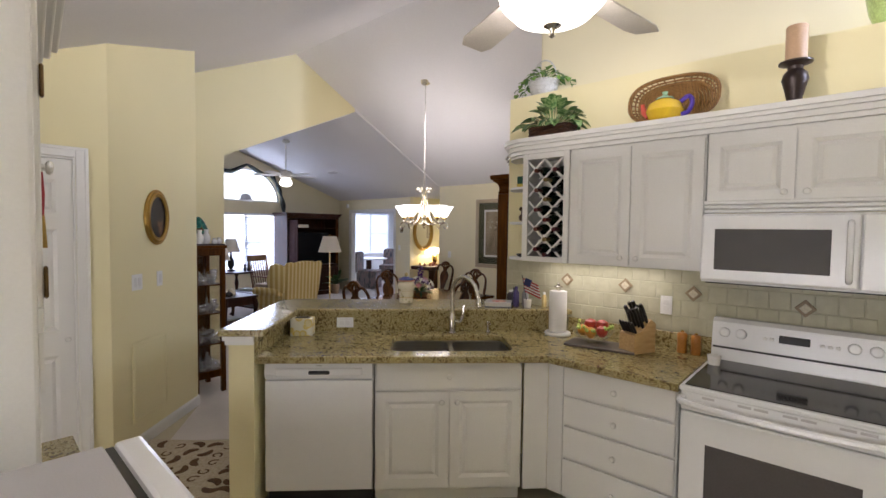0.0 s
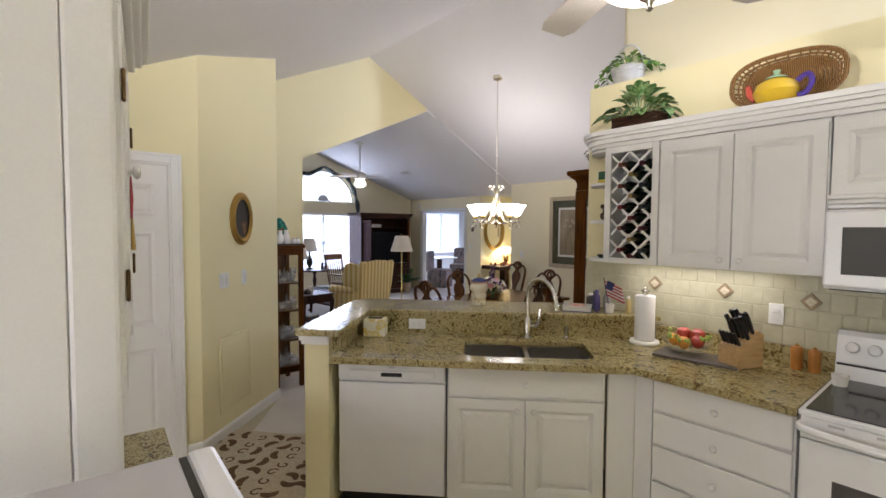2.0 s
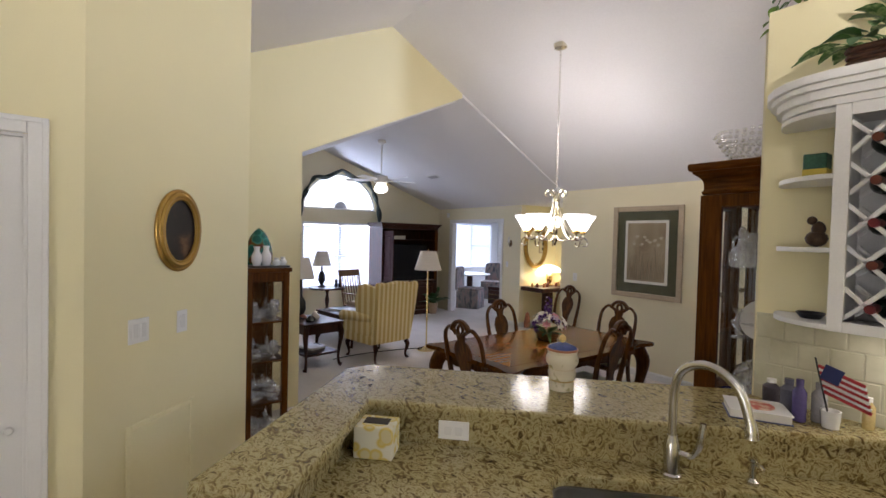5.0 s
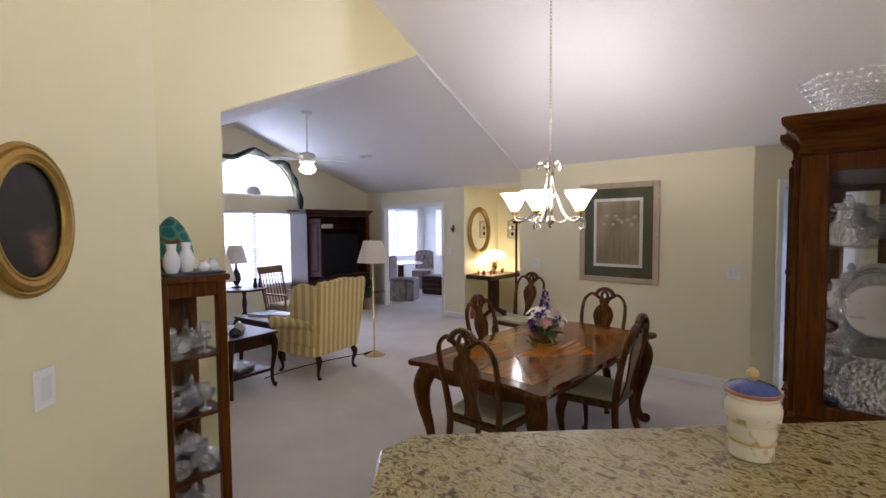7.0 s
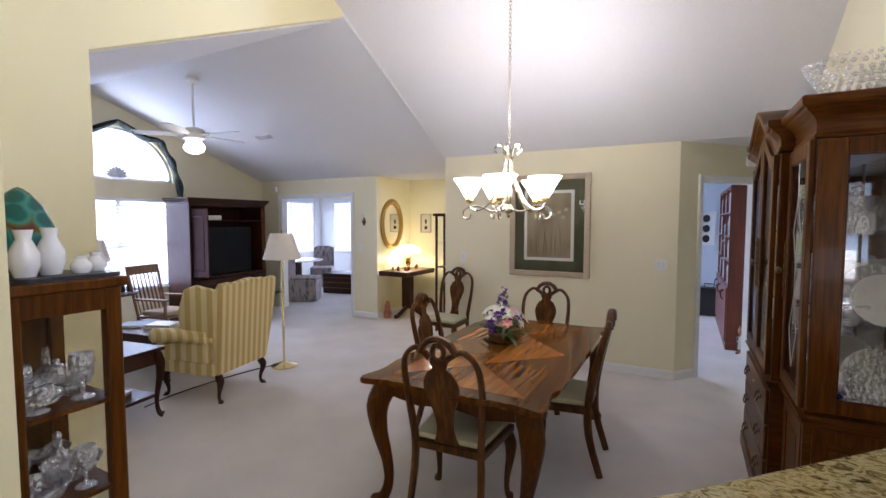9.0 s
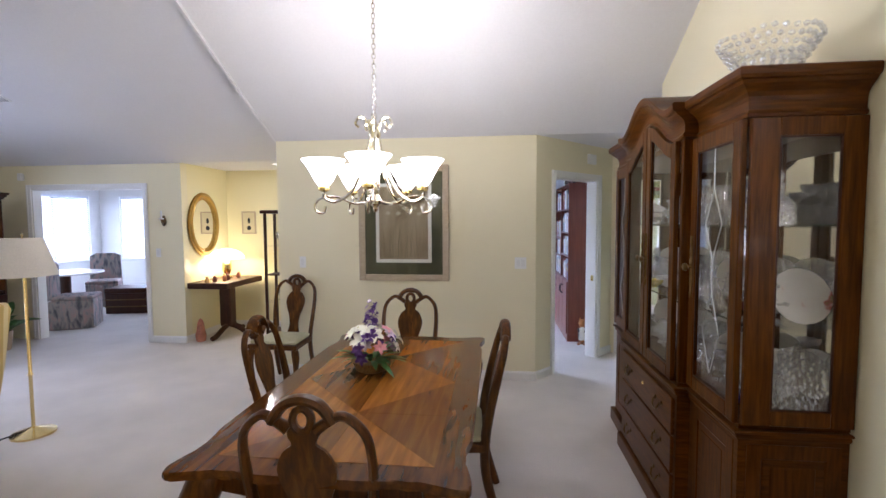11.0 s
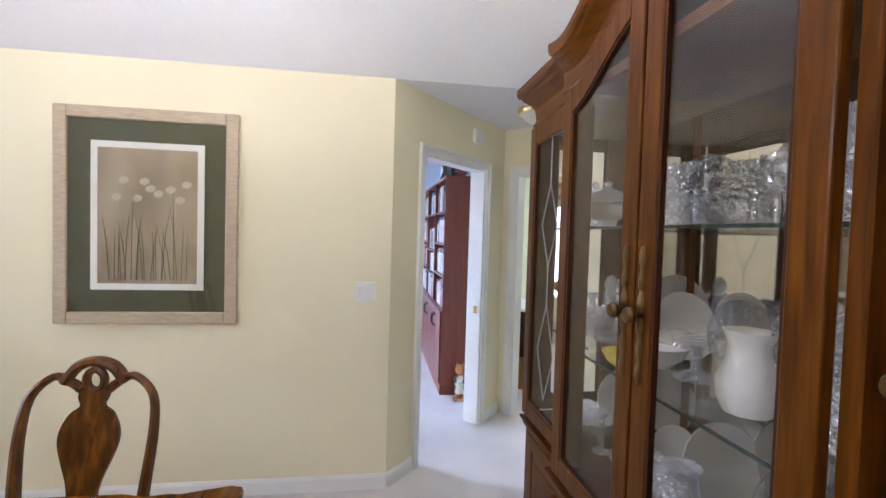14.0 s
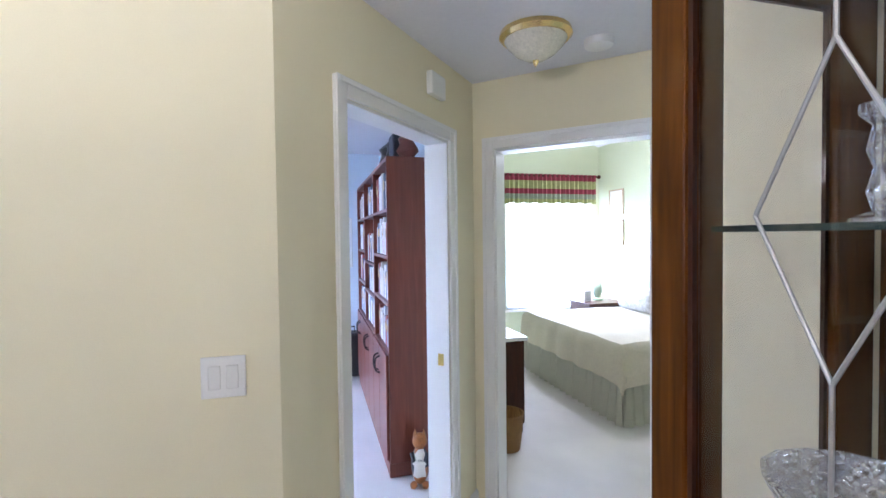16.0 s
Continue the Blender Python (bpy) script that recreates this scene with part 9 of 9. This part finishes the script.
# local x runs to +y of the house when turned; front faces -x
bc.matrix_basis = pose(-1.885, 8.53, 0, 0, 0, 90)
BL, BD, BH, SH = 2.1, 0.38, 2.08, 0.80
part("near_side", bx(0, -BD, 0.004, 0.025, 0, BH), M_REDWOOD, bc, "broad mahogany side panel")
part("far_side", bx(BL - 0.025, -BD, 0.004, BL, 0, BH), M_REDWOOD, bc)
part("back", bx(0.025, -BD, 0.004, BL - 0.025, -BD + 0.015, BH), M_REDWOOD, bc)
part("top", bx(0.025, -BD + 0.015, BH - 0.025, BL - 0.025, 0, BH), M_REDWOOD, bc)
part("plinth", bx(-0.006, -BD - 0.004, 0.003, BL, 0.006, 0.09), M_REDWOOD, bc)
for b in range(3):
    x0 = 0.025 + 0.683 * b
    if b:
        part("upright", bx(x0 - 0.012, -BD + 0.015, SH, x0 + 0.012, 0, BH - 0.025), M_REDWOOD, bc)
    for k in range(2):
        d = part("door", bx(x0 + 0.34 * k + 0.004, 0.0, 0.10, x0 + 0.34 * k + 0.336, 0.018, SH - 0.01, 0.003), M_REDWOOD, bc)
        bm = BM(); tube(bm, spline([(x0 + (0.30 if k == 0 else 0.38), 0.018, 0.60), (x0 + (0.30 if k == 0 else 0.38), 0.05, 0.62), (x0 + (0.30 if k == 0 else 0.38), 0.05, 0.70), (x0 + (0.30 if k == 0 else 0.38), 0.018, 0.72)], 3), 0.006, 6); part("handle", bm, M_BLACK, d, "black bow handle", smooth=True)
    rnd = random.Random(40 + b)
    zs = [SH, 1.13, 1.44, 1.75] if b % 2 == 0 else [SH, 1.09, 1.35, 1.75]
    for z in zs:
        part("shelf", bx(x0 + 0.012, -BD + 0.015, z - 0.02, x0 + 0.671, 0.0, z), M_REDWOOD, bc)
        x = x0 + 0.02
        while x < x0 + 0.62:
            w = rnd.uniform(0.022, 0.05)
            h = rnd.uniform(0.19, 0.27)
            dp = rnd.uniform(0.16, 0.22)
            c = rnd.choice([(0.72, 0.71, 0.68), (0.66, 0.68, 0.72), (0.30, 0.34, 0.42), (0.10, 0.12, 0.16), (0.55, 0.50, 0.42), (0.35, 0.10, 0.08), (0.78, 0.77, 0.76)])
            wm = bc.matrix_basis @ Vector((x, -0.02, z + 0.001))
            bk2 = thing("book", "upright book with a cloth spine on the shelf", "book", wm.x, wm.y, wm.z, 90, group="books in the bookcase")
            mk = "cloth %d%d%d" % tuple(int(q * 10) for q in c)
            cm = bpy.data.materials.get(mk) or mat(mk, c, 0.6)
            part("cover", bx(0, -dp, 0, w, -0.004, h, 0.003), cm, bk2)
            part("title_band", bx(0.003, -0.004, h * 0.55, w - 0.003, -0.0025, h * 0.80), M_GOLD if c[0] < 0.4 else M_GREYTOP, bk2)
            x += w + rnd.choice([0.002, 0.002, 0.002, 0.05])
for x, h, c in ((0.30, 0.20, (0.012, 0.012, 0.014)), (0.08, 0.16, (0.20, 0.06, 0.04)), (0.62, 0.24, (0.05, 0.05, 0.03)), (0.95, 0.28, (0.06, 0.05, 0.035))):
    wm = bc.matrix_basis @ Vector((x, -0.15, BH + 0.001))
    d = thing("ornament", "dark ornament on top of the bookcase", "ornament", wm.x, wm.y, wm.z)
    bm = BM()
    if c[0] < 0.02:
        box(bm, -0.07, -0.09, 0, 0.07, 0.09, h, 0.01)
    else:
        v = lathe(bm, [(0.05, 0), (0.07, h * 0.3), (0.045, h * 0.6), (0.055, h * 0.8), (0, h)], 12); jitter(v, 0.03, 12)
    part("body", bm, mat("ornament", c, 0.4), d, smooth=True)
# carved cat beside the bookcase
ct2 = BM()
blob(ct2, 0, 0, 0.12, 0.055, 0.05, 0.12, 2)
blob(ct2, 0, 0.01, 0.27, 0.045, 0.042, 0.05, 2)
for s in (-1, 1):
    lathe(ct2, [(0.016, 0.30), (0.0, 0.345)], 6, s * 0.026, 0.01)
    blob(ct2, s * 0.035, 0.045, 0.02, 0.025, 0.04, 0.02, 1)
    tube(ct2, [(s * 0.045, 0.02, 0.20), (s * 0.03, 0.06, 0.16), (0.0, 0.065, 0.17)], 0.014, 6)
cat = solo("wooden_cat", ct2, mat("painted orange wood", (0.36, 0.13, 0.03), 0.45, vary=0.5, scale=9), "carved wooden cat figure painted orange, white and black", "figurine", pose(-1.72, 8.40, 0, 0, 0, 165) @ Matrix.Diagonal((1.05, 1.05, 1.05, 1)), smooth=True)
cat.data.materials.append(mat("white painted wood", (0.68, 0.64, 0.56), 0.45))
cat.data.materials.append(mat("black painted wood", (0.02, 0.022, 0.025), 0.45))
for f in cat.data.polygons:
    c = f.center
    if 0.05 < c.z < 0.22 and c.y > 0.022 and abs(c.x) < 0.03:
        f.material_index = 1
    elif 0.10 < c.z < 0.22 and abs(c.x) >= 0.03 - 0.02 * (c.y < 0):
        f.material_index = 2
fp = thing("triple_picture", "narrow frame with three oval photographs on the study wall", "picture", -2.05, 11.298, 1.2)
part("frame", bx(-0.16, -0.02, 0, 0.16, 0, 0.60, 0.005), M_PORCELAIN, fp)
for z in (0.12, 0.30, 0.48):
    bm = BM(); blob(bm, 0, -0.022, z, 0.06, 0.003, 0.07, 2); part("oval_print", bm, M_BLACK, fp)
sc2 = thing("suitcase", "black upright suitcase on the study carpet", "suitcase", -1.99, 10.85, 0)
part("shell", bx(-0.17, -0.12, 0.02, 0.17, 0.12, 0.50, 0.03, 3), M_BLACK, sc2)
bm = BM(); tube(bm, [(-0.07, 0, 0.49), (-0.07, 0, 0.56), (0.07, 0, 0.56), (0.07, 0, 0.49)], 0.01, 6); part("handle", bm, M_BLACK, sc2)
for x in (-0.14, 0.14):
    bm = BM(); lathe(bm, [(0, -0.012), (0.022, -0.012), (0.022, 0.012), (0, 0.012)], 10, m=pose(x, -0.08, 0.022, 0, 90)); part("wheel", bm, M_BLACK, sc2)
stp = thing("strike_plate", "brass strike plate on the door jamb", "strike plate", S0[0] + 1.128 * math.cos(radians(AS)) , S0[1] + 1.128 * math.sin(radians(AS)), 0.93, AS)
part("plate", bx(-0.001, 0.03, -0.03, 0.004, 0.06, 0.03), M_BRASS, stp)

# ---- bedroom ----
bed = thing("bed", "made bed with a cream comforter over a pleated skirt", "bed", 0.0, 8.72, 0)
M_COMF = mat("cream quilted comforter", (0.62, 0.56, 0.44), 0.9, vary=0.08, scale=5, fine=60, bump=0.5)
M_SKIRT = mat("pale sage bed skirt", (0.46, 0.45, 0.36), 0.9, vary=0.06)
bm = BM()
# side and foot drops as pleated sheets
rows = []
for z, o in ((0.006, 0.03), (0.2, 0.015), (0.42, 0.0)):
    rows.append([bm.verts.new((0.05 + 0.02 * math.sin(k * 1.35) * (1 - z) - o, 1.86 * k / 79, z)) for k in range(80)])
for a, b in zip(rows, rows[1:]):
    for i in range(79):
        bm.faces.new((a[i], a[i + 1], b[i + 1], b[i]))
rows = []
for z, o in ((0.006, 0.03), (0.2, 0.015), (0.42, 0.0)):
    rows.append([bm.verts.new((0.02 + 1.55 * k / 69, 0.04 + 0.02 * math.sin(k * 1.35) * (1 - z) - o, z)) for k in range(70)])
for a, b in zip(rows, rows[1:]):
    for i in range(69):
        bm.faces.new((a[i], a[i + 1], b[i + 1], b[i]))
part("bed_skirt", bm, M_SKIRT, bed, "pleated sage bed skirt", smooth=True)
part("box_spring", bx(0.08, 0.07, 0.10, 1.58, 1.83, 0.42), M_SKIRT, bed)
for x in (0.2, 1.4):
    for y in (0.2, 1.7):
        part("leg", bx(x, y, 0.004, x + 0.05, y + 0.05, 0.1), M_DKWOOD, bed)
bm = BM()
nx, ny = 40, 46
grid = {}
for i in range(nx + 1):
    for j in range(ny + 1):
        x, y = -0.22 + 1.80 * i / nx, -0.24 + 2.30 * j / ny
        z = 0.66
        ex, ey = max(0, 0.05 - x), max(0, 0.05 - y, y - 1.85)
        e = max(ex, ey)
        px, py = max(x, 0.03 - 0.12 * min(ex, 0.3)), min(max(y, 0.03 - 0.12 * min(ey, 0.3)), 1.87)
        z -= 1.15 * e + 0.05 * min(1, (ex * ey) * 30)
        q = noise.noise(Vector((x * 3, y * 3, 0)))
        z += 0.012 * q + 0.02 * math.exp(-((x - 0.3) ** 2) / 0.05)
        px += 0.03 * noise.noise(Vector((y * 6, z * 3, 2))) * (e > 0.02)
        py += 0.03 * noise.noise(Vector((x * 6, z * 3, 5))) * (ey > 0.02)
        grid[i, j] = bm.verts.new((px, py, z))
for i in range(nx):
    for j in range(ny):
        bm.faces.new((grid[i, j], grid[i + 1, j], grid[i + 1, j + 1], grid[i, j + 1]))
part("comforter", bm, M_COMF, bed, "rumpled cream comforter", smooth=True)
for y in (0.35, 1.2):
    bm = BM(); v = box(bm, 1.22, y - 0.05, 0.66, 1.56, y + 0.55, 0.92, 0.08, 3); part("pillow", bm, mat("patterned pillow", (0.60, 0.60, 0.60), 0.9, vary=0.4, scale=30), bed, smooth=True)
nt2 = thing("nightstand", "dark wooden nightstand with a drawer", "nightstand", 1.34, 11.02, 0)
part("case", bx(-0.27, -0.24, 0.10, 0.26, 0.24, 0.64, 0.006), M_DKWOOD, nt2)
part("top", bx(-0.29, -0.26, 0.64, 0.27, 0.26, 0.67, 0.006, 2), M_DKWOOD, nt2)
dd2 = part("drawer", bx(-0.24, -0.255, 0.44, 0.23, -0.2405, 0.61, 0.004), M_DKWOOD, nt2)
knob(dd2, 0, -0.255, 0.525, M_ABRASS)
for x in (-0.25, 0.2):
    for y in (-0.22, 0.17):
        part("leg", bx(x, y, 0.004, x + 0.05, y + 0.05, 0.1), M_DKWOOD, nt2)
table_lamp(1.36, 11.05, 0.671, "green urn bedside lamp with a lit white shade", glow("lit white shade", (1, 0.95, 0.85), 3.0), 0.62, mat("celadon glaze", (0.22, 0.28, 0.20), 0.25))
ph = thing("photo_frame", "small silver photo frame on the nightstand", "photo frame", 1.16, 10.98, 0.671, 12)
part("frame", bx(-0.06, -0.008, 0, 0.06, 0.008, 0.15, 0.004), M_STEEL, ph)
part("print", bx(-0.045, -0.011, 0.015, 0.045, -0.0085, 0.135), mat("grey print", (0.3, 0.3, 0.3), 0.5), ph)
for z in (1.42, 1.83):
    w2 = thing("wall_picture", "small pale framed print on the green wall", "picture", 1.618, 10.98, z, -90)
    for nm, a in (("frame_side", (-0.15, -0.02, 0, -0.13, 0, 0.34)), ("frame_side", (0.13, -0.02, 0, 0.15, 0, 0.34)), ("frame_rail", (-0.13, -0.02, 0, 0.13, 0, 0.02)), ("frame_rail", (-0.13, -0.02, 0.32, 0.13, 0, 0.34))):
        part(nm, bx(*a), M_PFR, w2)
    part("print", bx(-0.13, -0.008, 0.02, 0.13, -0.002, 0.32), M_PORCELAIN, w2)
va = thing("valance", "gathered plaid valance in green and maroon on a dark rod", "valance", 0.10, 11.36, 0)
bm = BM(); tube(bm, [(-0.12, -0.03, 2.38), (1.46, -0.03, 2.38)], 0.014, 8); blob(bm, 1.48, -0.03, 2.38, 0.03, 0.03, 0.03, 2); blob(bm, -0.14, -0.03, 2.38, 0.03, 0.03, 0.03, 2); part("rod", bm, M_DKWOOD, va, smooth=True)
V1 = [mat("olive plaid", (0.30, 0.32, 0.13), 0.9, vary=0.25, scale=25), mat("maroon band", (0.22, 0.03, 0.05), 0.9), mat("grey green plaid", (0.22, 0.26, 0.18), 0.9, vary=0.3, scale=25)]
for z0, z1, m in ((2.31, 2.40, 1), (2.20, 2.31, 0), (2.13, 2.20, 1), (2.06, 2.13, 2), (2.0, 2.06, 0)):
    bm = BM()
    rows = [[bm.verts.new((-0.08 + 1.5 * k / 150, -0.045 - 0.022 * math.sin(k * 0.9) + 0.006 * math.sin(k * 2.3), z + 0.008 * math.sin(k * 0.37) * (z < 2.01))) for k in range(151)] for z in (z0, z1)]
    for i in range(150):
        bm.faces.new((rows[0][i], rows[0][i + 1], rows[1][i + 1], rows[1][i]))
    part("cloth_band", bm, V1[m], va, smooth=True)
ds = thing("dresser", "dark dresser end with a white top near the bedroom door", "dresser", -1.12, 8.92, 0)
part("case", bx(-0.24, -0.03, 0.08, 0.36, 1.0, 0.74, 0.006), M_DKWOOD, ds)
part("top", bx(-0.26, -0.05, 0.74, 0.38, 1.02, 0.77, 0.006, 2), M_PORCELAIN, ds, "white top")
for x in (-0.22, 0.30):
    for y in (-0.01, 0.93):
        part("foot", bx(x, y, 0.004, x + 0.05, y + 0.05, 0.08), M_DKWOOD, ds)
wk = thing("waste_basket", "small woven wicker waste basket", "basket", -1.0, 8.70, 0)
bm = BM(); lathe(bm, [(0, 0.004), (0.10, 0.004), (0.13, 0.27), (0.122, 0.27), (0.09, 0.02)], 20, close=False); part("basket", bm, M_WICKER, wk, smooth=True)
plate(-0.15, 11.398, 0.35, 0, "outlet", 1, "white outlet low on the green wall")
bfan = ceiling_fan("white bedroom ceiling fan with a lit glass bowl", 0.6, 9.4, 3.15, 2.65, 5, M_TRIM, 0.6, 30)
# this glowing bowl is added to go with the bedroom fill bulb
bm = BM(); lathe(bm, [(0.07, 0.07), (0.11, 0.03), (0.13, -0.01), (0.10, -0.04), (0.05, -0.055), (0, -0.06)], 20, close=False); part("glass_bowl", bm, M_SHADE, bfan, "lit glass bowl", smooth=True)

# ---- tiles, last ----
for i in range(23):
    for k in range(5):
        x0, z0 = -1.383 + 0.0985 * i + (0.049 if k % 2 else 0), 0.918 + 0.1005 * k
        if x0 + 0.095 > 0.862:
            continue
        if i == 0 and k == 0:
            tile = part("tile", bx(0, 0, 0, 0.0945, 0.006, 0.0965, 0.003), M_TILE, bs)
            tile_me = tile.data
        else:
            tile = new("tile", tile_me)
            tile.parent = bs
        tile.matrix_basis = pose(x0, 3.6865, z0)
fl_t = thing("tile_floor", "tan ceramic kitchen floor tiles", "floor", kind="structure")
M_FT = ramp_mat("tan ceramic floor tile", [(0.3, (0.36, 0.27, 0.17)), (0.6, (0.48, 0.38, 0.26)), (0.85, (0.56, 0.46, 0.33))], "noise", 5, 6, 0.35, bump=0.08, random_shift=True)
ft_me = None
for i in range(9):
    for k in range(10):
        x0, y0 = -3.3 + 0.325 * i, -0.4 + 0.325 * k
        cx, cy = x0 + 0.16, y0 + 0.16
        # keep to the kitchen side of the carpet
        if (cx < -3.02 and cy < 1.3) or cy > 1.75 + 0.9 * max(0, -2.45 - cx) * -1 + (0.0 if cx < -2.45 else 0.55) or (cx > -2.3 and cy > 1.55 + (cx + 2.3)):
            continue
        if ft_me is None:
            ob = part("floor_tile", bx(0, 0, 0, 0.317, 0.317, 0.008, 0.003), M_FT, fl_t)
            ft_me = ob.data
        else:
            ob = new("floor_tile", ft_me)
            ob.parent = fl_t
        ob.matrix_basis = pose(x0, y0, -0.0095)
